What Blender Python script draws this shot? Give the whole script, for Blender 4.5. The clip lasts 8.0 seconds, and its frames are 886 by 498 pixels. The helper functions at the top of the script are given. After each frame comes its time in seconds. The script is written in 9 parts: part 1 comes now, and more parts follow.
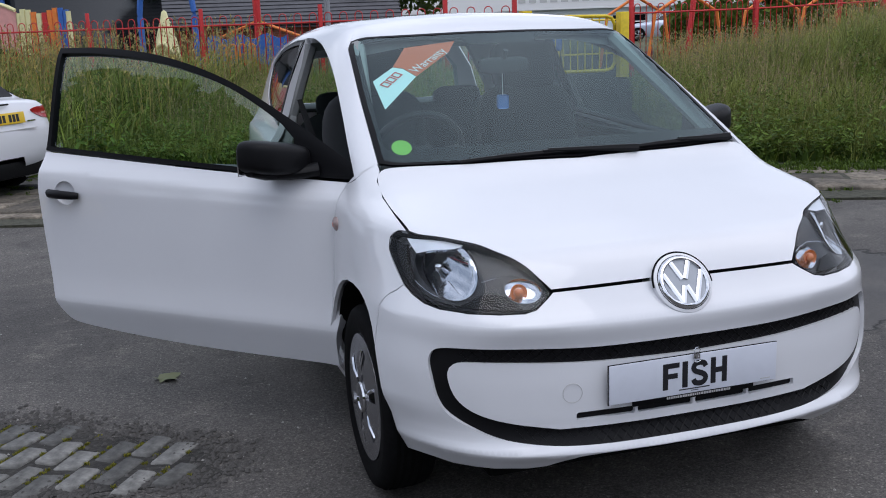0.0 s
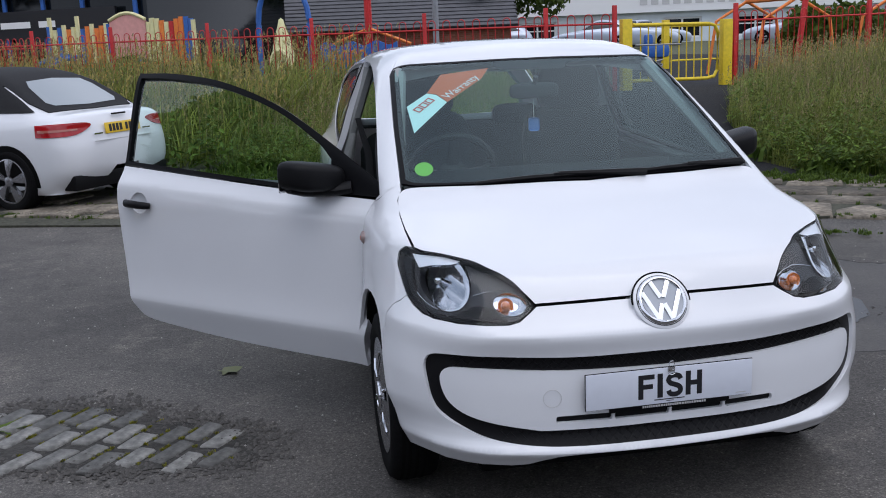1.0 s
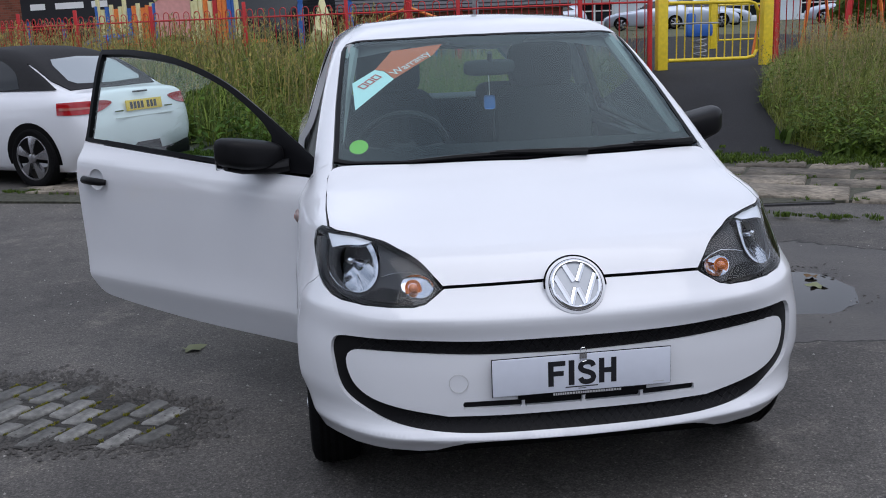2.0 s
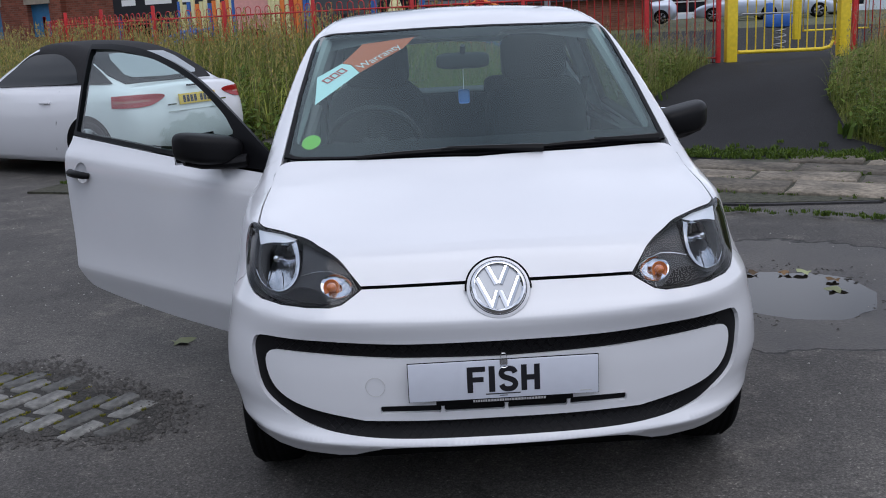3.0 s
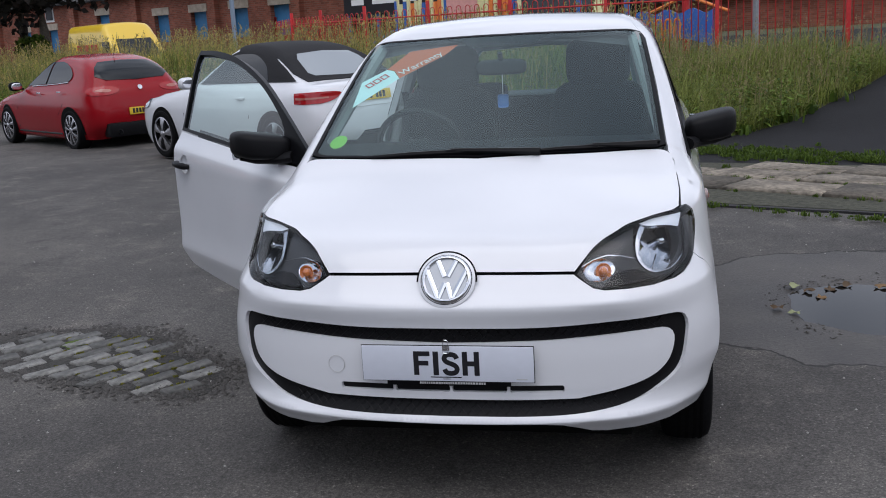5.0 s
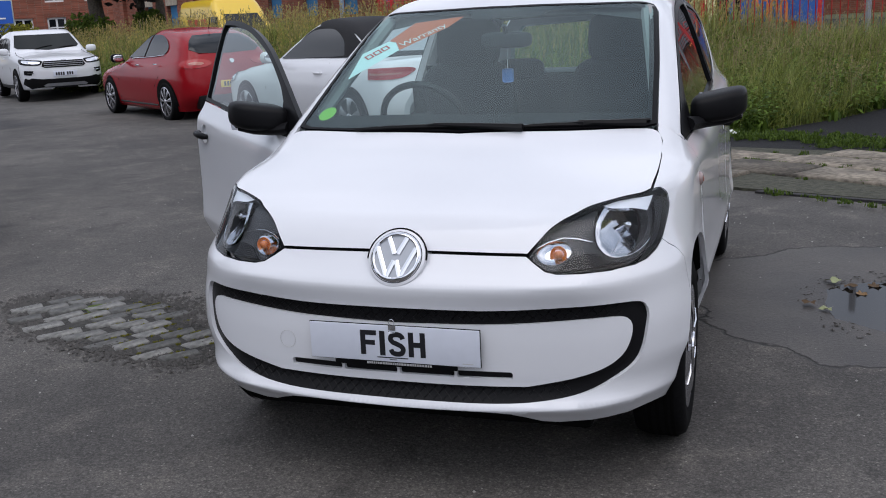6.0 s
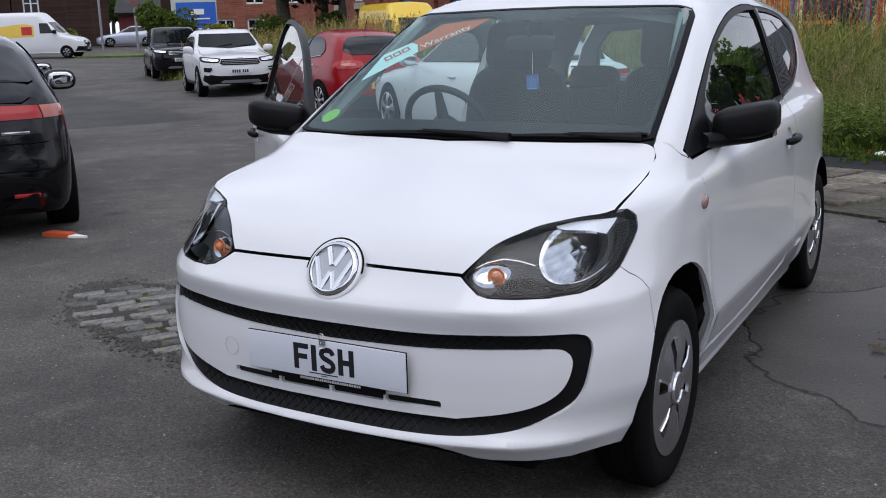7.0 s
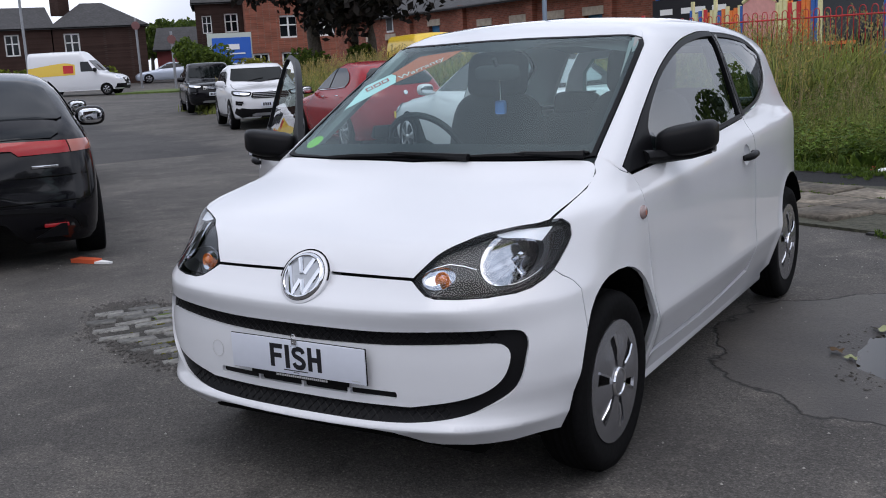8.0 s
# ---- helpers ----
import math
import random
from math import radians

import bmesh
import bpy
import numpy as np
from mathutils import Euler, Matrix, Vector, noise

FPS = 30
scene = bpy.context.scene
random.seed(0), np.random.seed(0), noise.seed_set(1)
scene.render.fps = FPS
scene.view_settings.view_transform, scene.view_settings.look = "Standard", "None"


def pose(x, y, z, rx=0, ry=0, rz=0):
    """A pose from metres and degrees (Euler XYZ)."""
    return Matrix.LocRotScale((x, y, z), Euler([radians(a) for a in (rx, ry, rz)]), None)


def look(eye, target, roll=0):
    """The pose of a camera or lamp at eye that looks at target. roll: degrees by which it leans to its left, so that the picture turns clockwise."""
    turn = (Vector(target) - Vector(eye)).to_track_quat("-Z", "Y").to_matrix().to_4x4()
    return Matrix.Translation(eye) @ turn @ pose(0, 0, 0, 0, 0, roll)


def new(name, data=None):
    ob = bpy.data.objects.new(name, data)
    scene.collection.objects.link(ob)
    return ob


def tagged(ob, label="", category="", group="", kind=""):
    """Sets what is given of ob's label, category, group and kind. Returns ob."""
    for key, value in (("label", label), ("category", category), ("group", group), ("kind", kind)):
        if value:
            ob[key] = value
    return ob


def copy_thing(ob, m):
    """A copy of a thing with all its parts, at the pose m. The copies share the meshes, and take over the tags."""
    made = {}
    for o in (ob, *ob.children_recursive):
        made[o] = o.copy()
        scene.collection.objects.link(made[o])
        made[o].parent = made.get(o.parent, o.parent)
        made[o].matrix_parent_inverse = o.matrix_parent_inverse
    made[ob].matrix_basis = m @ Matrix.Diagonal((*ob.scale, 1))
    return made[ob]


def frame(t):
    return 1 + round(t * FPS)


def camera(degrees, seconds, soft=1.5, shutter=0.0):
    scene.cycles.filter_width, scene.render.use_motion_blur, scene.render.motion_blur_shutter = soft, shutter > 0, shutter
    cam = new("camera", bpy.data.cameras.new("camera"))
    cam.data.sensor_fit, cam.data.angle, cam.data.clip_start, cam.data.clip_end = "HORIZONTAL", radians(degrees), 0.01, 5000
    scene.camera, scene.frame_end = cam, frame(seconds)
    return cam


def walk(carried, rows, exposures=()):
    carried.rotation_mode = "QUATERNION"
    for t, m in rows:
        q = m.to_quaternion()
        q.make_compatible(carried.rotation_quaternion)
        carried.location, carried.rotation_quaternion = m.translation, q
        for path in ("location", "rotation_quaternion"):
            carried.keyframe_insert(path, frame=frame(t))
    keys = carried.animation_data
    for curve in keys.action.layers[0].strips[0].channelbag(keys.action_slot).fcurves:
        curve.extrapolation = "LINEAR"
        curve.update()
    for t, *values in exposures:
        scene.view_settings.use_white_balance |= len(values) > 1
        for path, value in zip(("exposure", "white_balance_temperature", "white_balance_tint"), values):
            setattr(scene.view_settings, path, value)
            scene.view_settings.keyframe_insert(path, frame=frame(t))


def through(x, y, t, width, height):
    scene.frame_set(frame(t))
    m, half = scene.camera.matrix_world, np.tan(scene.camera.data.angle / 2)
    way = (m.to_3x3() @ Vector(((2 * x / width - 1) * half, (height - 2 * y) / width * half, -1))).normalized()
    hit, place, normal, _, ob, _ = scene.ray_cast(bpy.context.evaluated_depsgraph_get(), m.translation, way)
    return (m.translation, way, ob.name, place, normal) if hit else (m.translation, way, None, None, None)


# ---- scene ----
cam = camera(48.4, 8.0, soft=1.0)
PATH = [
    (0, (-1.414, -2.799, 1.392), (-0.822, -0.937, 0.964), -2.1),
    (0.5, (-1.254, -3.024, 1.442), (-0.793, -1.12, 1.036), -2.0),
    (1, (-1.145, -3.161, 1.485), (-0.787, -1.238, 1.068), -2.3),
    (2.5, (-0.447, -3.155, 1.431), (-0.284, -1.215, 0.973), -2.4),
    (3, (-0.213, -3.107, 1.427), (-0.163, -1.16, 0.971), -2.8),
    (3.5, (0.05, -3.084, 1.423), (-0.021, -1.136, 0.975), -3.3),
    (4, (0.178, -3.188, 1.423), (-0.018, -1.244, 0.995), -3.4),
    (5.5, (0.836, -3.295, 1.446), (0.323, -1.417, 0.99), -3.1),
    (6, (1.019, -3.07, 1.383), (0.389, -1.23, 0.915), -2.7),
    (6.5, (1.224, -2.818, 1.368), (0.402, -1.053, 0.912), -2.1),
    (7, (1.542, -2.622, 1.337), (0.579, -0.926, 0.895), -1.6),
    (7.5, (1.755, -2.654, 1.325), (0.75, -0.969, 0.937), -2.2),
    (8, (1.916, -2.785, 1.341), (0.882, -1.117, 0.957), -3.0),
]
walk(cam, [(t, look(eye, target, roll)) for t, eye, target, roll in PATH],
     exposures=((0, 0.14, 6080, 14), (2.5, 0.07, 6080, 14), (3.5, 0.0, 6080, 14), (5.5, 0.13, 6280, 14), (8, 0.14, 6280, 14)))

# ---- light: an overcast afternoon ----
world = bpy.data.worlds.new("sky")
scene.world = world
world.use_nodes = True
wn, wl = world.node_tree.nodes, world.node_tree.links
wn.clear()
sky = wn.new("ShaderNodeTexSky")
sky.sky_type, sky.sun_disc = "NISHITA", False
sky.sun_elevation, sky.sun_rotation = radians(55), radians(100)
sky.air_density, sky.dust_density, sky.ozone_density = 1.0, 6.0, 1.0
coord = wn.new("ShaderNodeTexCoord")
cloud = wn.new("ShaderNodeTexNoise")
cloud.inputs["Scale"].default_value, cloud.inputs["Detail"].default_value = 2.6, 2.5
cloud.inputs["Roughness"].default_value = 0.6
ramp = wn.new("ShaderNodeValToRGB")
ramp.color_ramp.elements[0].position, ramp.color_ramp.elements[1].position = 0.36, 0.64
ramp.color_ramp.elements[0].color = (4.5, 5.1, 6.0, 1)
ramp.color_ramp.elements[1].color = (11.8, 12.3, 13.2, 1)
blend = wn.new("ShaderNodeMix")
blend.data_type = "RGBA"
blend.inputs["Factor"].default_value = 0.86
back = wn.new("ShaderNodeBackground")
back.inputs["Strength"].default_value = 0.102
wout = wn.new("ShaderNodeOutputWorld")
wl.new(coord.outputs["Generated"], cloud.inputs["Vector"])
wl.new(cloud.outputs["Fac"], ramp.inputs["Fac"])
wl.new(sky.outputs["Color"], blend.inputs["A"])
wl.new(ramp.outputs["Color"], blend.inputs["B"])
# an overcast sky is about three times as bright overhead as at the horizon
split = wn.new("ShaderNodeSeparateXYZ")
wl.new(coord.outputs["Generated"], split.inputs["Vector"])
grade = wn.new("ShaderNodeMapRange")
for key, value in (("From Min", 0.0), ("From Max", 1.0), ("To Min", 1.02), ("To Max", 1.10)):
    grade.inputs[key].default_value = value
wl.new(split.outputs["Z"], grade.inputs["Value"])
over = wn.new("ShaderNodeMix")
over.data_type, over.blend_type = "RGBA", "MULTIPLY"
over.inputs["Factor"].default_value = 1.0
wl.new(blend.outputs["Result"], over.inputs["A"])
wl.new(grade.outputs["Result"], over.inputs["B"])
wl.new(over.outputs["Result"], back.inputs["Color"])
wl.new(back.outputs["Background"], wout.inputs["Surface"])
sun = new("sun", bpy.data.lights.new("sun", "SUN"))
sun.data.energy, sun.data.angle, sun.data.color = 0.8, radians(45), (1.0, 0.96, 0.9)
sun.matrix_world = look((0.3, -5.0, 12), (0, 0, 0))
scene.view_settings.exposure = 0.0

# ---- materials ----
def material(name, color, rough=0.6, metal=0.0, grain=0.0, scale=20.0, bump=0.0, spec=0.5, coat=0.0, blotch=0.0, blotch_scale=1.5, vary=0.0, emit=0.0, dark=None):
    """A surface of one base colour with fine grain, broad blotches, relief and variation from piece to piece."""
    m = bpy.data.materials.new(name)
    m.use_nodes = True
    n, l = m.node_tree.nodes, m.node_tree.links
    p = n["Principled BSDF"]
    p.inputs["Base Color"].default_value = (*color, 1)
    p.inputs["Roughness"].default_value, p.inputs["Metallic"].default_value = rough, metal
    p.inputs["Specular IOR Level"].default_value = spec
    p.inputs["Coat Weight"].default_value, p.inputs["Coat Roughness"].default_value = coat, 0.04
    if emit:
        p.inputs["Emission Color"].default_value, p.inputs["Emission Strength"].default_value = (*color, 1), emit
    if not (grain or bump or blotch or vary):
        return m
    tc = n.new("ShaderNodeTexCoord")
    fine = n.new("ShaderNodeTexNoise")
    fine.inputs["Scale"].default_value, fine.inputs["Detail"].default_value = scale, 5
    l.new(tc.outputs["Object"], fine.inputs["Vector"])
    out = None

    def shade(source, amount, last):
        mul = n.new("ShaderNodeMapRange")
        mul.inputs["From Min"].default_value, mul.inputs["From Max"].default_value = 0.3, 0.7
        mul.inputs["To Min"].default_value, mul.inputs["To Max"].default_value = 1 - amount, 1 + amount
        l.new(source, mul.inputs["Value"])
        mix = n.new("ShaderNodeMix")
        mix.data_type, mix.blend_type = "RGBA", "MULTIPLY"
        mix.inputs["Factor"].default_value = 1
        if last is None:
            mix.inputs["A"].default_value = (*color, 1)
        else:
            l.new(last, mix.inputs["A"])
        l.new(mul.outputs["Result"], mix.inputs["B"])
        return mix.outputs["Result"]

    if grain:
        out = shade(fine.outputs["Fac"], grain, out)
    if blotch:
        broad = n.new("ShaderNodeTexNoise")
        broad.inputs["Scale"].default_value, broad.inputs["Detail"].default_value = blotch_scale, 6
        l.new(tc.outputs["Object"], broad.inputs["Vector"])
        out = shade(broad.outputs["Fac"], blotch, out)
    if vary:
        info = n.new("ShaderNodeObjectInfo")
        out = shade(info.outputs["Random"], vary, out)
    if out is not None:
        l.new(out, p.inputs["Base Color"])
    if bump:
        b = n.new("ShaderNodeBump")
        b.inputs["Strength"].default_value, b.inputs["Distance"].default_value = 1.0, bump
        l.new(fine.outputs["Fac"], b.inputs["Height"])
        l.new(b.outputs["Normal"], p.inputs["Normal"])
    return m


def glass_material(name, tint, ior=1.5, rough=0.0, sheen=(1.0, 1.0, 1.0)):
    """A thin sheet of tinted glass: see-through, with a mirror-like gloss that grows towards grazing angles."""
    m = bpy.data.materials.new(name)
    m.use_nodes = True
    n, l = m.node_tree.nodes, m.node_tree.links
    n.clear()
    clear, gloss, mix, fres, power, span, out = (n.new("ShaderNode" + k) for k in ("BsdfTransparent", "BsdfGlossy", "MixShader", "LayerWeight", "Math", "MapRange", "OutputMaterial"))
    clear.inputs["Color"].default_value = (*tint, 1)
    gloss.inputs["Roughness"].default_value, gloss.inputs["Color"].default_value = rough, (*sheen, 1)
    fres.inputs["Blend"].default_value = 0.5
    power.operation = "POWER"
    power.inputs[1].default_value = 5.0
    l.new(fres.outputs["Facing"], power.inputs[0])
    l.new(power.outputs["Value"], span.inputs["Value"])
    span.inputs["To Min"].default_value = ((ior - 1) / (ior + 1)) ** 2
    span.inputs["To Max"].default_value = 1.0
    l.new(span.outputs["Result"], mix.inputs["Fac"])
    l.new(clear.outputs["BSDF"], mix.inputs[1])
    l.new(gloss.outputs["BSDF"], mix.inputs[2])
    l.new(mix.outputs["Shader"], out.inputs["Surface"])
    return m


M_WHITE = material("white_car_paint", (0.69, 0.70, 0.73), 0.4, coat=1.0, spec=0.4, blotch=0.015, blotch_scale=3)
M_WHITE_FAR = material("white_far_paint", (0.68, 0.69, 0.72), 0.3, coat=0.6)
M_RED_PAINT = material("red_car_paint", (0.27, 0.006, 0.011), 0.25, coat=0.25, spec=0.15)
M_BLACK_PAINT = material("black_car_paint", (0.004, 0.004, 0.006), 0.16, coat=0.35, spec=0.2)
M_SILVER_PAINT = material("silver_car_paint", (0.45, 0.5, 0.6), 0.3, metal=0.4, coat=0.6)
M_YELLOW_PAINT = material("yellow_van_paint", (0.72, 0.48, 0.03), 0.35, coat=0.5)
M_PLASTIC = material("black_textured_plastic", (0.007, 0.007, 0.008), 0.42, grain=0.2, scale=500, bump=0.0003, spec=0.13)
M_TRIM = material("black_gloss_trim", (0.004, 0.004, 0.005), 0.4, spec=0.10)
M_GAP = material("panel_gap_dark", (0.004, 0.004, 0.004), 0.9, spec=0.1)
M_RUBBER = material("tyre_rubber", (0.007, 0.007, 0.0075), 0.75, grain=0.25, scale=60, bump=0.0008, spec=0.06)
M_CHROME = material("chrome", (0.74, 0.75, 0.78), 0.05, metal=1.0)
M_SILVER = material("silver_wheel_paint", (0.36, 0.36, 0.38), 0.26, metal=0.85, grain=0.04, scale=90)
M_DISC = material("brake_steel", (0.05, 0.045, 0.04), 0.6, metal=0.6, grain=0.3, scale=40)
M_LAMP_BACK = material("headlamp_housing", (0.004, 0.004, 0.005), 0.3, spec=0.15)
M_REFLECT_DIM = material("smoked_reflector", (0.028, 0.029, 0.032), 0.30, spec=0.35)
M_REFLECT = material("headlamp_reflector", (0.56, 0.58, 0.62), 0.07, metal=1.0, grain=0.15, scale=16, bump=0.0015)
M_WEDGE = material("side_light_satin", (0.78, 0.80, 0.83), 0.28, metal=0.4)
M_AMBER = material("amber_bulb", (0.62, 0.17, 0.03), 0.2, coat=0.6)
M_PINK_LENS = material("pink_clear_lens", (0.40, 0.13, 0.10), 0.12, coat=0.5)
M_TAIL_RED = material("red_lamp_lens", (0.34, 0.010, 0.014), 0.12, coat=0.5, spec=0.3)
M_PLATE = material("plate_pale_acrylic", (0.66, 0.69, 0.77), 0.35, grain=0.02, scale=30)
M_INK = material("black_ink", (0.008, 0.008, 0.012), 0.5)
M_INK_GREY = material("grey_ink", (0.5, 0.5, 0.5), 0.6)
M_PLATE_YELLOW = material("yellow_plate_acrylic", (0.75, 0.5, 0.03), 0.4)
M_ORANGE = material("orange_sticker", (0.62, 0.13, 0.04), 0.5)
M_CYAN = material("pale_cyan_sticker", (0.70, 0.88, 0.88), 0.5)
M_WHITE_INK = material("white_ink", (0.8, 0.8, 0.8), 0.5)
M_GREEN = material("green_sticker", (0.22, 0.55, 0.05), 0.5)
M_CABIN = material("dark_cabin_plastic", (0.018, 0.018, 0.02), 0.6, grain=0.15, scale=300)
M_PALE_TRIM = material("pale_grey_trim", (0.30, 0.31, 0.31), 0.9, grain=0.1, scale=200)
M_FABRIC = material("dark_seat_fabric", (0.022, 0.023, 0.026), 0.9, grain=0.3, scale=400, bump=0.0006)
M_GLASS = glass_material("windscreen_glass", (0.72, 0.88, 0.86), 1.78, 0.14, (0.84, 0.96, 0.97))
M_SIDE_GLASS = glass_material("door_glass", (0.74, 0.90, 0.86), 1.62, 0.015)
# Tinted darker than door_glass, gloss raised so closed panes mirror more sky.
M_BOOSTED_GLASS = glass_material("boosted_gloss_side_glass", (0.45, 0.55, 0.53), 2.1, 0.0)
M_LENS = glass_material("clear_lamp_lens", (0.92, 0.94, 0.96), 1.33, 0.0)

M_PATH = material("dark_path_tarmac", (0.0105, 0.0105, 0.012), 0.85, grain=0.5, scale=70, bump=0.005, blotch=0.3, spec=0.25)
M_REPAIR = material("smooth_dark_tarmac", (0.030, 0.029, 0.030), 0.8, grain=0.3, scale=60, bump=0.004, blotch=0.25, spec=0.3)
M_FLAG = material("mossy_flagstone", (0.128, 0.110, 0.086), 0.9, grain=0.45, scale=22, bump=0.012, blotch=0.6, blotch_scale=3.0, vary=0.35)
M_COBBLE = material("granite_sett", (0.128, 0.126, 0.118), 0.8, grain=0.35, scale=45, bump=0.006, blotch=0.35, blotch_scale=9, vary=0.35)
M_JOINT = material("dark_joint_soil", (0.030, 0.028, 0.025), 0.95, grain=0.5, scale=45, bump=0.008, blotch=0.4, blotch_scale=5)
M_WATER = material("puddle_water", (0.014, 0.012, 0.010), 0.04, spec=0.20)
M_LEAF = material("fallen_leaf", (0.22, 0.24, 0.12), 0.8, vary=0.3)
M_DEAD = material("brown_dead_leaf", (0.12, 0.07, 0.03), 0.9, vary=0.4)
M_RED_METAL = material("red_painted_steel", (0.5, 0.018, 0.02), 0.5, grain=0.12, scale=20, blotch=0.15)
M_YELLOW_METAL = material("yellow_painted_steel", (0.75, 0.55, 0.02), 0.5, grain=0.1, scale=20, blotch=0.12)
M_BLUE_METAL = material("blue_painted_steel", (0.03, 0.12, 0.42), 0.5, grain=0.1, scale=20)
M_ORANGE_METAL = material("orange_painted_steel", (0.75, 0.2, 0.03), 0.5, grain=0.1, scale=20)
M_CREAM = material("cream_painted_board", (0.7, 0.66, 0.35), 0.6, grain=0.08, scale=10)
M_PINK = material("pink_painted_board", (0.68, 0.33, 0.3), 0.6, grain=0.08, scale=10)
M_GREY_METAL = material("galvanised_steel", (0.3, 0.31, 0.33), 0.5, metal=0.6, grain=0.1, scale=20)


def brick_material(name, color, mortar, vary=0.25):
    """Coursed brickwork at true size, laid along the road's direction, with weathered patches."""
    m = bpy.data.materials.new(name)
    m.use_nodes = True
    n, l = m.node_tree.nodes, m.node_tree.links
    p = n["Principled BSDF"]
    p.inputs["Roughness"].default_value, p.inputs["Specular IOR Level"].default_value = 0.9, 0.2
    tc, dot, sep, com, brick = (n.new("ShaderNode" + k) for k in ("TexCoord", "VectorMath", "SeparateXYZ", "CombineXYZ", "TexBrick"))
    dot.operation = "DOT_PRODUCT"
    dot.inputs[1].default_value = (-0.80, 0.60, 0)
    l.new(tc.outputs["Object"], dot.inputs[0])
    l.new(tc.outputs["Object"], sep.inputs["Vector"])
    l.new(dot.outputs["Value"], com.inputs["X"])
    l.new(sep.outputs["Z"], com.inputs["Y"])
    l.new(com.outputs["Vector"], brick.inputs["Vector"])
    for key, value in (("Scale", 1.0), ("Brick Width", 0.225), ("Row Height", 0.075), ("Mortar Size", 0.006)):
        brick.inputs[key].default_value = value
    brick.inputs["Color1"].default_value = (*[c * (1 - vary) for c in color], 1)
    brick.inputs["Color2"].default_value = (*[c * (1 + vary) for c in color], 1)
    brick.inputs["Mortar"].default_value = (*mortar, 1)
    broad, span, mix = n.new("ShaderNodeTexNoise"), n.new("ShaderNodeMapRange"), n.new("ShaderNodeMix")
    broad.inputs["Scale"].default_value, broad.inputs["Detail"].default_value = 0.9, 6
    l.new(tc.outputs["Object"], broad.inputs["Vector"])
    for key, value in (("From Min", 0.3), ("From Max", 0.7), ("To Min", 0.82), ("To Max", 1.15)):
        span.inputs[key].default_value = value
    l.new(broad.outputs["Fac"], span.inputs["Value"])
    mix.data_type, mix.blend_type = "RGBA", "MULTIPLY"
    mix.inputs["Factor"].default_value = 1.0
    l.new(brick.outputs["Color"], mix.inputs["A"])
    l.new(span.outputs["Result"], mix.inputs["B"])
    l.new(mix.outputs["Result"], p.inputs["Base Color"])
    return m


M_BRICK = brick_material("red_brick", (0.235, 0.078, 0.050), (0.20, 0.14, 0.11))
M_BRICK_DARK = brick_material("dark_brown_brick", (0.042, 0.023, 0.019), (0.05, 0.035, 0.03))
M_SLATE = material("slate_roof", (0.036, 0.035, 0.037), 0.8, grain=0.3, scale=6, blotch=0.2)
M_STONE = material("pale_stone_lintel", (0.4, 0.34, 0.27), 0.85, grain=0.2, scale=5)
M_BLUE_SHUTTER = material("blue_shutter", (0.03, 0.17, 0.36), 0.6, grain=0.1, scale=6)
M_WHITE_FRAME = material("white_window_frame", (0.75, 0.75, 0.75), 0.5)
M_PANE = material("dark_window_pane", (0.008, 0.010, 0.012), 0.06, spec=0.35)
M_BLUE_SIGN = material("blue_sign", (0.02, 0.11, 0.5), 0.5)
M_BARK = material("tree_bark", (0.09, 0.075, 0.06), 0.95, grain=0.4, scale=14, bump=0.02)
M_CLAD = material("pale_cladding", (0.62, 0.68, 0.72), 0.5, blotch=0.05)


def leaf_material(name, color, vary=0.35, through=0.35, hue=(1.25, 1.1, 0.6)):
    """Leaves and blades: each island has its own shade, and some light comes through."""
    m = bpy.data.materials.new(name)
    m.use_nodes = True
    n, l = m.node_tree.nodes, m.node_tree.links
    p = n["Principled BSDF"]
    p.inputs["Roughness"].default_value, p.inputs["Specular IOR Level"].default_value = 0.65, 0.25
    geo, mix = n.new("ShaderNodeNewGeometry"), n.new("ShaderNodeMix")
    mix.data_type = "RGBA"
    mix.inputs["A"].default_value = (*[c * (1 - vary) for c in color], 1)
    mix.inputs["B"].default_value = (*[c * (1 + vary) * h for c, h in zip(color, hue)], 1)
    l.new(geo.outputs["Random Per Island"], mix.inputs["Factor"])
    l.new(mix.outputs["Result"], p.inputs["Base Color"])
    tr, add = n.new("ShaderNodeBsdfTranslucent"), n.new("ShaderNodeMixShader")
    l.new(mix.outputs["Result"], tr.inputs["Color"])
    add.inputs["Fac"].default_value = through
    l.new(p.outputs["BSDF"], add.inputs[1])
    l.new(tr.outputs["BSDF"], add.inputs[2])
    l.new(add.outputs["Shader"], n["Material Output"].inputs["Surface"])
    return m


M_BLADE = leaf_material("grass_blades", (0.185, 0.225, 0.070), 0.5, 0.35, (1.15, 1.05, 0.9))
M_STRAW = leaf_material("dry_grass_heads", (0.30, 0.27, 0.15))
M_WEED = leaf_material("weed_leaves", (0.06, 0.105, 0.022))
M_CROWN = leaf_material("tree_leaves", (0.05, 0.085, 0.02))
M_CROWN_DARK = leaf_material("dark_purple_leaves", (0.022, 0.024, 0.02), 0.5, 0.2, (1.2, 0.9, 1.0))
M_HEDGE = leaf_material("hedge_leaves", (0.06, 0.1, 0.02))


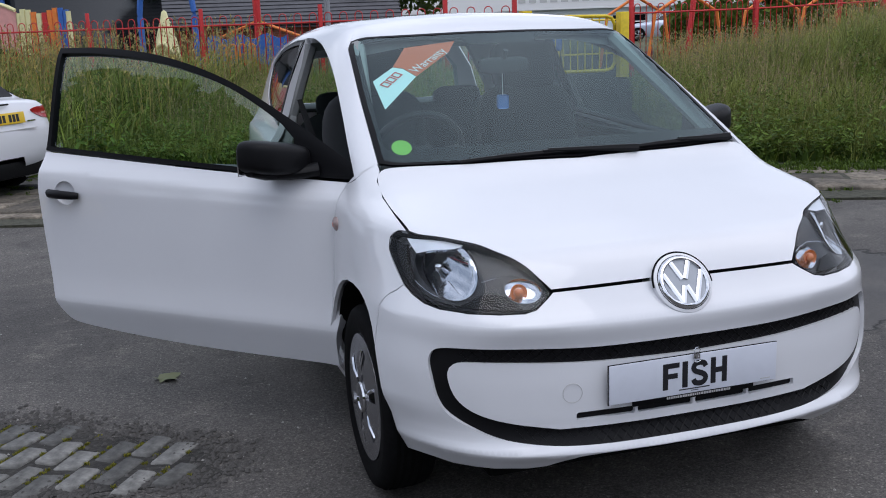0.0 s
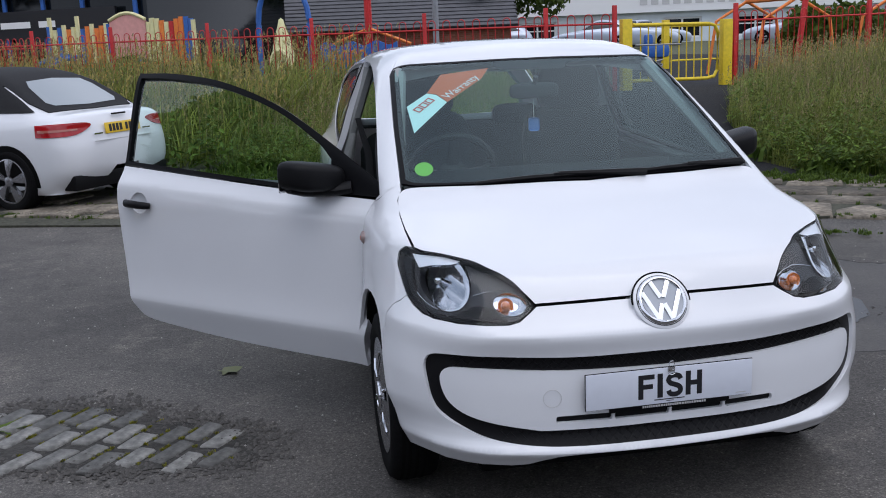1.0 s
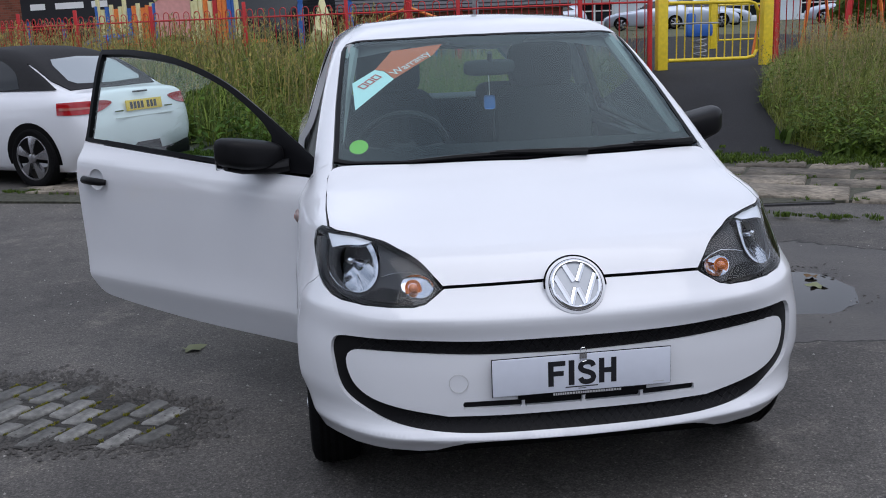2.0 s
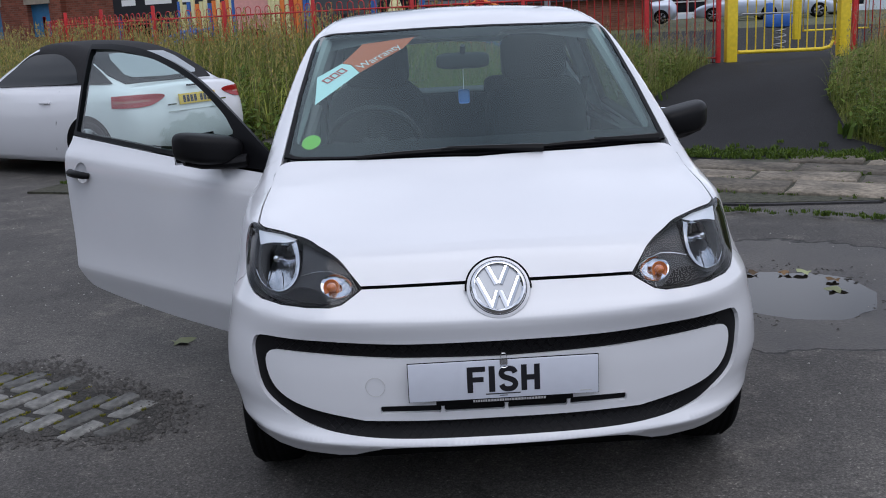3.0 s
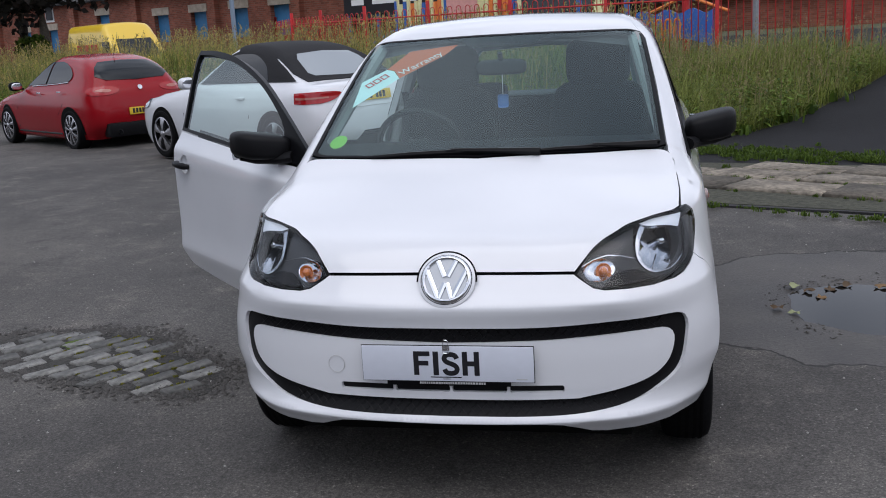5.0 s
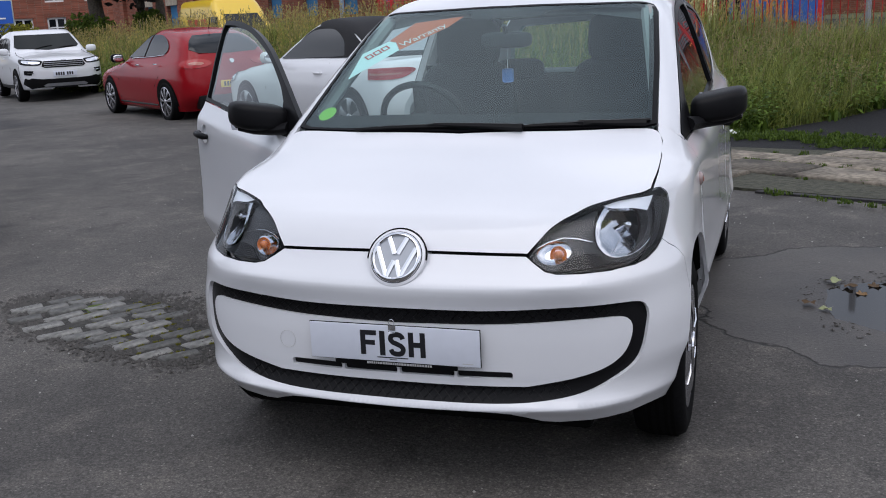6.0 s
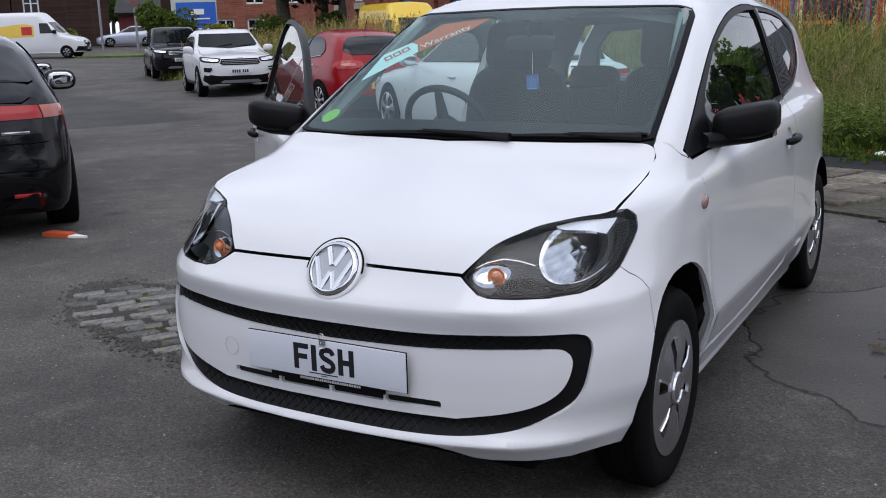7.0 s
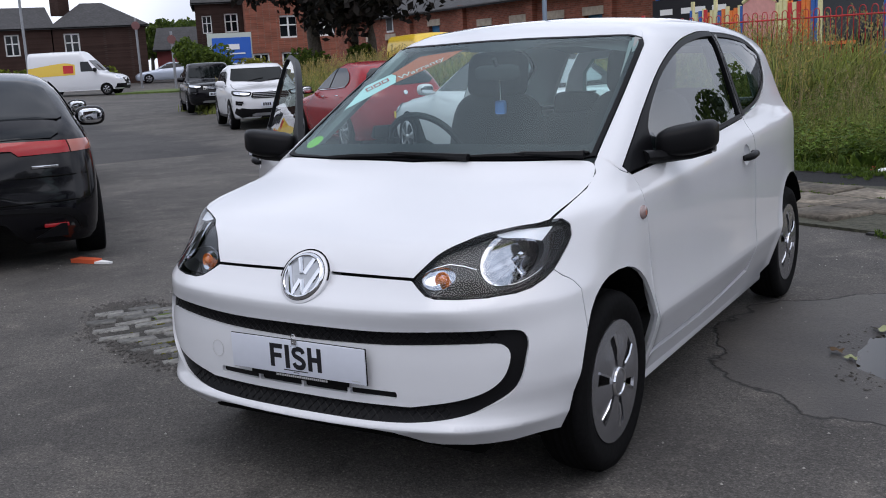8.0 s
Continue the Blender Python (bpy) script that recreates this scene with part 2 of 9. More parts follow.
# ---- mesh helpers ----
def finish(name, bm, mat, parent=None, label="", smooth=True, angle=40):
    """Link a bmesh as one mesh object; mat may be a list of materials."""
    me = bpy.data.meshes.new(name)
    bmesh.ops.recalc_face_normals(bm, faces=bm.faces)
    for f in bm.faces:
        f.smooth = smooth
    if smooth:
        for e in bm.edges:
            if len(e.link_faces) == 2 and e.calc_face_angle(0) > radians(angle):
                e.smooth = False
    bm.to_mesh(me)
    bm.free()
    for k in (mat if isinstance(mat, (list, tuple)) else [mat]):
        me.materials.append(k)
    ob = new(name, me)
    if parent is not None:
        ob.parent = parent
    if label:
        tagged(ob, label)
    return ob


def part(name, bm, mat, parent, label="", smooth=True, angle=40):
    return finish(name, bm, mat, parent, label, smooth, angle)


def base(name, label, category, m=None, group="", kind=""):
    ob = new(name)
    ob.empty_display_size = 0.1
    if m is not None:
        ob.matrix_world = m
    return tagged(ob, label, category, group, kind)


def box(bm, x0, x1, y0, y1, z0, z1, bevel=0.0, m=None):
    """A box between the given limits, its edges rounded."""
    r = bmesh.ops.create_cube(bm, size=1.0)
    vs = r["verts"]
    for v in vs:
        v.co = Vector(((x0 + x1) / 2 + v.co.x * (x1 - x0), (y0 + y1) / 2 + v.co.y * (y1 - y0), (z0 + z1) / 2 + v.co.z * (z1 - z0)))
    if bevel:
        es = list({e for v in vs for e in v.link_edges})
        r2 = bmesh.ops.bevel(bm, geom=es, offset=bevel, segments=2, affect="EDGES", profile=0.6)
        vs = list({v for f in r2["faces"] for v in f.verts} | {v for v in vs if v.is_valid})
    if m is not None:
        bmesh.ops.transform(bm, matrix=m, verts=vs)
    return vs


def boxes(*limits, bevel=0.0, m=None):
    bm = bmesh.new()
    for b in limits:
        box(bm, *b, bevel=bevel, m=m)
    return bm


def tube(bm, pts, r, sides=8, closed=False, flat=1.0):
    """A round bar along the points; r may be a number or one for each point."""
    pts = [Vector(p) for p in pts]
    n = len(pts)
    rings = []
    up = Vector((0, 0, 1))
    for i, p in enumerate(pts):
        a = pts[(i - 1) % n] if (closed or i > 0) else p
        b = pts[(i + 1) % n] if (closed or i < n - 1) else p
        d = (b - a).normalized()
        u = d.cross(up)
        if u.length < 0.05:
            u = d.cross(Vector((0, 1, 0)))
        u.normalize()
        w = d.cross(u)
        rad = r[i] if isinstance(r, (list, tuple)) else r
        rings.append([bm.verts.new(p + rad * (math.cos(2 * math.pi * k / sides) * u + flat * math.sin(2 * math.pi * k / sides) * w)) for k in range(sides)])
    for i in range(n if closed else n - 1):
        A, B = rings[i], rings[(i + 1) % n]
        for k in range(sides):
            bm.faces.new((A[k], A[(k + 1) % sides], B[(k + 1) % sides], B[k]))
    if not closed:
        bm.faces.new(rings[0][::-1])
        bm.faces.new(rings[-1])


def lathe(bm, profile, steps=48, m=None, close=False):
    """Turn a profile of (radius, height) round the z axis."""
    rings = []
    for r, h in profile:
        ring = []
        for k in range(steps):
            a = 2 * math.pi * k / steps
            v = Vector((r * math.cos(a), r * math.sin(a), h))
            ring.append(bm.verts.new(m @ v if m else v))
        rings.append(ring)
    n = len(rings)
    for i in range(n if close else n - 1):
        A, B = rings[i], rings[(i + 1) % n]
        for k in range(steps):
            bm.faces.new((A[k], A[(k + 1) % steps], B[(k + 1) % steps], B[k]))
    return rings


def disc(bm, r, h, steps=32, m=None):
    vs = [Vector((r * math.cos(2 * math.pi * k / steps), r * math.sin(2 * math.pi * k / steps), h)) for k in range(steps)]
    bm.faces.new([bm.verts.new(m @ v if m else v) for v in vs])


def slab(bm, outline, h0, h1, m=None):
    """A flat plate with the given outline in x and y, between two heights."""
    lo = [Vector((x, y, h0)) for x, y in outline]
    hi = [Vector((x, y, h1)) for x, y in outline]
    lo = [bm.verts.new(m @ v if m else v) for v in lo]
    hi = [bm.verts.new(m @ v if m else v) for v in hi]
    n = len(lo)
    bm.faces.new(lo[::-1])
    bm.faces.new(hi)
    for i in range(n):
        bm.faces.new((lo[i], lo[(i + 1) % n], hi[(i + 1) % n], hi[i]))


def words(text, size, m, mat, name, parent=None, depth=0.0006, spacing=1.0, bold=0.0):
    """Lettering in the built-in font as a mesh, centred on m and read along its x axis."""
    cu = bpy.data.curves.new("lettering", "FONT")
    cu.body, cu.size, cu.extrude, cu.align_x, cu.align_y = text, size, depth, "CENTER", "CENTER"
    cu.space_character, cu.offset = spacing, bold
    tmp = new("lettering", cu)
    me = bpy.data.meshes.new_from_object(tmp.evaluated_get(bpy.context.evaluated_depsgraph_get()))
    bpy.data.objects.remove(tmp)
    bpy.data.curves.remove(cu)
    me.name = name
    me.materials.clear()
    me.materials.append(mat)
    ob = new(name, me)
    ob.parent = parent
    ob.matrix_basis = m
    return ob


from mathutils.geometry import delaunay_2d_cdt as cdt


# ---- smooth curves and car surfaces ----
def curve(xs, ys):
    """A smooth curve through the given stations."""
    xs, ys = np.array(xs, float), np.array(ys, float)
    d = np.diff(ys) / np.diff(xs)
    t = np.concatenate([[d[0]], (d[:-1] * np.diff(xs)[1:] + d[1:] * np.diff(xs)[:-1]) / (np.diff(xs)[1:] + np.diff(xs)[:-1]), [d[-1]]])
    flat = np.concatenate([[False], d[:-1] * d[1:] <= 0, [False]])
    t[flat] *= 0.3

    def f(x):
        x = np.clip(np.asarray(x, float), xs[0], xs[-1])
        i = np.clip(np.searchsorted(xs, x) - 1, 0, len(xs) - 2)
        h = xs[i + 1] - xs[i]
        s = (x - xs[i]) / h
        return (ys[i] * (1 + 2 * s) * (1 - s) ** 2 + t[i] * h * s * (1 - s) ** 2 + ys[i + 1] * s * s * (3 - 2 * s) + t[i + 1] * h * s * s * (s - 1))
    return f


def smax(a, b, k):
    h = np.clip(0.5 + 0.5 * (a - b) / k, 0, 1)
    return b + (a - b) * h + k * h * (1 - h)


def smin(a, b, k):
    return -smax(-a, -b, k)


def ease(e0, e1, v):
    t = np.clip((v - e0) / (e1 - e0), 0, 1)
    return t * t * (3 - 2 * t)


# ---- the small white hatchback: one smooth outer surface, from which all its panels are cut ----
SIDE = curve((0.12, 0.20, 0.28, 0.36, 0.41, 0.422, 0.434, 0.52, 0.62, 0.72, 0.80, 0.86, 0.882, 0.894, 0.92, 0.95, 1.00, 1.10, 1.20, 1.30, 1.38, 1.46),
             (0.712, 0.733, 0.761, 0.795, 0.8170, 0.8208, 0.8220, 0.8215, 0.818, 0.812, 0.804, 0.797, 0.793, 0.789, 0.774, 0.757, 0.738, 0.706, 0.673, 0.636, 0.60, 0.55))
TAPER = curve((-0.6, -0.3, -0.1, 0.2, 0.6, 1.2, 1.8, 2.4, 2.9), (0.9264, 0.9912, 0.972, 0.98, 0.99, 1.0, 1.0, 0.985, 0.93))
NOSE = curve((0.12, 0.18, 0.225, 0.250, 0.270, 0.279, 0.286, 0.305, 0.33, 0.38, 0.46, 0.56, 0.615, 0.627, 0.639, 0.66, 0.69, 0.73, 0.8),
             (-0.42, -0.490, -0.542, -0.565, -0.5850, -0.591, -0.587, -0.573, -0.5635, -0.562, -0.559, -0.5500, -0.5570, -0.5550, -0.5450, -0.524, -0.497, -0.466, -0.415))
TAIL = curve((0.2, 0.4, 0.6, 0.8, 1.0, 1.2, 1.35, 1.5), (2.88, 2.95, 2.96, 2.945, 2.905, 2.84, 2.77, 2.66))
BONNET = curve((-0.7, -0.5, -0.4, -0.3, -0.2, -0.1, 0.0, 0.1, 0.2, 0.4), (0.62, 0.752, 0.800, 0.836, 0.867, 0.897, 0.926, 0.955, 0.98, 1.01))
ROOF = curve((0.5, 0.7, 0.9, 1.1, 1.35, 1.7, 2.1, 2.4, 2.7, 3.0), (1.31, 1.375, 1.428, 1.458, 1.475, 1.472, 1.452, 1.42, 1.365, 1.28))


FLANK = curve((0.20, 0.28, 0.36, 0.40, 0.422, 0.428, 0.436, 0.46, 0.52, 0.62, 0.72, 0.80, 0.86, 0.89), (0.012, 0.012, 0.006, 0.0025, 0.0015, 0.0018, 0.0012, -0.0022, -0.0085, -0.0105, -0.0080, -0.0035, 0.0, 0.0))


def body(x, y, z):
    """How far a point lies outside the hatchback's skin (negative: inside)."""
    x = np.abs(x)
    rise = 0.045 * (np.clip(y, 0.2, 2.6) - 1.0) * np.exp(-((z - 0.92) / 0.10) ** 2)
    side = x - SIDE(z - rise) * TAPER(y) - FLANK(z) * ease(0.20, 0.42, y)
    for ya in (0.055, 2.475):
        r = np.hypot(y - ya, z - 0.29)
        side = side - 0.010 * np.exp(-((r - 0.33) / 0.05) ** 2) * (z > 0.05)
    high, back = ease(0.5, 0.75, z), ease(-0.30, 0.15, y)      # lamp height; behind the lamps
    bow2, bow4 = 0.104 - 0.140 * high, 0.314 + 0.214 * high
    front = NOSE(z - 0.045 * x ** 2) + bow2 * x ** 2 + bow4 * x ** 4 - y
    rear = y - TAIL(z) + 0.06 * x ** 2 + 0.25 * x ** 4
    screen = 0.903 + 0.554 * y - 0.093 * x ** 2
    roof = ROOF(y) - 0.10 * x ** 2
    top = smax(BONNET(y) - (0.005 + 0.070 * back) * x ** 2, smin(screen, roof, 0.06), 0.02)
    f = smax(side, front, 0.22 + 0.145 * high)
    f = smax(f, rear, 0.2)
    return smax(f, z - top, 0.035 + 0.065 * back)


def shoot(skin, o, d, far=2.5):
    """Where rays from inside a body meet its skin."""
    lo, hi = np.zeros(len(o)), np.full(len(o), far)
    for _ in range(36):
        mid = (lo + hi) / 2
        p = o + d * mid[:, None]
        out = skin(p[:, 0], p[:, 1], p[:, 2]) > 0
        hi, lo = np.where(out, mid, hi), np.where(out, lo, mid)
    return o + d * ((lo + hi) / 2)[:, None]


# Ways to lay a flat outline on the skin: each turns places into (u, v) and (u, v) into rays.
class Front:
    def __init__(self, y=0.45):
        self.y = y

    def flat(self, p):
        p = np.asarray(p, float)
        return np.stack([np.arctan2(p[:, 0], self.y - p[:, 1]), p[:, 2]], 1)

    def rays(self, uv):
        o = np.stack([0 * uv[:, 0], 0 * uv[:, 0] + self.y, uv[:, 1]], 1)
        return o, np.stack([np.sin(uv[:, 0]), -np.cos(uv[:, 0]), 0 * uv[:, 0]], 1)


class Round:
    """Rays out of an axis along the car."""
    def __init__(self, z=0.75, side=1):
        self.z, self.side = z, side

    def flat(self, p):
        p = np.asarray(p, float)
        return np.stack([p[:, 1], np.arctan2(p[:, 2] - self.z, p[:, 0] * self.side)], 1)

    def rays(self, uv):
        o = np.stack([0 * uv[:, 0], uv[:, 0], 0 * uv[:, 0] + self.z], 1)
        return o, np.stack([self.side * np.cos(uv[:, 1]), 0 * uv[:, 0], np.sin(uv[:, 1])], 1)


class Rear:
    """Rays out of an upright axis, backwards: angle from straight back, and height."""
    def __init__(self, y=2.4):
        self.y = y

    def flat(self, p):
        p = np.asarray(p, float)
        return np.stack([np.arctan2(p[:, 0], p[:, 1] - self.y), p[:, 2]], 1)

    def rays(self, uv):
        o = np.stack([0 * uv[:, 0], 0 * uv[:, 0] + self.y, uv[:, 1]], 1)
        return o, np.stack([np.sin(uv[:, 0]), np.cos(uv[:, 0]), 0 * uv[:, 0]], 1)


class Over:
    def flat(self, p):
        return np.asarray(p, float)[:, :2]

    def rays(self, uv):
        return np.stack([uv[:, 0], uv[:, 1], 0 * uv[:, 0] + 0.6], 1), np.tile((0.0, 0.0, 1.0), (len(uv), 1))


class Beside:
    def __init__(self, side=1):
        self.side = side

    def flat(self, p):
        return np.asarray(p, float)[:, 1:]

    def rays(self, uv):
        return np.stack([0 * uv[:, 0], uv[:, 0], uv[:, 1]], 1), np.tile((float(self.side), 0.0, 0.0), (len(uv), 1))


class Behind:
    def flat(self, p):
        return np.asarray(p, float)[:, [0, 2]]

    def rays(self, uv):
        return np.stack([uv[:, 0], 0 * uv[:, 0] + 1.5, uv[:, 1]], 1), np.tile((0.0, 1.0, 0.0), (len(uv), 1))


def loop(points, corners=(), step=0.02):
    """A closed outline through the points, smooth but at the corners (their numbers in the list)."""
    p = np.asarray(points, float)
    n = len(p)
    out = []
    for i in range(n):
        a, b = p[i], p[(i + 1) % n]
        ta = (b - p[i - 1]) / 2 if i not in corners else (b - a)
        tb = (p[(i + 2) % n] - a) / 2 if (i + 1) % n not in corners else (b - a)
        if "all" in corners:
            ta = tb = b - a
        la = np.linalg.norm(b - a)
        ta, tb = ta * min(1, 1.5 * la / (np.linalg.norm(ta) + 1e-9)), tb * min(1, 1.5 * la / (np.linalg.norm(tb) + 1e-9))
        k = max(1, int(math.ceil(la / step)))
        for s in np.arange(k) / k:
            out.append(a * (1 + 2 * s) * (1 - s) ** 2 + ta * s * (1 - s) ** 2 + b * s * s * (3 - 2 * s) + tb * s * s * (s - 1))
    return np.array(out)


def mirrored(points):
    """The other half of an outline that begins and ends on the middle line."""
    return [tuple(p) for p in points] + [(-p[0], *p[1:]) for p in reversed(points) if abs(p[0]) > 1e-6]


def flip(points):
    return [(-p[0], *p[1:]) for p in points]


def inside(poly, q):
    """Which points q lie inside a flat polygon."""
    x, y = q[:, 0], q[:, 1]
    c = np.zeros(len(q), bool)
    for (x0, y0), (x1, y1) in zip(poly, np.roll(poly, -1, 0)):
        with np.errstate(divide="ignore", invalid="ignore"):
            c ^= ((y0 > y) != (y1 > y)) & (x < (x1 - x0) * (y - y0) / (y1 - y0 + 1e-12) + x0)
    return c


def skin_mesh(skin, way, outline, holes=(), step=0.03, lift=0.0, gap=0.002, rim=0.012, rim_mat=1, far=2.5, lines=()):
    """A panel: the stretch of a skin inside an outline and outside its holes, with turned-in edges."""
    loops = [way.flat(outline)] + [way.flat(h) for h in holes]
    lo, hi = loops[0].min(0), loops[0].max(0)
    # an even spread of inner points over the skin
    o, d = way.rays(np.array([(lo + hi) / 2, (lo + hi) / 2 + (0.01, 0), (lo + hi) / 2 + (0, 0.01)]))
    c = shoot(skin, o, d, far)
    su, sv = step / max(np.linalg.norm(c[1] - c[0]) * 100, 0.2), step / max(np.linalg.norm(c[2] - c[0]) * 100, 0.2)
    su, sv = min(su, (hi[0] - lo[0]) / 3), min(sv, (hi[1] - lo[1]) / 3)
    gu, gv = np.meshgrid(np.arange(lo[0] + su / 2, hi[0], su), np.arange(lo[1] + sv / 2, hi[1], sv))
    gu[1::2] += su / 2
    g = np.stack([gu.ravel(), gv.ravel()], 1)
    keep = inside(loops[0], g)
    for h in loops[1:]:
        keep &= ~inside(h, g)
    allb = np.concatenate(loops)
    g = g[keep]
    w = np.array((1 / su, 1 / sv))
    g = g[[np.min(np.sum(((allb - q) * w) ** 2, 1)) > 0.16 for q in g]] if len(g) else g
    # sharp lines pressed into the sheet
    folds = []
    for ln in lines:
        f2 = way.flat(ln)
        ok2 = inside(loops[0], f2)
        for h in loops[1:]:
            ok2 &= ~inside(h, f2)
        ok2 &= np.array([np.min(np.sum(((allb - q) * w) ** 2, 1)) > 0.04 for q in f2])
        folds.append(f2[ok2])
    fold_all = np.concatenate(folds) if folds else np.zeros((0, 2))
    if len(fold_all) and len(g):
        g = g[[np.min(np.sum(((fold_all - q) * w) ** 2, 1)) > 0.16 for q in g]]
    pts = np.concatenate([allb, g, fold_all])
    edges, start = [], 0
    rings = []
    for lp in loops:
        ids = list(range(start, start + len(lp)))
        rings.append(ids)
        edges += [(ids[i], ids[(i + 1) % len(ids)]) for i in range(len(ids))]
        start += len(lp)

    start = len(allb) + len(g)
    for fd in folds:
        edges += [(start + i, start + i + 1) for i in range(len(fd) - 1) if np.linalg.norm((fd[i + 1] - fd[i]) * w) < 2.5]
        start += len(fd)
    v2, _, faces, ov, _, _ = cdt([Vector(q * w) for q in pts], edges, [], 1, 1e-6)
    v2 = np.array([(a.x, a.y) for a in v2]) / w
    tri = []
    cen = np.array([v2[list(f)].mean(0) for f in faces])
    ok = inside(loops[0], cen)
    for h in loops[1:]:
        ok &= ~inside(h, cen)
    tri = [f for f, k in zip(faces, ok) if k]
    o, d = way.rays(v2)
    p = shoot(skin, o, d, far)
    e = 1e-3
    nrm = np.stack([skin(p[:, 0] + (i == 0) * e, p[:, 1] + (i == 1) * e, p[:, 2] + (i == 2) * e) - skin(p[:, 0] - (i == 0) * e, p[:, 1] - (i == 1) * e, p[:, 2] - (i == 2) * e) for i in range(3)], 1)
    nrm /= np.linalg.norm(nrm, axis=1)[:, None] + 1e-12
    p = p + nrm * lift
    bm = bmesh.new()
    used = sorted({i for f in tri for i in f})
    vs = {i: bm.verts.new(p[i]) for i in used}
    ns = {vs[i]: Vector(nrm[i]) for i in used}
    for f in tri:
        a, b, c2 = (vs[i] for i in f[:3])
        nn = (b.co - a.co).cross(c2.co - a.co)
        try:
            bm.faces.new((a, b, c2) if nn.dot(ns[a] + ns[b] + ns[c2]) > 0 else (a, c2, b))
        except ValueError:
            pass
    fold_v = {vs[i] for i in used if any(o2 >= len(allb) + len(g) for o2 in ov[i])}
    for e2 in bm.edges:
        if e2.verts[0] in fold_v and e2.verts[1] in fold_v:
            e2.smooth = False
    bm.normal_update()
    rimmed = [e2 for e2 in bm.edges if len(e2.link_faces) == 1]
    if gap or rim:
        shift = {}
        for e2 in rimmed:
            f = e2.link_faces[0]
            t = (e2.verts[1].co - e2.verts[0].co)
            if t.length < 1e-9:
                continue
            inward = f.normal.cross(t.normalized())
            if inward.dot(f.calc_center_median() - e2.verts[0].co) < 0:
                inward = -inward
            for v in e2.verts:
                shift.setdefault(v, []).append(inward)
        low = {}
        for v, s in shift.items():
            q = sum(s, Vector()).normalized()
            v.co += gap * q - 0.0004 * ns[v]
        if rim:
            for v in shift:
                low[v] = bm.verts.new(v.co - ns[v] * rim)
            for e2 in rimmed:
                a, b = e2.verts
                if a in low and b in low:
                    f = e2.link_faces[0]
                    order = [l.vert for l in f.loops]
                    i, j = order.index(a), order.index(b)
                    if (i + 1) % len(order) == j:
                        a, b = b, a
                    nf = bm.faces.new((a, b, low[b], low[a]))
                    nf.material_index = rim_mat
                    e2.smooth = False
    for f in bm.faces:
        f.smooth = True
    return bm


def true_normals(me, skin, m=None):
    """Shade a panel by the slope of its skin, so that its reflections run as smoothly as the sheet."""
    nl, nv, nf = len(me.loops), len(me.vertices), len(me.polygons)
    if m is not None:
        me.transform(m)
    back = m.inverted() if m is not None else None
    co = np.empty(nv * 3)
    me.vertices.foreach_get("co", co)
    co = co.reshape(-1, 3)
    if back is not None:
        mb = np.array(back)
        co = co @ mb[:3, :3].T + mb[:3, 3]
    lv, count, kind = np.empty(nl, int), np.empty(nf, int), np.empty(nf, int)
    me.loops.foreach_get("vertex_index", lv)
    me.polygons.foreach_get("loop_total", count)
    me.polygons.foreach_get("material_index", kind)
    face = np.repeat(np.arange(nf), count)
    mid = np.zeros((nf, 3))
    np.add.at(mid, face, co[lv])
    mid /= count[:, None]
    p = co[lv] * 0.85 + mid[face] * 0.15
    e = 1.5e-3
    n = np.stack([skin(p[:, 0] + (i == 0) * e, p[:, 1] + (i == 1) * e, p[:, 2] + (i == 2) * e) - skin(p[:, 0] - (i == 0) * e, p[:, 1] - (i == 1) * e, p[:, 2] - (i == 2) * e) for i in range(3)], 1)
    n /= np.linalg.norm(n, axis=1)[:, None] + 1e-12
    if m is not None:
        n = n @ np.array(m)[:3, :3].T
    flat = np.empty(nf * 3)
    me.polygons.foreach_get("normal", flat)
    flat = flat.reshape(-1, 3)
    n = np.where((kind[face] == 1)[:, None], flat[face], n)
    n = np.where((np.sum(n * flat[face], 1) < 0.2)[:, None], flat[face], n)
    me.normals_split_custom_set(n.tolist())


def panel(name, skin, way, outline, mat, parent, label="", holes=(), step=0.03, lift=0.0, gap=0.002, rim=0.012, m=None, far=2.5, rim_mat=None, lines=()):
    bm = skin_mesh(skin, way, outline, holes, step, lift, gap, rim, 1, far, lines)
    me = bpy.data.meshes.new(name)
    bm.to_mesh(me)
    bm.free()
    true_normals(me, skin, m)
    me.materials.append(mat)
    me.materials.append(rim_mat or M_GAP)
    ob = new(name, me)
    ob.parent = parent
    if label:
        tagged(ob, label)
    return ob


# ---- the hatchback's panels ----
def on_side(pts, side=1, skin=body):
    q = np.array(pts, float)
    o = np.stack([0 * q[:, 0], q[:, 0], q[:, 1]], 1)
    return shoot(skin, o, np.tile((float(side), 0.0, 0.0), (len(q), 1)))


def on_front(pts, skin=body, y=0.6):
    q = np.array(pts, float)
    return shoot(skin, np.stack([q[:, 0], 0 * q[:, 0] + y, q[:, 1]], 1), np.tile((0.0, -1.0, 0.0), (len(q), 1)))


def on_top(pts, skin=body, z=0.6):
    q = np.array(pts, float)
    return shoot(skin, np.stack([q[:, 0], q[:, 1], 0 * q[:, 0] + z], 1), np.tile((0.0, 0.0, 1.0), (len(q), 1)))


def arch(yc, zc, a0, a1, n=16, ry=0.318, rz=0.36):
    """The lip of a wheel opening, from angle a0 to a1 (0: to the rear, 90: up)."""
    out = []
    for k in range(n):
        a = radians(a0 + (a1 - a0) * k / (n - 1))
        c, s = math.cos(a), math.sin(a)
        out.append((yc + ry * math.copysign(abs(c) ** 0.85, c), zc + rz * math.copysign(abs(s) ** 0.9, s)))
    return out


FRONT, OVER, BEHIND = Front(), Over(), Behind()


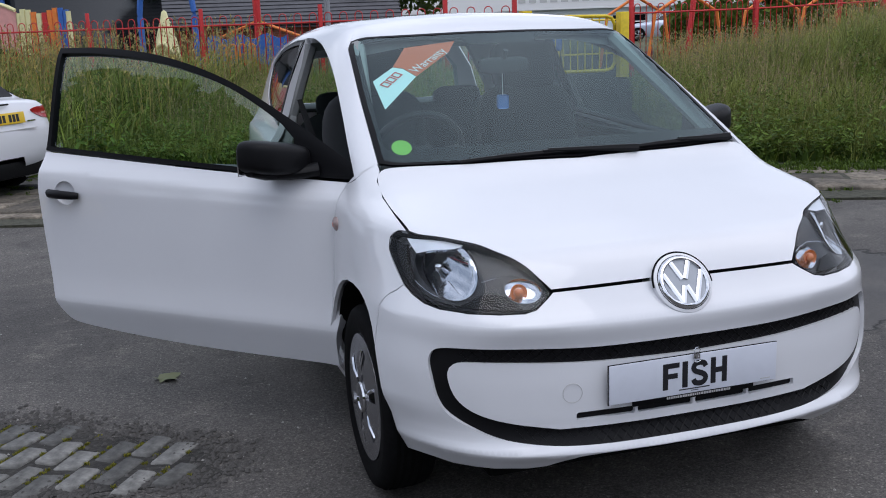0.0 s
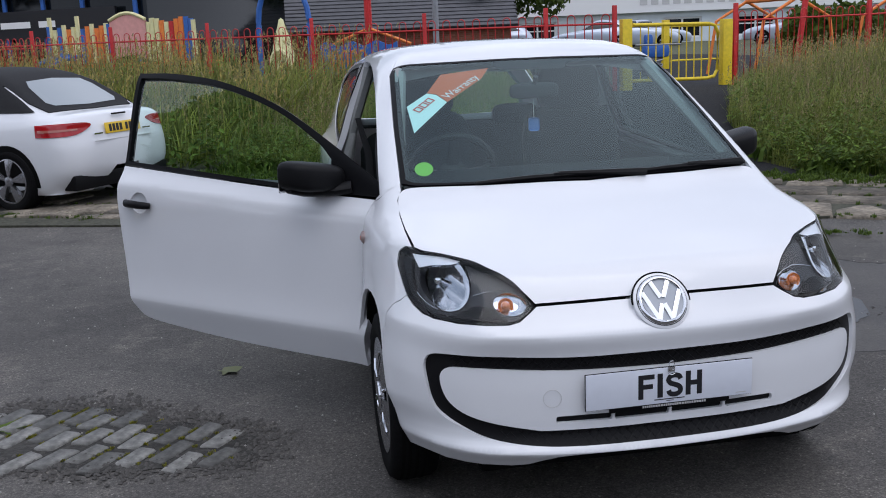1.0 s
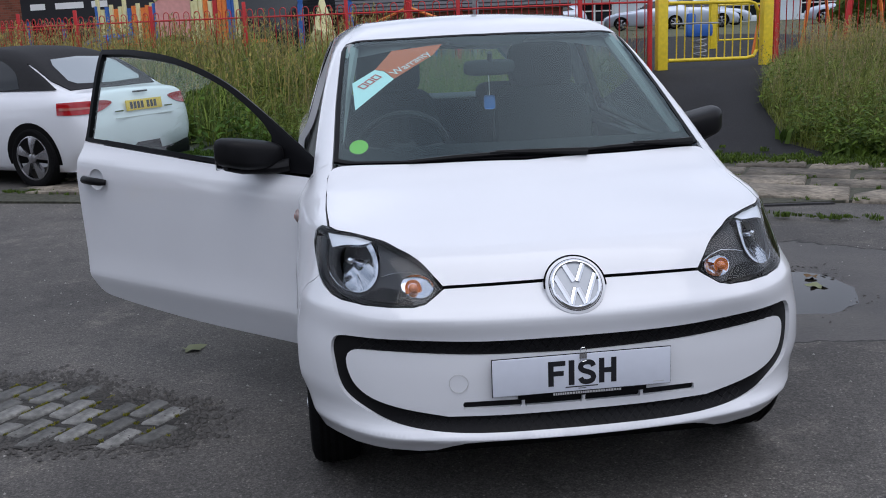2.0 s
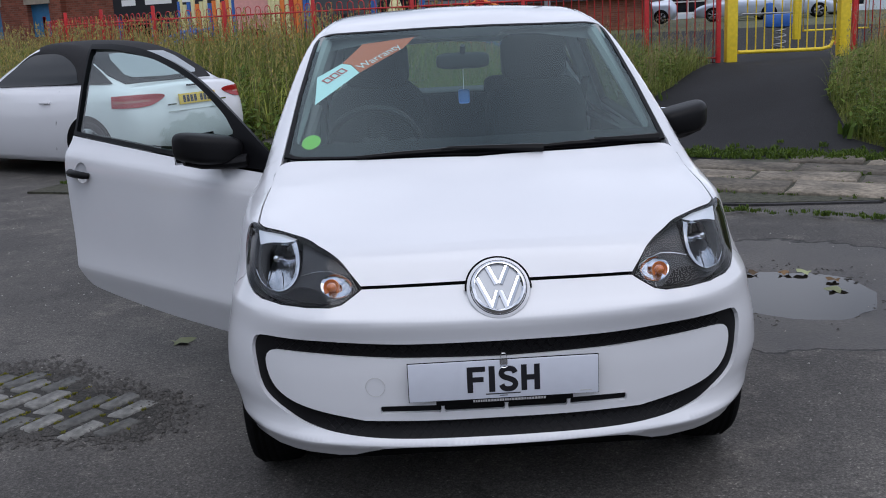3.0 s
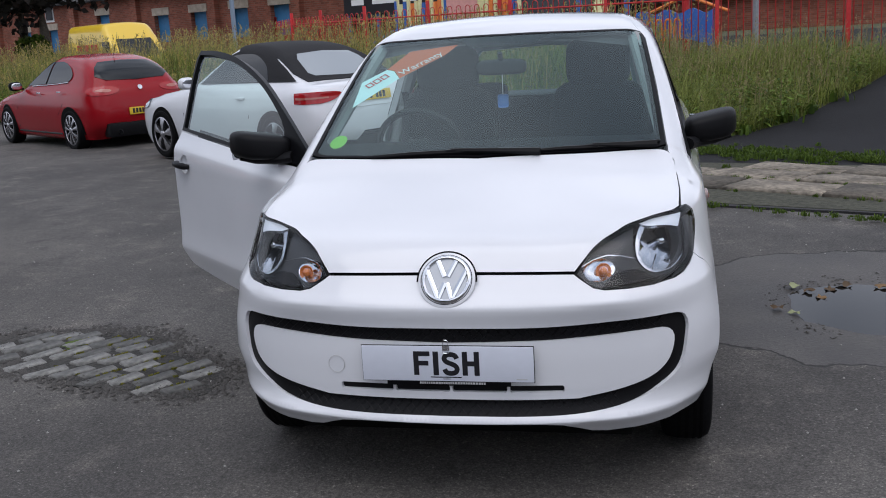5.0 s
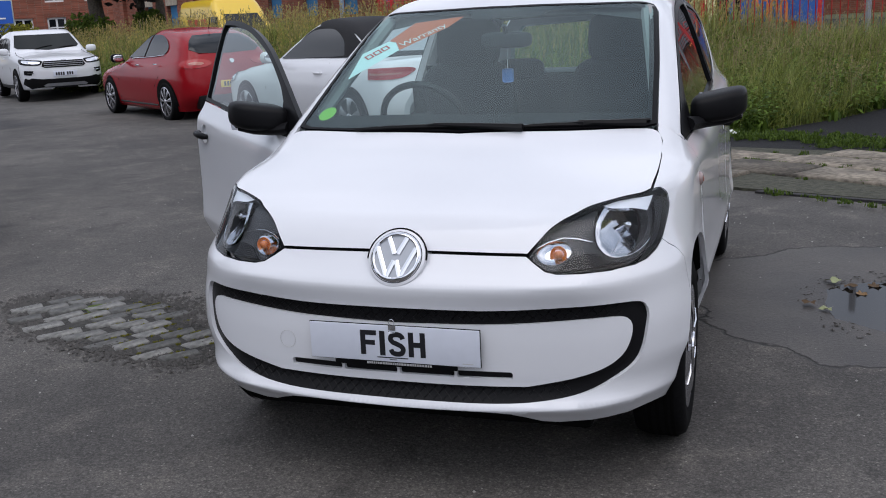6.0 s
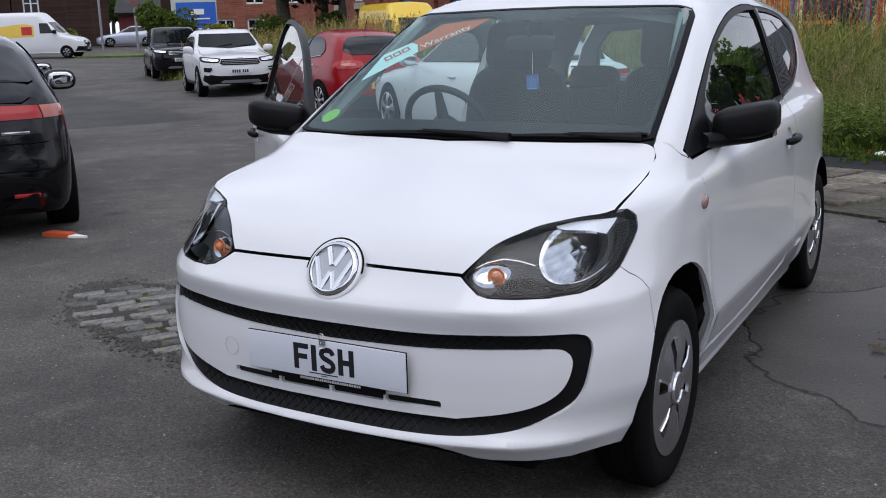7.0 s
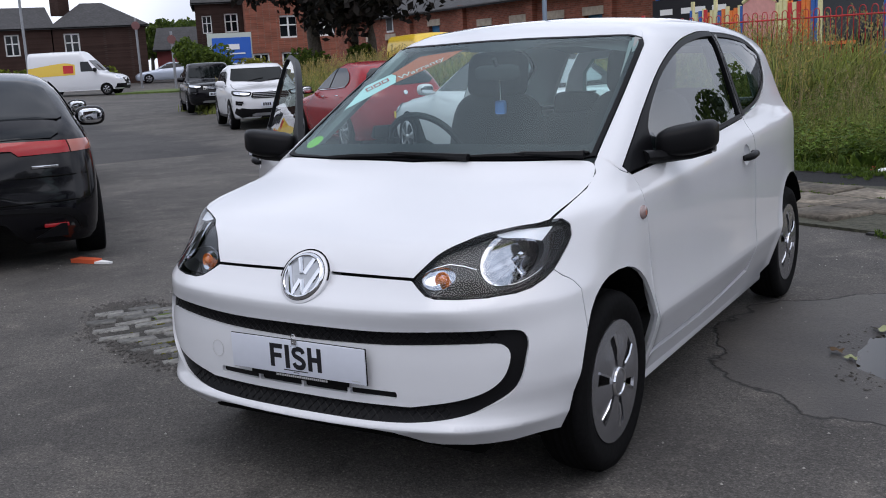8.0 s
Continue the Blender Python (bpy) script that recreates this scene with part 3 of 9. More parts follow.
def folds(side):
    """The pressed lines along a flank: one above the sill, one below the windows."""
    ys = np.arange(0.30, 2.75, 0.022)
    return [on_side([(y, 0.428) for y in ys], side), on_side([(y, 0.889 + 0.045 * (min(y, 2.6) - 1.0) * 0.92) for y in ys], side)]


hatch = base("hatchback", "small white three-door hatchback with its driver's door wide open", "car")

LAMP = [(0.379, -0.470, 0.709), (0.402, -0.430, 0.752), (0.427, -0.420, 0.774), (0.465, -0.398, 0.797), (0.504, -0.371, 0.813), (0.547, -0.345, 0.827), (0.600, -0.293, 0.840), (0.655, -0.235, 0.849),
        (0.685, -0.196, 0.855), (0.708, -0.160, 0.853), (0.722, -0.140, 0.834), (0.730, -0.150, 0.803), (0.731, -0.178, 0.780), (0.729, -0.225, 0.748), (0.726, -0.264, 0.722), (0.716, -0.304, 0.704),
        (0.693, -0.350, 0.686), (0.661, -0.387, 0.677), (0.600, -0.437, 0.671), (0.529, -0.482, 0.669), (0.462, -0.497, 0.669), (0.430, -0.495, 0.675), (0.392, -0.478, 0.697)]
LAMP = [tuple(p) for p in shoot(body, *FRONT.rays(FRONT.flat(LAMP)))]      # laid on the skin
LAMP_LOOP = loop(LAMP, (0,), 0.012)

# bonnet
half = loop([(0.0, 0.132), (0.35, 0.16), (0.60, 0.203), (0.655, 0.205), (0.676, 0.170), (0.684, 0.08), (0.688, -0.06)] + [tuple(p[:2]) for p in LAMP[8:0:-1]]
            + [tuple(p[:2]) for p in on_front([(0.378, 0.7165), (0.30, 0.7165), (0.20, 0.7165), (0.10, 0.7165), (0.0, 0.7165)])], (0, 7, 15, 19))
half = [p for p in half if not (p[0] < 1e-4 and -0.48 < p[1] < 0.13)]
panel("bonnet", body, OVER, mirrored([(p[0], p[1], 0) for p in half]), M_WHITE, hatch, step=0.028, gap=0.0012)

# front bumper with the opening of the smiling grille
GRILLE = [(0.0, 0.561), (0.27, 0.563), (0.49, 0.575), (0.62, 0.579), (0.672, 0.577), (0.694, 0.566), (0.703, 0.540), (0.701, 0.505), (0.690, 0.442), (0.664, 0.397), (0.600, 0.357),
          (0.515, 0.328), (0.400, 0.309), (0.25, 0.301), (0.0, 0.299)]
INSERT = [(0.0, 0.520), (0.27, 0.526), (0.42, 0.534), (0.52, 0.540), (0.62, 0.544), (0.652, 0.537), (0.667, 0.512), (0.662, 0.470), (0.642, 0.431), (0.597, 0.398),
          (0.515, 0.371), (0.385, 0.346), (0.20, 0.343), (0.0, 0.343)]


def front_half(pts, corners=()):
    h = loop(pts, (0, len(pts) - 1) + tuple(corners), 0.015)
    h = h[:int(np.argmax([abs(p[0]) < 1e-6 and i > 3 for i, p in enumerate(h)])) + 1]
    return on_front(mirrored([tuple(p) for p in h]))


g_out, g_in = front_half(GRILLE), front_half(INSERT, (11,))
top_edge = [(0.0, -0.5, 0.711), (0.12, -0.5, 0.711), (0.24, -0.495, 0.711), (0.372, -0.47, 0.711)] + [tuple(p) for p in LAMP[:0:-1][:9]]
seam = [tuple(p) for p in on_side([(-0.246, 0.703), (-0.228, 0.692), (-0.213, 0.676), (-0.200, 0.655)])]
lip_arch = [tuple(p) for p in on_side(arch(0.045, 0.30, 141, 187, 7))]
lip = [(0.706, -0.345, 0.252), (0.655, -0.42, 0.243), (0.56, -0.49, 0.237), (0.47, -0.51, 0.233), (0.42, -0.52, 0.238), (0.37, -0.53, 0.257), (0.33, -0.53, 0.270), (0.27, -0.545, 0.275), (0.12, -0.55, 0.275), (0.0, -0.55, 0.274)]
panel("front_bumper", body, FRONT, mirrored(top_edge + seam + lip_arch + lip), M_WHITE, hatch, holes=[g_out], step=0.014, rim=0.014, rim_mat=M_WHITE,
      lines=[on_front([(x, z0 + 0.045 * x * x) for x in np.arange(-0.69, 0.691, 0.014)]) for z0 in (0.627, 0.279)])
def insert_fold(z):
    return 0.385 + 0.18 * (z - 0.346)


def insert_skin(x, y, z):
    """The bumper's middle panel: its ends fall back behind a slanting fold."""
    return body(x, y, z) + 0.020 * np.clip(np.abs(x) - insert_fold(z), 0, 0.4)


panel("bumper_insert", insert_skin, FRONT, g_in, M_WHITE, hatch, step=0.018, lift=0.001, rim=0.014, rim_mat=M_WHITE,
      lines=[on_front([(sx * insert_fold(z), z) for z in np.arange(0.358, 0.518, 0.012)]) for sx in (1, -1)],
      holes=[on_front([(x0, 0.388), (x0 + w, 0.388), (x0 + w + 0.003, 0.384), (x0 + w + 0.003, 0.374), (x0 + w, 0.370), (x0, 0.370), (x0 - 0.003, 0.374), (x0 - 0.003, 0.384)]) for x0, w in ((-0.336, 0.158), (-0.160, 0.158), (0.016, 0.155), (0.189, 0.150))],
      label="white painted panel with four narrow air slots")


def pushed(skin, depth):
    return lambda x, y, z: skin(x, y, z) + depth


# the grille's black honeycomb: a sunken band with raised diagonal ribs
panel("grille", pushed(body, 0.012), FRONT, front_half([(x * 1.01, z + (0.012 if z > 0.45 else -0.012)) for x, z in GRILLE]), M_PLASTIC, hatch, "black honeycomb grille band", step=0.03, rim=0)
bm = bmesh.new()


def ribs(z_of, x0, x1, rows, pitch=0.0145):
    k = 0
    x = x0
    while x < x1:
        for r in range(rows):
            a0, a1 = r / rows, (r + 1) / rows
            up = (k + r) % 2 == 0
            xs = (x, x + pitch)
            za, zb = z_of(x + pitch / 2)
            p = on_front([(xs[0], zb + (za - zb) * (a0 if up else a1)), (xs[1], zb + (za - zb) * (a1 if up else a0))], pushed(body, 0.0105))
            tube(bm, [p[0], p[1]], 0.0015, 3)
        x += pitch
        k += 1


gt, gb = curve([p[0] for p in GRILLE[:4]], [p[1] for p in GRILLE[:4]]), curve([p[0] for p in GRILLE[:8:-1]], [p[1] for p in GRILLE[:8:-1]])
it, ib = curve([p[0] for p in INSERT[:4]], [p[1] for p in INSERT[:4]]), curve([p[0] for p in INSERT[:7:-1]], [p[1] for p in INSERT[:7:-1]])
ribs(lambda x: (float(gt(abs(x))), float(it(abs(x)))), -0.63, 0.63, 3)
part("grille_rib_band", bm, M_PLASTIC, hatch)
bm = bmesh.new()
ribs(lambda x: (float(ib(abs(x))), float(gb(abs(x)))), -0.50, 0.50, 3)
part("grille_rib_band", bm, M_PLASTIC, hatch)
# round cover of the towing eye
cx, cz = -0.352, 0.447
ring = on_front([(cx + 0.0265 * math.cos(a), cz + 0.0265 * math.sin(a)) for a in np.linspace(0, 2 * math.pi, 32, endpoint=False)])
bm = bmesh.new()
tube(bm, [p - Vector((0, 0.0042, 0)) for p in map(Vector, ring)], 0.0009, 4, closed=True)
part("towing_eye_cover", bm, M_INK_GREY, hatch)

# wings
for side in (1, -1):
    s_of = lambda pts: [(side * abs(p[0]), p[1], p[2]) for p in pts]
    edge = s_of(on_top([(0.690, -0.190), (0.690, -0.06), (0.686, 0.08), (0.678, 0.172), (0.657, 0.208), (0.656, 0.24)]))
    edge += s_of(on_side([(0.262, 0.943), (0.325, 0.922), (0.338, 0.75), (0.354, 0.5), (0.382, 0.38), (0.394, 0.27), (0.396, 0.235)]))
    edge += s_of(on_side(arch(0.045, 0.30, -10, 140)))
    edge += s_of(seam[::-1]) + s_of(LAMP[14:8:-1])
    panel("wing", body, Round(0.75, side), edge, M_WHITE, hatch, step=0.022, rim_mat=M_WHITE, lines=folds(side))

# windscreen: dark printed border below, clear glass above
SCREEN = [(0.0, 0.137), (0.35, 0.165), (0.60, 0.208), (0.652, 0.236), (0.620, 0.58), (0.580, 0.90), (0.561, 0.937), (0.3, 0.902), (0.0, 0.890)]
half = loop(SCREEN, (0, 3, 6, 8), 0.02)
half = half[:int(np.argmax([abs(p[0]) < 1e-6 and i > 3 for i, p in enumerate(half)])) + 1]
screen_loop = on_top(mirrored([tuple(p) for p in half]))
panel("windscreen", body, OVER, screen_loop, M_GLASS, hatch, "clear greenish windscreen", step=0.05, lift=0.001, rim=0.004, rim_mat=M_TRIM)
half = loop([(0.0, 0.148), (0.35, 0.176), (0.59, 0.219), (0.633, 0.246), (0.603, 0.58), (0.563, 0.892), (0.546, 0.920), (0.3, 0.887), (0.0, 0.875)], (0, 3, 6, 8), 0.02)
half = half[:int(np.argmax([abs(p[0]) < 1e-6 and i > 3 for i, p in enumerate(half)])) + 1]
panel("windscreen_seal", pushed(body, -0.0025), OVER, screen_loop, M_TRIM, hatch, "thin black windscreen seal", holes=[on_top(mirrored([tuple(p) for p in half]))], step=0.04, gap=0.001, rim=0.003, rim_mat=M_TRIM)
CLEAR = [(0.0, 0.235), (0.35, 0.255), (0.585, 0.285), (0.612, 0.31), (0.583, 0.60), (0.545, 0.885), (0.525, 0.90), (0.3, 0.868), (0.17, 0.855), (0.13, 0.815), (0.0, 0.81)]
half = loop(CLEAR, (0, 10), 0.02)
half = half[:int(np.argmax([abs(p[0]) < 1e-6 and i > 3 for i, p in enumerate(half)])) + 1]
clear_loop = on_top(mirrored([tuple(p) for p in half]))
panel("windscreen_border", pushed(body, 0.004), OVER, screen_loop, M_TRIM, hatch, "black printed glass border", holes=[clear_loop], step=0.04, gap=0, rim=0)

# roof, side frames, doors
DOOR = [(0.285, 0.953), (0.60, 1.128), (0.89, 1.262), (1.2, 1.348), (1.5, 1.385), (1.737, 1.390), (1.728, 1.2), (1.715, 1.0), (1.720, 0.82), (1.690, 0.5), (1.640, 0.315),
        (1.05, 0.275), (0.396, 0.272), (0.384, 0.38), (0.356, 0.5), (0.340, 0.75), (0.328, 0.920)]
QUARTER = [(1.748, 1.385), (2.0, 1.374), (2.25, 1.342), (2.41, 1.27), (2.42, 1.22), (2.33, 1.13), (2.06, 1.048), (1.748, 1.008), (1.748, 1.2)]
door_loop, quarter_loop = loop(DOOR, (0, 5, 10, 12, 16)), loop(QUARTER, (0, 7))
roof_half = [(0.0, 0.892), (0.3, 0.904), (0.562, 0.939), (0.540, 1.0), (0.514, 1.2), (0.514, 2.0), (0.50, 2.4), (0.48, 2.60), (0.3, 2.66), (0.0, 2.68)]
panel("roof", pushed(body, 0.0008), OVER, on_top(mirrored(roof_half)), M_WHITE, hatch, step=0.05, gap=0)
panel("headliner", pushed(body, 0.04), OVER, on_top(mirrored([(x * 1.02, y) for x, y in roof_half]), pushed(body, 0.04)), M_PALE_TRIM, hatch, step=0.08, rim=0)
for side in (1, -1):
    s_of = lambda pts: [(side * abs(p[0]), p[1], p[2]) for p in pts]
    edge = s_of(on_top([(0.654, 0.239), (0.6215, 0.58), (0.5815, 0.90), (0.5625, 0.937), (0.535, 1.0), (0.508, 1.2), (0.508, 2.0), (0.493, 2.4), (0.473, 2.60)]))
    edge += s_of(on_side([(2.72, 1.10), (2.80, 0.85), (2.82, 0.6), (2.82, 0.30)]))
    edge += s_of(on_side(arch(2.475, 0.30, -8, 188, 20, 0.33, 0.36)))
    edge += s_of(on_side([(2.0, 0.215), (1.2, 0.205), (0.44, 0.205), (0.398, 0.24), (0.395, 0.28), (0.383, 0.38), (0.355, 0.5), (0.339, 0.75), (0.327, 0.922), (0.263, 0.945)]))
    panel("side_frame", body, Round(0.75, side), edge, M_WHITE, hatch, holes=[on_side(door_loop, side), on_side(quarter_loop, side)], step=0.03, rim=0.03, rim_mat=M_WHITE, lines=folds(side))
    q_in = [(1.765, 1.362), (2.0, 1.352), (2.23, 1.322), (2.385, 1.262), (2.395, 1.225), (2.31, 1.145), (2.05, 1.066), (1.765, 1.030)]
    panel("quarter_window_seal", pushed(body, 0.004), Beside(side), on_side(quarter_loop, side), M_TRIM, hatch, holes=[on_side(loop(q_in, (0, 7)), side)], step=0.03)
    panel("quarter_window", pushed(body, 0.006), Beside(side), on_side(quarter_loop, side), M_BOOSTED_GLASS, hatch, step=0.06, rim=0)
    panel("pillar_trim", pushed(body, -0.0015), Beside(side), on_side([(1.7385, 1.385), (1.760, 1.384), (1.760, 1.2), (1.756, 1.011), (1.7165, 1.006), (1.728, 1.2)], side), M_TRIM, hatch, step=0.03, gap=0, rim=0.002, rim_mat=M_TRIM)
    bm = boxes((min(side * 0.68, side * 0.732), max(side * 0.68, side * 0.732), 0.40, 2.12, 0.165, 0.235), bevel=0.015)
    part("sill", bm, M_WHITE, hatch)

# tail
tail_half = [(0.0, 0.26), (0.60, 0.27), (0.68, 0.40), (0.70, 0.7), (0.66, 0.95), (0.57, 1.2), (0.47, 1.33), (0.3, 1.345), (0.0, 1.35)]
tail_hole = [(0.0, 1.02), (0.50, 1.03), (0.47, 1.2), (0.40, 1.28), (0.0, 1.30)]
panel("tailgate", body, BEHIND, mirrored([(x, 0, z) for x, z in tail_half]), M_WHITE, hatch, holes=[[(x, 0, z) for x, z in tail_hole] + [(-x, 0, z) for x, z in tail_hole[::-1][1:-1]]], step=0.06, rim_mat=M_WHITE)
panel("rear_window", pushed(body, 0.004), BEHIND, [(x * 1.05, 0, z) for x, z in tail_hole] + [(-x * 1.05, 0, z) for x, z in tail_hole[::-1][1:-1]], M_GLASS, hatch, step=0.08, rim=0)


def door(side, m=None):
    """A long front door: painted lower panel, black window frame, glass, handle, mirror. m swings it about its hinge."""
    m = m or Matrix()
    low = [(0.312, 0.923), (0.80, 0.945), (1.30, 0.975), (1.712, 1.000), (1.715, 0.82), (1.680, 0.5), (1.652, 0.392), (1.58, 0.336), (1.05, 0.298), (0.402, 0.290), (0.389, 0.38), (0.360, 0.5), (0.343, 0.75)]
    scoop = [(1.575 + 0.050 * math.cos(a), 0.850 + 0.043 * math.sin(a)) for a in np.linspace(0, 2 * math.pi, 36, endpoint=False)]
    d = panel("door", body, Beside(side), on_side(loop(low, (0, 3, 9)), side), M_WHITE, hatch, holes=[on_side(scoop, side)], step=0.022, rim=0.035, rim_mat=M_WHITE, m=m, lines=folds(side), label="open white front door" if side < 0 else "closed white front door")
    frame_loop = loop([(0.30, 0.930), (0.292, 0.957), (0.60, 1.128), (0.89, 1.262), (1.2, 1.348), (1.5, 1.384), (1.737, 1.389), (1.725, 1.2), (1.712, 1.003), (1.30, 0.978), (0.80, 0.948)], (0, 1, 6, 8))
    pane = loop([(0.56, 0.952), (0.575, 1.06), (0.66, 1.125), (0.89, 1.236), (1.2, 1.321), (1.5, 1.359), (1.711, 1.366), (1.702, 1.2), (1.691, 1.020), (1.30, 0.997), (0.80, 0.966)], (0, 1, 6, 8))
    fr = panel("window_frame", pushed(body, -0.001), Beside(side), on_side(frame_loop, side), M_TRIM, d, "black window frame with mirror triangle", holes=[on_side(pane, side)], step=0.03, rim=0.028, rim_mat=M_TRIM, m=m)
    panel("window_glass", pushed(body, 0.010), Beside(side), on_side(pane, side), M_SIDE_GLASS if side < 0 else M_BOOSTED_GLASS, d, step=0.06, rim=0, gap=-0.008, m=m)
    # inner trim
    panel("door_card", pushed(body, 0.09), Beside(side), on_side(loop([(y + 0.02 * (y < 1) - 0.02 * (y > 1), z) for y, z in low], (0, 3, 9)), side), M_CABIN, d, step=0.05, rim=0, m=m)
    bm = bmesh.new()
    box(bm, 0.36, 1.70, -0.09, -0.004, 0.935, 0.955, m=m @ Matrix(((0, side, 0, side * 0.728), (1, 0, 0, 0), (0, 0.0, 1, 0.0), (0, 0, 0, 1))))
    part("window_ledge", bm, M_CABIN, d)
    # handle: a scooped recess and a black bar
    hx = float(on_side([(1.58, 0.846)], side)[0][0])
    dish = lambda x, y, z: body(x, y, z) + 0.0005 + 0.020 * np.sqrt(np.clip(1 - ((y - 1.575) / 0.052) ** 2 - ((z - 0.850) / 0.045) ** 2, 0, 1))
    panel("handle_recess", dish, Beside(side), on_side(scoop, side), M_WHITE, d, step=0.008, rim=0, gap=-0.003, m=m)
    bm = bmesh.new()
    tube(bm, [m @ Vector((hx + side * o, y, z)) for y, z, o in ((1.500, 0.842, 0.006), (1.515, 0.845, 0.022), (1.57, 0.848, 0.030), (1.625, 0.850, 0.026), (1.650, 0.851, 0.008))], [0.012, 0.0155, 0.0165, 0.0165, 0.013], 10)
    part("door_handle", bm, M_PLASTIC, d, "black door handle")
    # mirror: rounded housing on an arm
    mx, my, mz, ml = (0.826, 0.672, 1.004, 0.098) if side > 0 else (0.815, 0.605, 1.003, 0.108)
    bm = bmesh.new()
    r = bmesh.ops.create_uvsphere(bm, u_segments=28, v_segments=16, radius=1.0)
    for v in bm.verts:
        c = v.co
        q = Vector([math.copysign(abs(k) ** e, k) for k, e in zip(c, (0.42, 0.55, 0.48))])
        # taller and blunter at its outer end, flat below, cut flat behind
        yy = 0.050 * q.y if q.y > 0 else 0.100 * q.y * (1 - 0.35 * max(q.x, 0) ** 2)
        v.co = Vector((ml * q.x, yy + 0.022 * q.x, (0.060 if q.z > 0 else 0.052 * (1 - 0.28 * max(q.x, 0) ** 2)) * q.z * (1 + 0.10 * q.x) * (1 - 0.12 * max(-q.y, 0) * (q.z > 0)) + 0.012 * q.x))
    mir = Matrix.Translation((side * mx, my, mz)) @ Matrix.Diagonal((side, 1, 1, 1))
    bmesh.ops.transform(bm, matrix=m @ mir, verts=bm.verts)
    mh = part("mirror_housing", bm, M_PLASTIC, d, "black plastic wing mirror")
    bm = bmesh.new()
    tube(bm, [m @ Vector(p) for p in ((side * 0.725, 0.47, 0.962), (side * 0.76, my - 0.085, 0.955), (side * 0.82, my - 0.025, 0.955))], [0.034, 0.03, 0.026], 10, flat=0.75)
    tube(bm, [m @ Vector(p) for p in ((side * 0.715, 0.51, 0.950), (side * 0.76, my - 0.035, 0.948), (side * 0.83, my + 0.010, 0.953), (side * (mx + 0.075), my + 0.030, 0.962))], [0.046, 0.050, 0.046, 0.022], 12, flat=0.42)
    part("mirror_arm", bm, M_PLASTIC, d)
    bm = boxes((side * 0.828 - 0.08, side * 0.828 + 0.08, my + 0.057, my + 0.061, 0.955, 1.048), bevel=0.004, m=m)
    part("mirror_glass", bm, M_CHROME, mh, "mirror glass")
    return d


HINGE = Vector((-0.770, 0.36, 0))
SWING = Matrix.Translation(HINGE + Vector((0.013, -0.0136, 0))) @ Matrix.Rotation(radians(45.8), 4, "Z") @ Matrix.Translation(-HINGE)
door(1)
door(-1, SWING)

# side indicators
for side in (1, -1):
    p = Vector(on_side([(0.302, 0.80)], side)[0])
    bm = bmesh.new()
    bmesh.ops.create_uvsphere(bm, u_segments=16, v_segments=8, radius=1)
    for v in bm.verts:
        v.co = Vector((0.013 * v.co.x, 0.031 * v.co.y, 0.024 * v.co.z)) + p
    si = part("side_indicator", bm, material("smoky_pink_lens", (0.30, 0.22, 0.21), 0.12, coat=0.5), hatch, "small smoky clear side indicator")
    bm = boxes((p.x - 0.0140, p.x + 0.0140, p.y - 0.008, p.y + 0.004, p.z - 0.009, p.z + 0.007), bevel=0.003)
    part("indicator_bulb", bm, material("dull_amber", (0.42, 0.12, 0.07), 0.3), si)

# headlamps
def circle(cx, cz, rx, rz, n=36):
    return [(cx + rx * math.cos(a), cz + rz * math.sin(a)) for a in np.linspace(0, 2 * math.pi, n, endpoint=False)]


LAMP_MID = LAMP_LOOP.mean(0)
BOWL_X, BOWL_Z, BOWL_R = 0.632, 0.764, 0.070
CUP_X, CUP_Z = 0.457, 0.714


def bowl(x, y, z):
    """The round main reflector, sunk into the lamp."""
    r2 = ((np.abs(x) - BOWL_X) ** 2 + (z - BOWL_Z) ** 2) / BOWL_R ** 2
    return body(x, y, z) + 0.016 + 0.055 * np.clip(1 - r2, 0, 1)


def cup(x, y, z):
    return body(x, y, z) + 0.010 + 0.024 * np.sqrt(np.clip(1 - ((np.abs(x) - CUP_X) / 0.056) ** 2 - ((z - CUP_Z) / 0.034) ** 2, 0, 1))


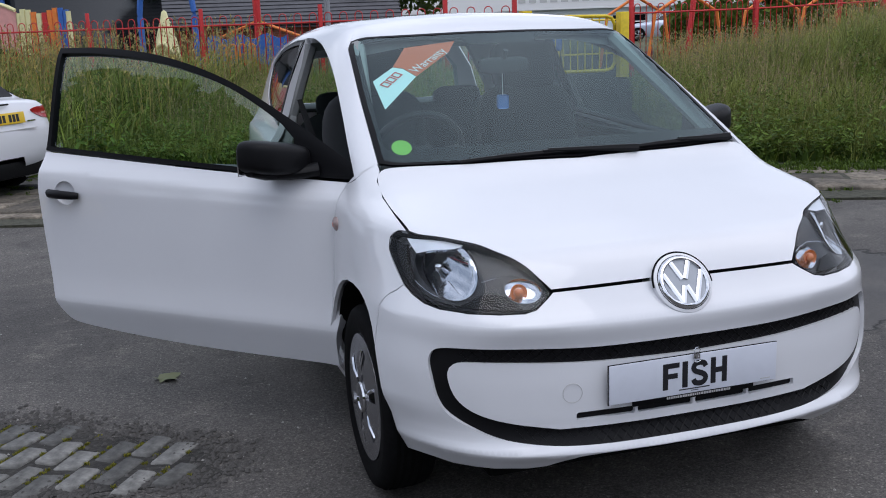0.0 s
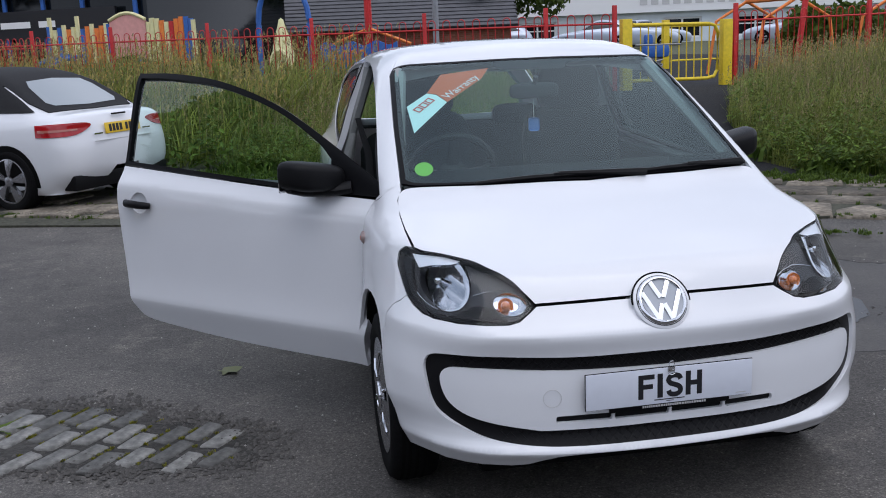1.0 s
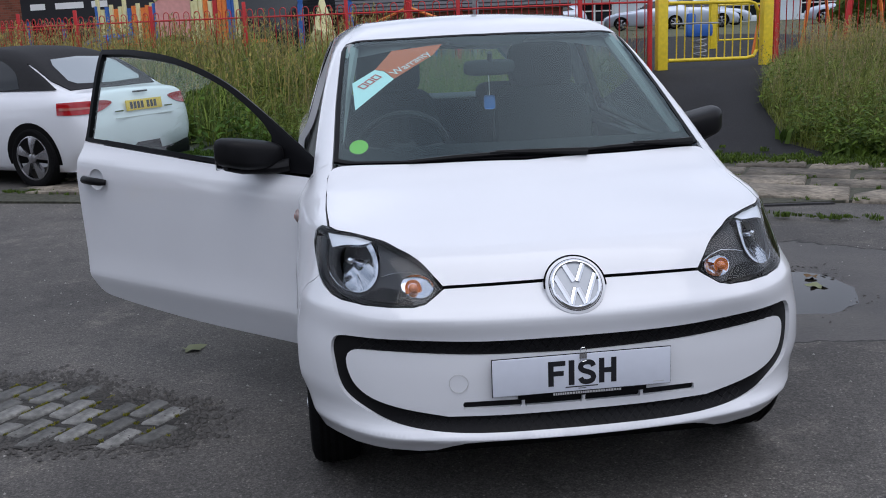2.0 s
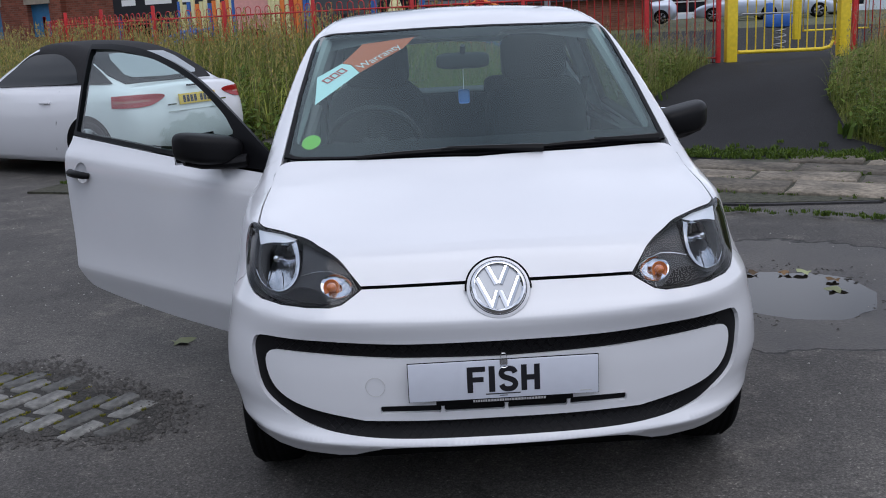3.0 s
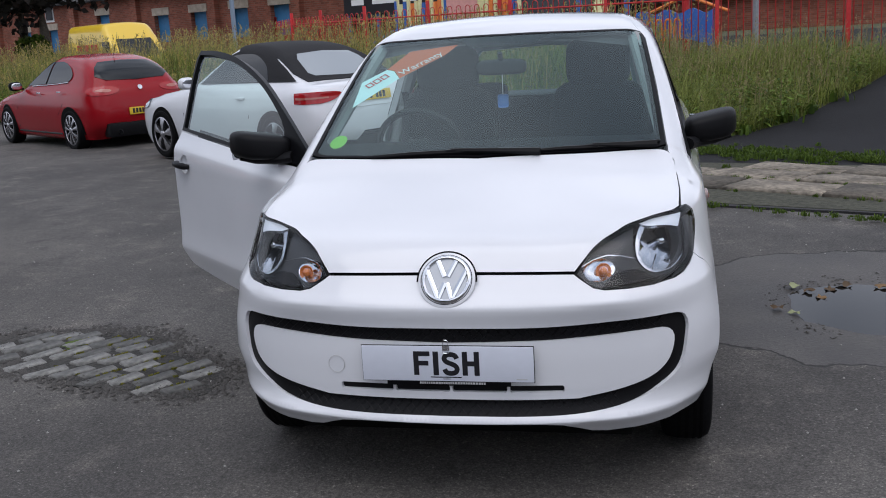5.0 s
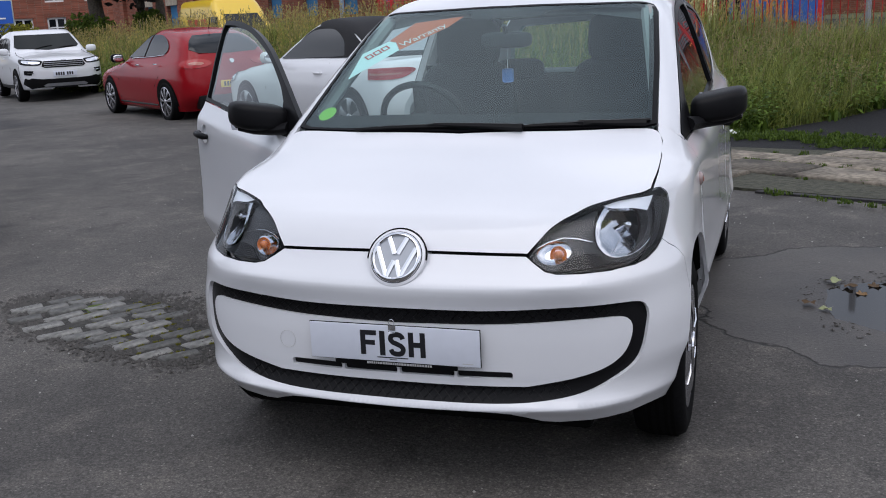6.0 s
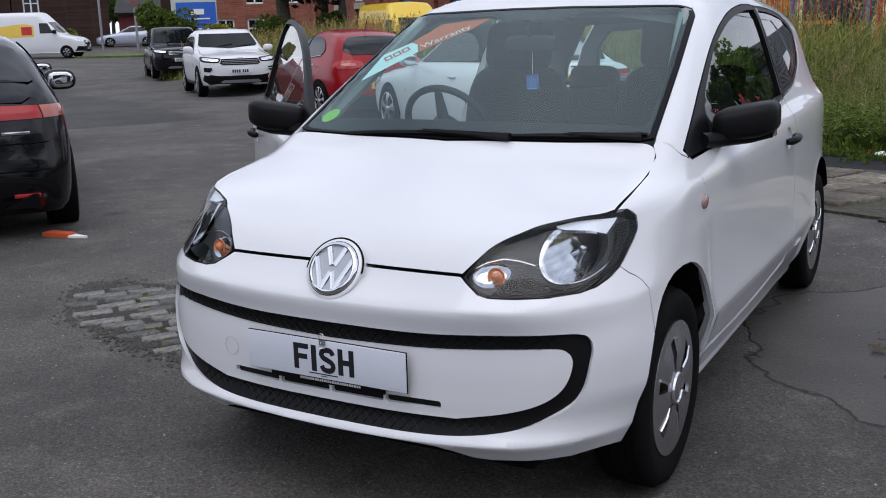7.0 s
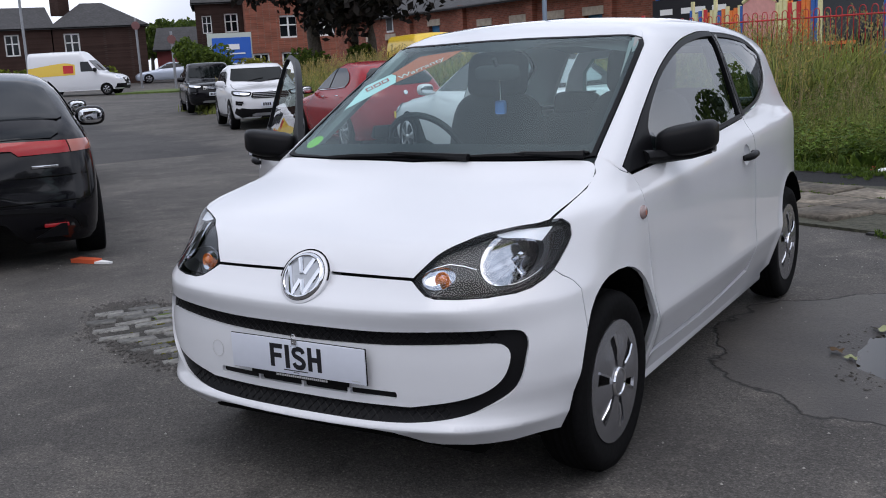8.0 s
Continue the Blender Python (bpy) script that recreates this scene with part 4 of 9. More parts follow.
for side in (1, -1):
    way = (side, 1, 1)
    pts = LAMP_LOOP * way
    hl = panel("headlight", body, FRONT, pts, M_LENS, hatch, "clear headlight with dark housing and amber bulb", step=0.02, lift=0.001, rim=0.002, rim_mat=M_TRIM)
    panel("headlight_edge", pushed(body, 0.003), FRONT, pts, M_TRIM, hl, holes=[(LAMP_MID + (LAMP_LOOP - LAMP_MID) * (0.986, 0.986, 0.980)) * way], step=0.03, gap=-0.001, rim=0.05, rim_mat=M_LAMP_BACK)
    panel("housing", pushed(body, 0.075), FRONT, pts, M_LAMP_BACK, hl, step=0.03, rim=0, gap=-0.01)
    bowl_ring = circle(BOWL_X, BOWL_Z, BOWL_R, BOWL_R, 44)
    bowl_loop = on_front(bowl_ring) * way
    cup_ring = circle(CUP_X, CUP_Z, 0.050, 0.029)
    cup_loop = on_front(cup_ring) * way
    panel("main_reflector", bowl, FRONT, bowl_loop, M_REFLECT, hl, "large bright reflector bowl", step=0.009, rim=0, gap=0)
    panel("reflector_field", pushed(body, 0.026), FRONT, (LAMP_MID + (LAMP_LOOP - LAMP_MID) * 0.985) * way, M_REFLECT_DIM, hl, "smoked reflector surround", step=0.02, rim=0.03, gap=0, rim_mat=M_REFLECT_DIM, holes=[bowl_loop, cup_loop])
    # glossy black mask along the bottom and round the outer end
    mask = loop([(0.505, 0.706), (0.545, 0.712), (0.575, 0.706), (0.605, 0.690), (0.640, 0.684), (0.680, 0.696), (0.704, 0.722), (0.711, 0.770), (0.704, 0.818), (0.722, 0.824), (0.726, 0.790), (0.722, 0.735), (0.706, 0.706), (0.670, 0.690), (0.60, 0.680), (0.500, 0.675), (0.470, 0.677)], (0, 8, 9, 16), 0.015)
    panel("lamp_mask", pushed(body, 0.014), FRONT, on_front(mask) * way, M_LAMP_BACK, hl, "glossy black lower lamp mask", step=0.02, rim=0.012, gap=0, rim_mat=M_LAMP_BACK)
    # bright wedge under the upper outer corner
    wedge = loop([(0.702, 0.834), (0.640, 0.834), (0.580, 0.822), (0.600, 0.816), (0.652, 0.812), (0.688, 0.800)], (0, 2, 5), 0.015)
    panel("side_light", pushed(body, 0.012), FRONT, on_front(wedge) * way, M_WEDGE, hl, "bright side light wedge", step=0.015, rim=0.012, gap=0, rim_mat=M_REFLECT)
    bm = bmesh.new()
    tube(bm, on_front(bowl_ring, pushed(body, 0.020)) * way, 0.0014, 5, closed=True)
    part("reflector_ring", bm, M_CHROME, hl)
    bm = bmesh.new()
    tube(bm, on_front([(0.392, 0.722), (0.43, 0.742), (0.47, 0.752), (0.51, 0.748), (0.548, 0.738)], pushed(body, 0.016)) * way, 0.0012, 5)
    part("reflector_line", bm, M_CHROME, hl)
    for x0, z0, x1, z1 in ((0.600, 0.700, 0.612, 0.730), (0.655, 0.698, 0.648, 0.728), (0.612, 0.80, 0.655, 0.795)):
        bm = bmesh.new()
        tube(bm, on_front([(x0, z0), (x1, z1)], pushed(bowl, -0.003)) * way, 0.0011, 5)
        part("reflector_flute", bm, M_CHROME, hl)
    c = Vector(on_front([(BOWL_X - 0.002, BOWL_Z)], pushed(body, 0.040))[0] * way)
    aim = look(c, c + Vector((side * 0.25, -1, 0.15)))
    bm = bmesh.new()
    lathe(bm, [(0.0005, 0.0), (0.009, 0.002), (0.011, 0.010), (0.010, 0.045)], 20, aim)
    part("bulb_cap", bm, M_CHROME, hl)
    panel("indicator_reflector", cup, FRONT, cup_loop, M_REFLECT, hl, "silver indicator cup", step=0.007, rim=0, gap=0)
    c = Vector(on_front([(CUP_X + 0.004, CUP_Z - 0.002)], pushed(body, 0.012))[0] * way)
    aim = look(c, c + Vector((side * 0.10, -1, 0.10)))
    bm = bmesh.new()
    lathe(bm, [(0.0005, -0.002), (0.008, 0.0), (0.0125, 0.005), (0.0125, 0.022)], 20, aim)
    part("amber_bulb", bm, M_AMBER, hl, "amber indicator bulb")
    bm = bmesh.new()
    lathe(bm, [(0.0135, 0.012), (0.019, 0.009), (0.023, 0.006), (0.0235, 0.010)], 24, aim)
    part("bulb_glow_ring", bm, M_AMBER, hl)

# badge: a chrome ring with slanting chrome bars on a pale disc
c = Vector((0, -0.512, 0.704))
nrm = Vector((0, -0.84, 0.54)).normalized()
face = Matrix.Translation(c) @ nrm.to_track_quat("Z", "Y").to_matrix().to_4x4()
bm = bmesh.new()
lathe(bm, [(0.0, 0.001), (0.070, 0.001), (0.0785, -0.001), (0.0865, -0.004), (0.0875, -0.010), (0.088, -0.08)], 48, face)
badge = part("badge", bm, M_WHITE, hatch, "round chrome badge on a white dish")
bm = bmesh.new()
lathe(bm, [(0.0630, 0.001), (0.0640, 0.0065), (0.0670, 0.0088), (0.0715, 0.0080), (0.0755, 0.0045), (0.0775, -0.002)], 56, face)
part("badge_ring", bm, M_CHROME, badge)
bm = bmesh.new()
tube(bm, [face @ Vector((0.0900 * math.cos(a), 0.0900 * math.sin(a), -0.007)) for a in np.linspace(-0.05, math.pi + 0.05, 28)], 0.0026, 6)
part("badge_groove", bm, M_GAP, badge)
bm = bmesh.new()
lathe(bm, [(0.0768, -0.0005), (0.0784, -0.0004), (0.0792, -0.003)], 56, face)
part("badge_shadow_line", bm, M_GAP, badge)


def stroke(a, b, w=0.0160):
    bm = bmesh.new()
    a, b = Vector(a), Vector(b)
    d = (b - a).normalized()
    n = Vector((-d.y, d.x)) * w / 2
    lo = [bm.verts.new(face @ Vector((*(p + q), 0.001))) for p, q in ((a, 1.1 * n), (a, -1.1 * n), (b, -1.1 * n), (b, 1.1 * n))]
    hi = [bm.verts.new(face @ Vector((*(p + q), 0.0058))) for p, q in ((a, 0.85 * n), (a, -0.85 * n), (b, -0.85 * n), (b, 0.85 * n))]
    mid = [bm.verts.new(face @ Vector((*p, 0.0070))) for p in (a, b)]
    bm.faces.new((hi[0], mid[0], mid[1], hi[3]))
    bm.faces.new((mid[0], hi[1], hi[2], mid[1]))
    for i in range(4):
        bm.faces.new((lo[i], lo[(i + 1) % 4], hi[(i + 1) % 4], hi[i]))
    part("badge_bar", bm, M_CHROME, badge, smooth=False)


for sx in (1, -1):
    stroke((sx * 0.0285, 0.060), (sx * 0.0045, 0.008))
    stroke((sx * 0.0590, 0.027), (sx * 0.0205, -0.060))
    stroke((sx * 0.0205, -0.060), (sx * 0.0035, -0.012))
bm = bmesh.new()
disc(bm, 0.0645, 0.0014, 40, face)
part("badge_disc", bm, material("badge_pale_ground", (0.40, 0.42, 0.45), 0.25, metal=0.3), badge)

# show plate with its backing strip, lettering and clip
plate = tagged(finish("show_plate", boxes((-0.26, 0.26, -0.578, -0.572, 0.408, 0.517), bevel=0.0025), M_PLATE, hatch), "pale acrylic show plate with black letters")
# block letters, each cut from flat strokes
S_LINE = loop([(0.0190, 0.0165), (0.0135, 0.0262), (0.0, 0.0295), (-0.0135, 0.0262), (-0.0190, 0.0160), (-0.0130, 0.0065), (0.0, 0.0010), (0.0135, -0.0055), (0.0190, -0.0155), (0.0135, -0.0262), (0.0, -0.0295), (-0.0135, -0.0262), (-0.0190, -0.0165)], (0, 12), 0.004)
S_LINE = S_LINE[:int(np.argmin(np.hypot(S_LINE[:, 0] + 0.0190, S_LINE[:, 1] + 0.0165))) + 1]


def letter(x, strokes, line=None):
    bm = bmesh.new()
    for x0, x1, z0, z1 in strokes:
        box(bm, x + x0, x + x1, -0.5790, -0.5776, 0.427 + z0, 0.427 + z1)
    if line is not None:
        d = np.gradient(line, axis=0)
        n = np.stack([-d[:, 1], d[:, 0]], 1) / np.linalg.norm(d, axis=1)[:, None] * 0.0076
        for y, turn in ((-0.5790, 1), (-0.5776, -1)):
            A, B = [[bm.verts.new((x + p[0], y, 0.463 + p[1])) for p in q] for q in (line + n, line - n)]
            for i in range(len(A) - 1):
                bm.faces.new((A[i], A[i + 1], B[i + 1], B[i]))
    part("letter", bm, M_INK, plate, smooth=False)


letter(-0.100, ((0.0, 0.0155, 0.0, 0.074), (0.0155, 0.050, 0.0595, 0.074), (0.0155, 0.045, 0.030, 0.0445)))
letter(-0.0405, ((0.0, 0.0165, 0.0, 0.074),))
letter(0.0128, (), S_LINE)
letter(0.0480, ((0.0, 0.0155, 0.0, 0.074), (0.0355, 0.051, 0.0, 0.074), (0.0155, 0.0355, 0.0295, 0.0445)))
bm = boxes((-0.050, 0.045, -0.5785, -0.5778, 0.4195, 0.4225), (-0.012, 0.010, -0.5785, -0.5778, 0.4145, 0.4165))
part("small_print", bm, M_INK, plate, smooth=False)
bm = boxes((-0.2618, 0.2618, -0.5738, -0.5695, 0.4062, 0.5188), bevel=0.0015)
part("plate_back", bm, M_TRIM, plate)
bm = boxes((0.208, 0.24, -0.5785, -0.5778, 0.416, 0.4185))
part("maker_print", bm, M_INK_GREY, plate, smooth=False)
bm = boxes((-0.187, 0.19, -0.574, -0.566, 0.392, 0.412), bevel=0.002)
hold = part("plate_holder", bm, M_TRIM, plate, "black plate holder strip")
bm = bmesh.new()
rng = random.Random(4)
x = -0.085
while x < 0.112:
    w = rng.uniform(0.004, 0.007)
    box(bm, x, x + w, -0.5746, -0.5738, 0.398, 0.4045)
    x += w + 0.002
part("strip_print", bm, M_INK_GREY, hold, smooth=False)
bm = boxes((-0.010, 0.012, -0.583, -0.576, 0.505, 0.521), bevel=0.002)
tube(bm, [(-0.004, -0.582, 0.518), (-0.008, -0.584, 0.530), (-0.003, -0.583, 0.538), (0.005, -0.583, 0.538), (0.010, -0.584, 0.530), (0.006, -0.582, 0.518)], 0.0012, 5)
tube(bm, [(-0.004, -0.584, 0.512), (-0.009, -0.585, 0.500), (0.0, -0.585, 0.497), (0.011, -0.585, 0.500), (0.006, -0.584, 0.512)], 0.0012, 5)
part("spring_clip", bm, M_CHROME, plate, "small steel spring clip")


# ---- wheels and inside of the hatchback ----
def wheel(parent, x, y, side, r=0.292, w=0.165, rim_r=0.196, spokes=6, cover=M_SILVER, simple=False, dz=0.0):
    """A wheel standing on the ground, its outer face towards side."""
    m = Matrix.Translation((x, y, r + dz)) @ Matrix(((0, 0, side, 0), (1, 0, 0, 0), (0, 1, 0, 0), (0, 0, 0, 1)))
    bm = bmesh.new()
    h = w / 2
    k = (r - rim_r)
    prof = [(rim_r, -h * 0.8), (rim_r + 0.2 * k, -h * 0.98), (rim_r + 0.55 * k, -h), (rim_r + 0.86 * k, -h * 0.9), (r - 0.004, -h * 0.72), (r, -h * 0.4), (r + 0.001, 0), (r, h * 0.4), (r - 0.004, h * 0.72),
            (rim_r + 0.86 * k, h * 0.9), (rim_r + 0.6 * k, h), (rim_r + 0.5 * k, h * 0.985), (rim_r + 0.2 * k, h * 0.97), (rim_r, h * 0.85), (rim_r - 0.006, h * 0.6), (rim_r - 0.006, -h * 0.6)]
    lathe(bm, prof, 24 if simple else 64, m, close=True)
    wh = part("wheel", bm, M_RUBBER, parent, "black tyre with a silver wheel cover" if not simple else "")
    if not simple:
        for off in (-0.35, -0.05, 0.25, 0.5):
            bm = bmesh.new()
            lathe(bm, [(r + 0.0012, h * off), (r + 0.0016, h * (off + 0.03)), (r + 0.0016, h * (off + 0.1)), (r + 0.0012, h * (off + 0.13))], 64, m)
            part("tread_groove", bm, M_GAP, wh)
    bm = bmesh.new()
    lathe(bm, [(0.0, h * 0.45), (rim_r, h * 0.45)], 24, m)
    part("brake_disc", bm, M_DISC, wh)
    bm = bmesh.new()
    lathe(bm, [(rim_r - (0.014 if simple else 0.042), h * 0.84), (rim_r - (0.010 if simple else 0.039), h * 0.955), (rim_r + 0.002, h * 0.93), (rim_r + 0.004, h * 0.82)], 48, m)
    part("rim_edge", bm, cover, wh)
    bm = bmesh.new()
    for i in range(spokes):
        a0 = 2 * math.pi * i / spokes + 0.2
        wide = 0.74 if not simple else 0.42
        n = 7
        half = math.pi / spokes * wide
        inner = [(0.048, a0 + (2 * j / n - 1) * half * 0.9) for j in range(n + 1)]
        outer = [(rim_r - 0.012, a0 + (2 * j / n - 1) * half) for j in range(n + 1)]
        vi = [bm.verts.new(m @ Vector((q * math.cos(a), q * math.sin(a), h * 1.02))) for q, a in inner]
        vm = [bm.verts.new(m @ Vector((0.6 * rim_r * math.cos(a), 0.6 * rim_r * math.sin(a), h * 1.06 - 0.004 * abs(2 * j / n - 1)))) for j, (q, a) in enumerate(outer)]
        vo = [bm.verts.new(m @ Vector((q * math.cos(a), q * math.sin(a), h * 0.92))) for q, a in outer]
        for A, B in ((vi, vm), (vm, vo)):
            for j in range(n):
                bm.faces.new((A[j], A[j + 1], B[j + 1], B[j]))
        for j in (0, n):
            lowi = bm.verts.new(m @ Vector((inner[j][0] * math.cos(inner[j][1]), inner[j][0] * math.sin(inner[j][1]), h * 0.6)))
            lowo = bm.verts.new(m @ Vector((outer[j][0] * math.cos(outer[j][1]), outer[j][0] * math.sin(outer[j][1]), h * 0.6)))
            bm.faces.new((vi[j], vm[j], vo[j], lowo, lowi))
        if not simple:
            part("cover_blade", bm, cover, wh, angle=25)
            bm = bmesh.new()
            a1 = a0 + half * 1.02
            tube(bm, [m @ Vector((q * math.cos(a1), q * math.sin(a1), z)) for q, z in ((0.075, h * 0.98), (0.110, h * 1.02), (0.156, h * 0.95))], 0.0055, 5)
            part("slot_edge", bm, M_CHROME, wh)
            bm = bmesh.new()
    if simple:
        part("wheel_cover", bm, cover, wh, angle=25)
    else:
        bm.free()
    bm = bmesh.new()
    lathe(bm, [(0.0, h * 1.10), (0.030, h * 1.09), (0.046, h * 1.05), (0.052, h * 0.9)], 32, m)
    part("hub_cap", bm, cover, wh)
    if not simple:
        bm = bmesh.new()
        lathe(bm, [(0.038, h * 1.07), (0.041, h * 1.115), (0.046, h * 1.11), (0.049, h * 1.04)], 32, m)
        part("hub_ring", bm, M_CHROME, wh)
    return wh


for wy in (0.055, 2.475):
    for side in (1, -1):
        wheel(hatch, side * 0.705, wy, side)

# dark floor pan, wheel housings and undertray
bm = boxes((-0.54, 0.54, -0.40, 2.85, 0.17, 0.30), (-0.66, 0.66, 0.46, 2.05, 0.17, 0.30), (-0.42, 0.42, -0.43, -0.33, 0.21, 0.34), bevel=0.02)
part("floor_pan", bm, M_GAP, hatch)
bm = boxes((-0.44, 0.44, -0.43, -0.38, 0.185, 0.30), (-0.33, 0.33, -0.50, -0.42, 0.225, 0.30), bevel=0.02)
part("undertray", bm, M_GAP, hatch)
for wy in (0.055, 2.475):
    for side in (1, -1):
        bm = bmesh.new()
        ring_out, ring_in = [], []
        for k in range(15):
            a = math.pi * (k / 14 * 1.16 - 0.08)
            p = (wy - 0.01 + 0.325 * math.cos(a), 0.30 + 0.362 * math.sin(a))
            ring_out.append(bm.verts.new((side * (0.792 if p[0] > -0.18 and p[1] > 0.42 else 0.70), *p)))
            ring_in.append(bm.verts.new((side * 0.50, *p)))
        for k in range(14):
            bm.faces.new((ring_out[k], ring_out[k + 1], ring_in[k + 1], ring_in[k]))
        bm.faces.new(ring_in)
        part("wheel_housing", bm, M_GAP, hatch)
# dark filler box, added to stop views through the panel gaps
bm = boxes((-0.60, 0.60, -0.36, 0.25, 0.28, 0.62), bevel=0.03)
part("engine_block", bm, M_GAP, hatch)

# dashboard, steering wheel, seats
bm = bmesh.new()
rows = []
for y, z in ((0.20, 0.90), (0.30, 0.955), (0.45, 0.965), (0.58, 0.95), (0.66, 0.90), (0.69, 0.78), (0.66, 0.62)):
    rows.append([bm.verts.new((x, y + 0.03 * (x / 0.66) ** 2, z + 0.025 * math.exp(-((x + 0.36) / 0.15) ** 2) * (y > 0.4) - 0.02 * (x / 0.66) ** 4)) for x in np.linspace(-0.69, 0.69, 25)])
for A, B in zip(rows, rows[1:]):
    for j in range(24):
        bm.faces.new((A[j], A[j + 1], B[j + 1], B[j]))
part("dashboard", bm, M_CABIN, hatch, "dark grey dashboard")
sw = Matrix.Translation((-0.36, 0.80, 0.945)) @ pose(0, 0, 0, -62)
bm = bmesh.new()
tube(bm, [sw @ Vector((0.178 * math.cos(a), 0.178 * math.sin(a), 0)) for a in np.linspace(0, 2 * math.pi, 40, endpoint=False)], 0.014, 8, closed=True)
for a in (-0.15, math.pi + 0.15, -math.pi / 2):
    tube(bm, [sw @ Vector((0.03 * math.cos(a), 0.03 * math.sin(a), -0.02)), sw @ Vector((0.172 * math.cos(a), 0.172 * math.sin(a), 0))], [0.03, 0.016], 8, flat=0.5)
lathe(bm, [(0.0, 0.012), (0.05, 0.008), (0.066, -0.01), (0.05, -0.05), (0.03, -0.16)], 24, sw)
part("steering_wheel", bm, M_CABIN, hatch, "black steering wheel")


def cushion(name, cx, y, z, hx, hy, hz, tilt, parent, e=0.45):
    """A padded block, rounded at its corners."""
    bm = bmesh.new()
    bmesh.ops.create_uvsphere(bm, u_segments=24, v_segments=14, radius=1.0)
    for v in bm.verts:
        v.co = Vector([math.copysign(abs(k) ** e, k) * h for k, h in zip(v.co, (hx, hy, hz))])
    bmesh.ops.transform(bm, matrix=Matrix.Translation((cx, y, z)) @ pose(0, 0, 0, tilt), verts=bm.verts)
    return part(name, bm, M_FABRIC, parent)


for sx in (-0.36, 0.36):
    seat = cushion("front_seat", sx, 1.10, 0.50, 0.25, 0.27, 0.10, 8, hatch)
    tagged(seat, "dark fabric front seat with high backrest")
    cushion("backrest", sx, 1.40, 0.82, 0.235, 0.085, 0.34, -14, seat)
    cushion("headrest", sx, 1.47, 1.235, 0.15, 0.06, 0.11, -12, seat)
bench = cushion("rear_seat", 0, 1.95, 0.48, 0.60, 0.25, 0.10, 6, hatch)
cushion("backrest", 0, 2.25, 0.76, 0.58, 0.08, 0.27, -16, bench)
for sx in (-0.32, 0.32):
    cushion("headrest", sx, 2.31, 1.04, 0.13, 0.05, 0.07, -14, bench)
bm = boxes((-0.60, 0.60, 2.36, 2.80, 1.01, 1.03), bevel=0.008)
part("parcel_shelf", bm, M_CABIN, hatch)
# inner pillars behind the doors
for side in (1, -1):
    bm = bmesh.new()
    tube(bm, [(side * 0.70, 1.76, 0.30), (side * 0.72, 1.77, 0.8), (side * 0.68, 1.765, 1.05), (side * 0.57, 1.77, 1.36)], [0.05, 0.05, 0.04, 0.04], 8)
    part("inner_pillar", bm, M_PALE_TRIM, hatch)
    bm = bmesh.new()
    tube(bm, [(side * 0.655, 0.30, 0.96), (side * 0.60, 0.62, 1.16), (side * 0.54, 0.93, 1.35)], [0.025, 0.03, 0.03], 8)
    part("inner_windscreen_pillar", bm, M_PALE_TRIM, hatch)
    bm = bmesh.new()
    tube(bm, [(side * 0.640, 1.70, 1.12), (side * 0.60, 1.66, 0.95), (side * 0.60, 1.60, 0.55)], 0.02, 6, flat=0.15)
    part("seat_belt", bm, M_FABRIC, hatch)
# inside mirror and hanging tag
bm = bmesh.new()
bmesh.ops.create_uvsphere(bm, u_segments=20, v_segments=10, radius=1)
for v in bm.verts:
    v.co = Vector([math.copysign(abs(k) ** 0.5, k) * h for k, h in zip(v.co, (0.105, 0.018, 0.032))]) + Vector((0, 0.80, 1.262))
tube(bm, [(0, 0.80, 1.275), (0, 0.77, 1.32)], 0.01, 6)
part("rear_view_mirror", bm, M_CABIN, hatch, "black rear-view mirror")
M_TAG = material("blue_card_tag", (0.12, 0.25, 0.6), 0.6)
bm = boxes((-0.022, 0.022, 0.810, 0.813, 1.095, 1.150), bevel=0.010)
tag = part("hanging_tag", bm, M_TAG, hatch, "small blue card tag on a thread")
bm = bmesh.new()
tube(bm, [(0, 0.811, 1.150), (0, 0.812, 1.24)], 0.0012, 4)
part("thread", bm, M_WHITE_INK, tag)

# wipers
for pts, arm in ((((-0.40, 0.168), (-0.10, 0.160), (0.18, 0.166)), ((-0.10, 0.160), (0.10, 0.150), (0.22, 0.146))),
                 (((0.20, 0.160), (0.42, 0.188), (0.63, 0.238)), ((0.40, 0.186), (0.52, 0.198), (0.62, 0.214)))):
    bm = bmesh.new()
    a, b, c = [Vector(p) for p in on_top(pts, pushed(body, -0.007))]
    tube(bm, [a, (a + b) / 2 + Vector((0, -0.002, 0.002)), b, (b + c) / 2 + Vector((0, -0.002, 0.002)), c], [0.006, 0.009, 0.010, 0.009, 0.006], 6)
    wp = part("wiper", bm, M_PLASTIC, hatch, "black windscreen wiper")
    bm = bmesh.new()
    a, b, c = [Vector(p) for p in on_top(arm, pushed(body, -0.014))]
    tube(bm, [a, b, c], [0.008, 0.011, 0.015], 6)
    part("wiper_arm", bm, M_PLASTIC, wp)
    bm = boxes((a.x - 0.020, a.x + 0.020, a.y - 0.009, a.y + 0.009, a.z - 0.010, a.z + 0.003), bevel=0.003)
    part("wiper_joint", bm, M_PLASTIC, wp)

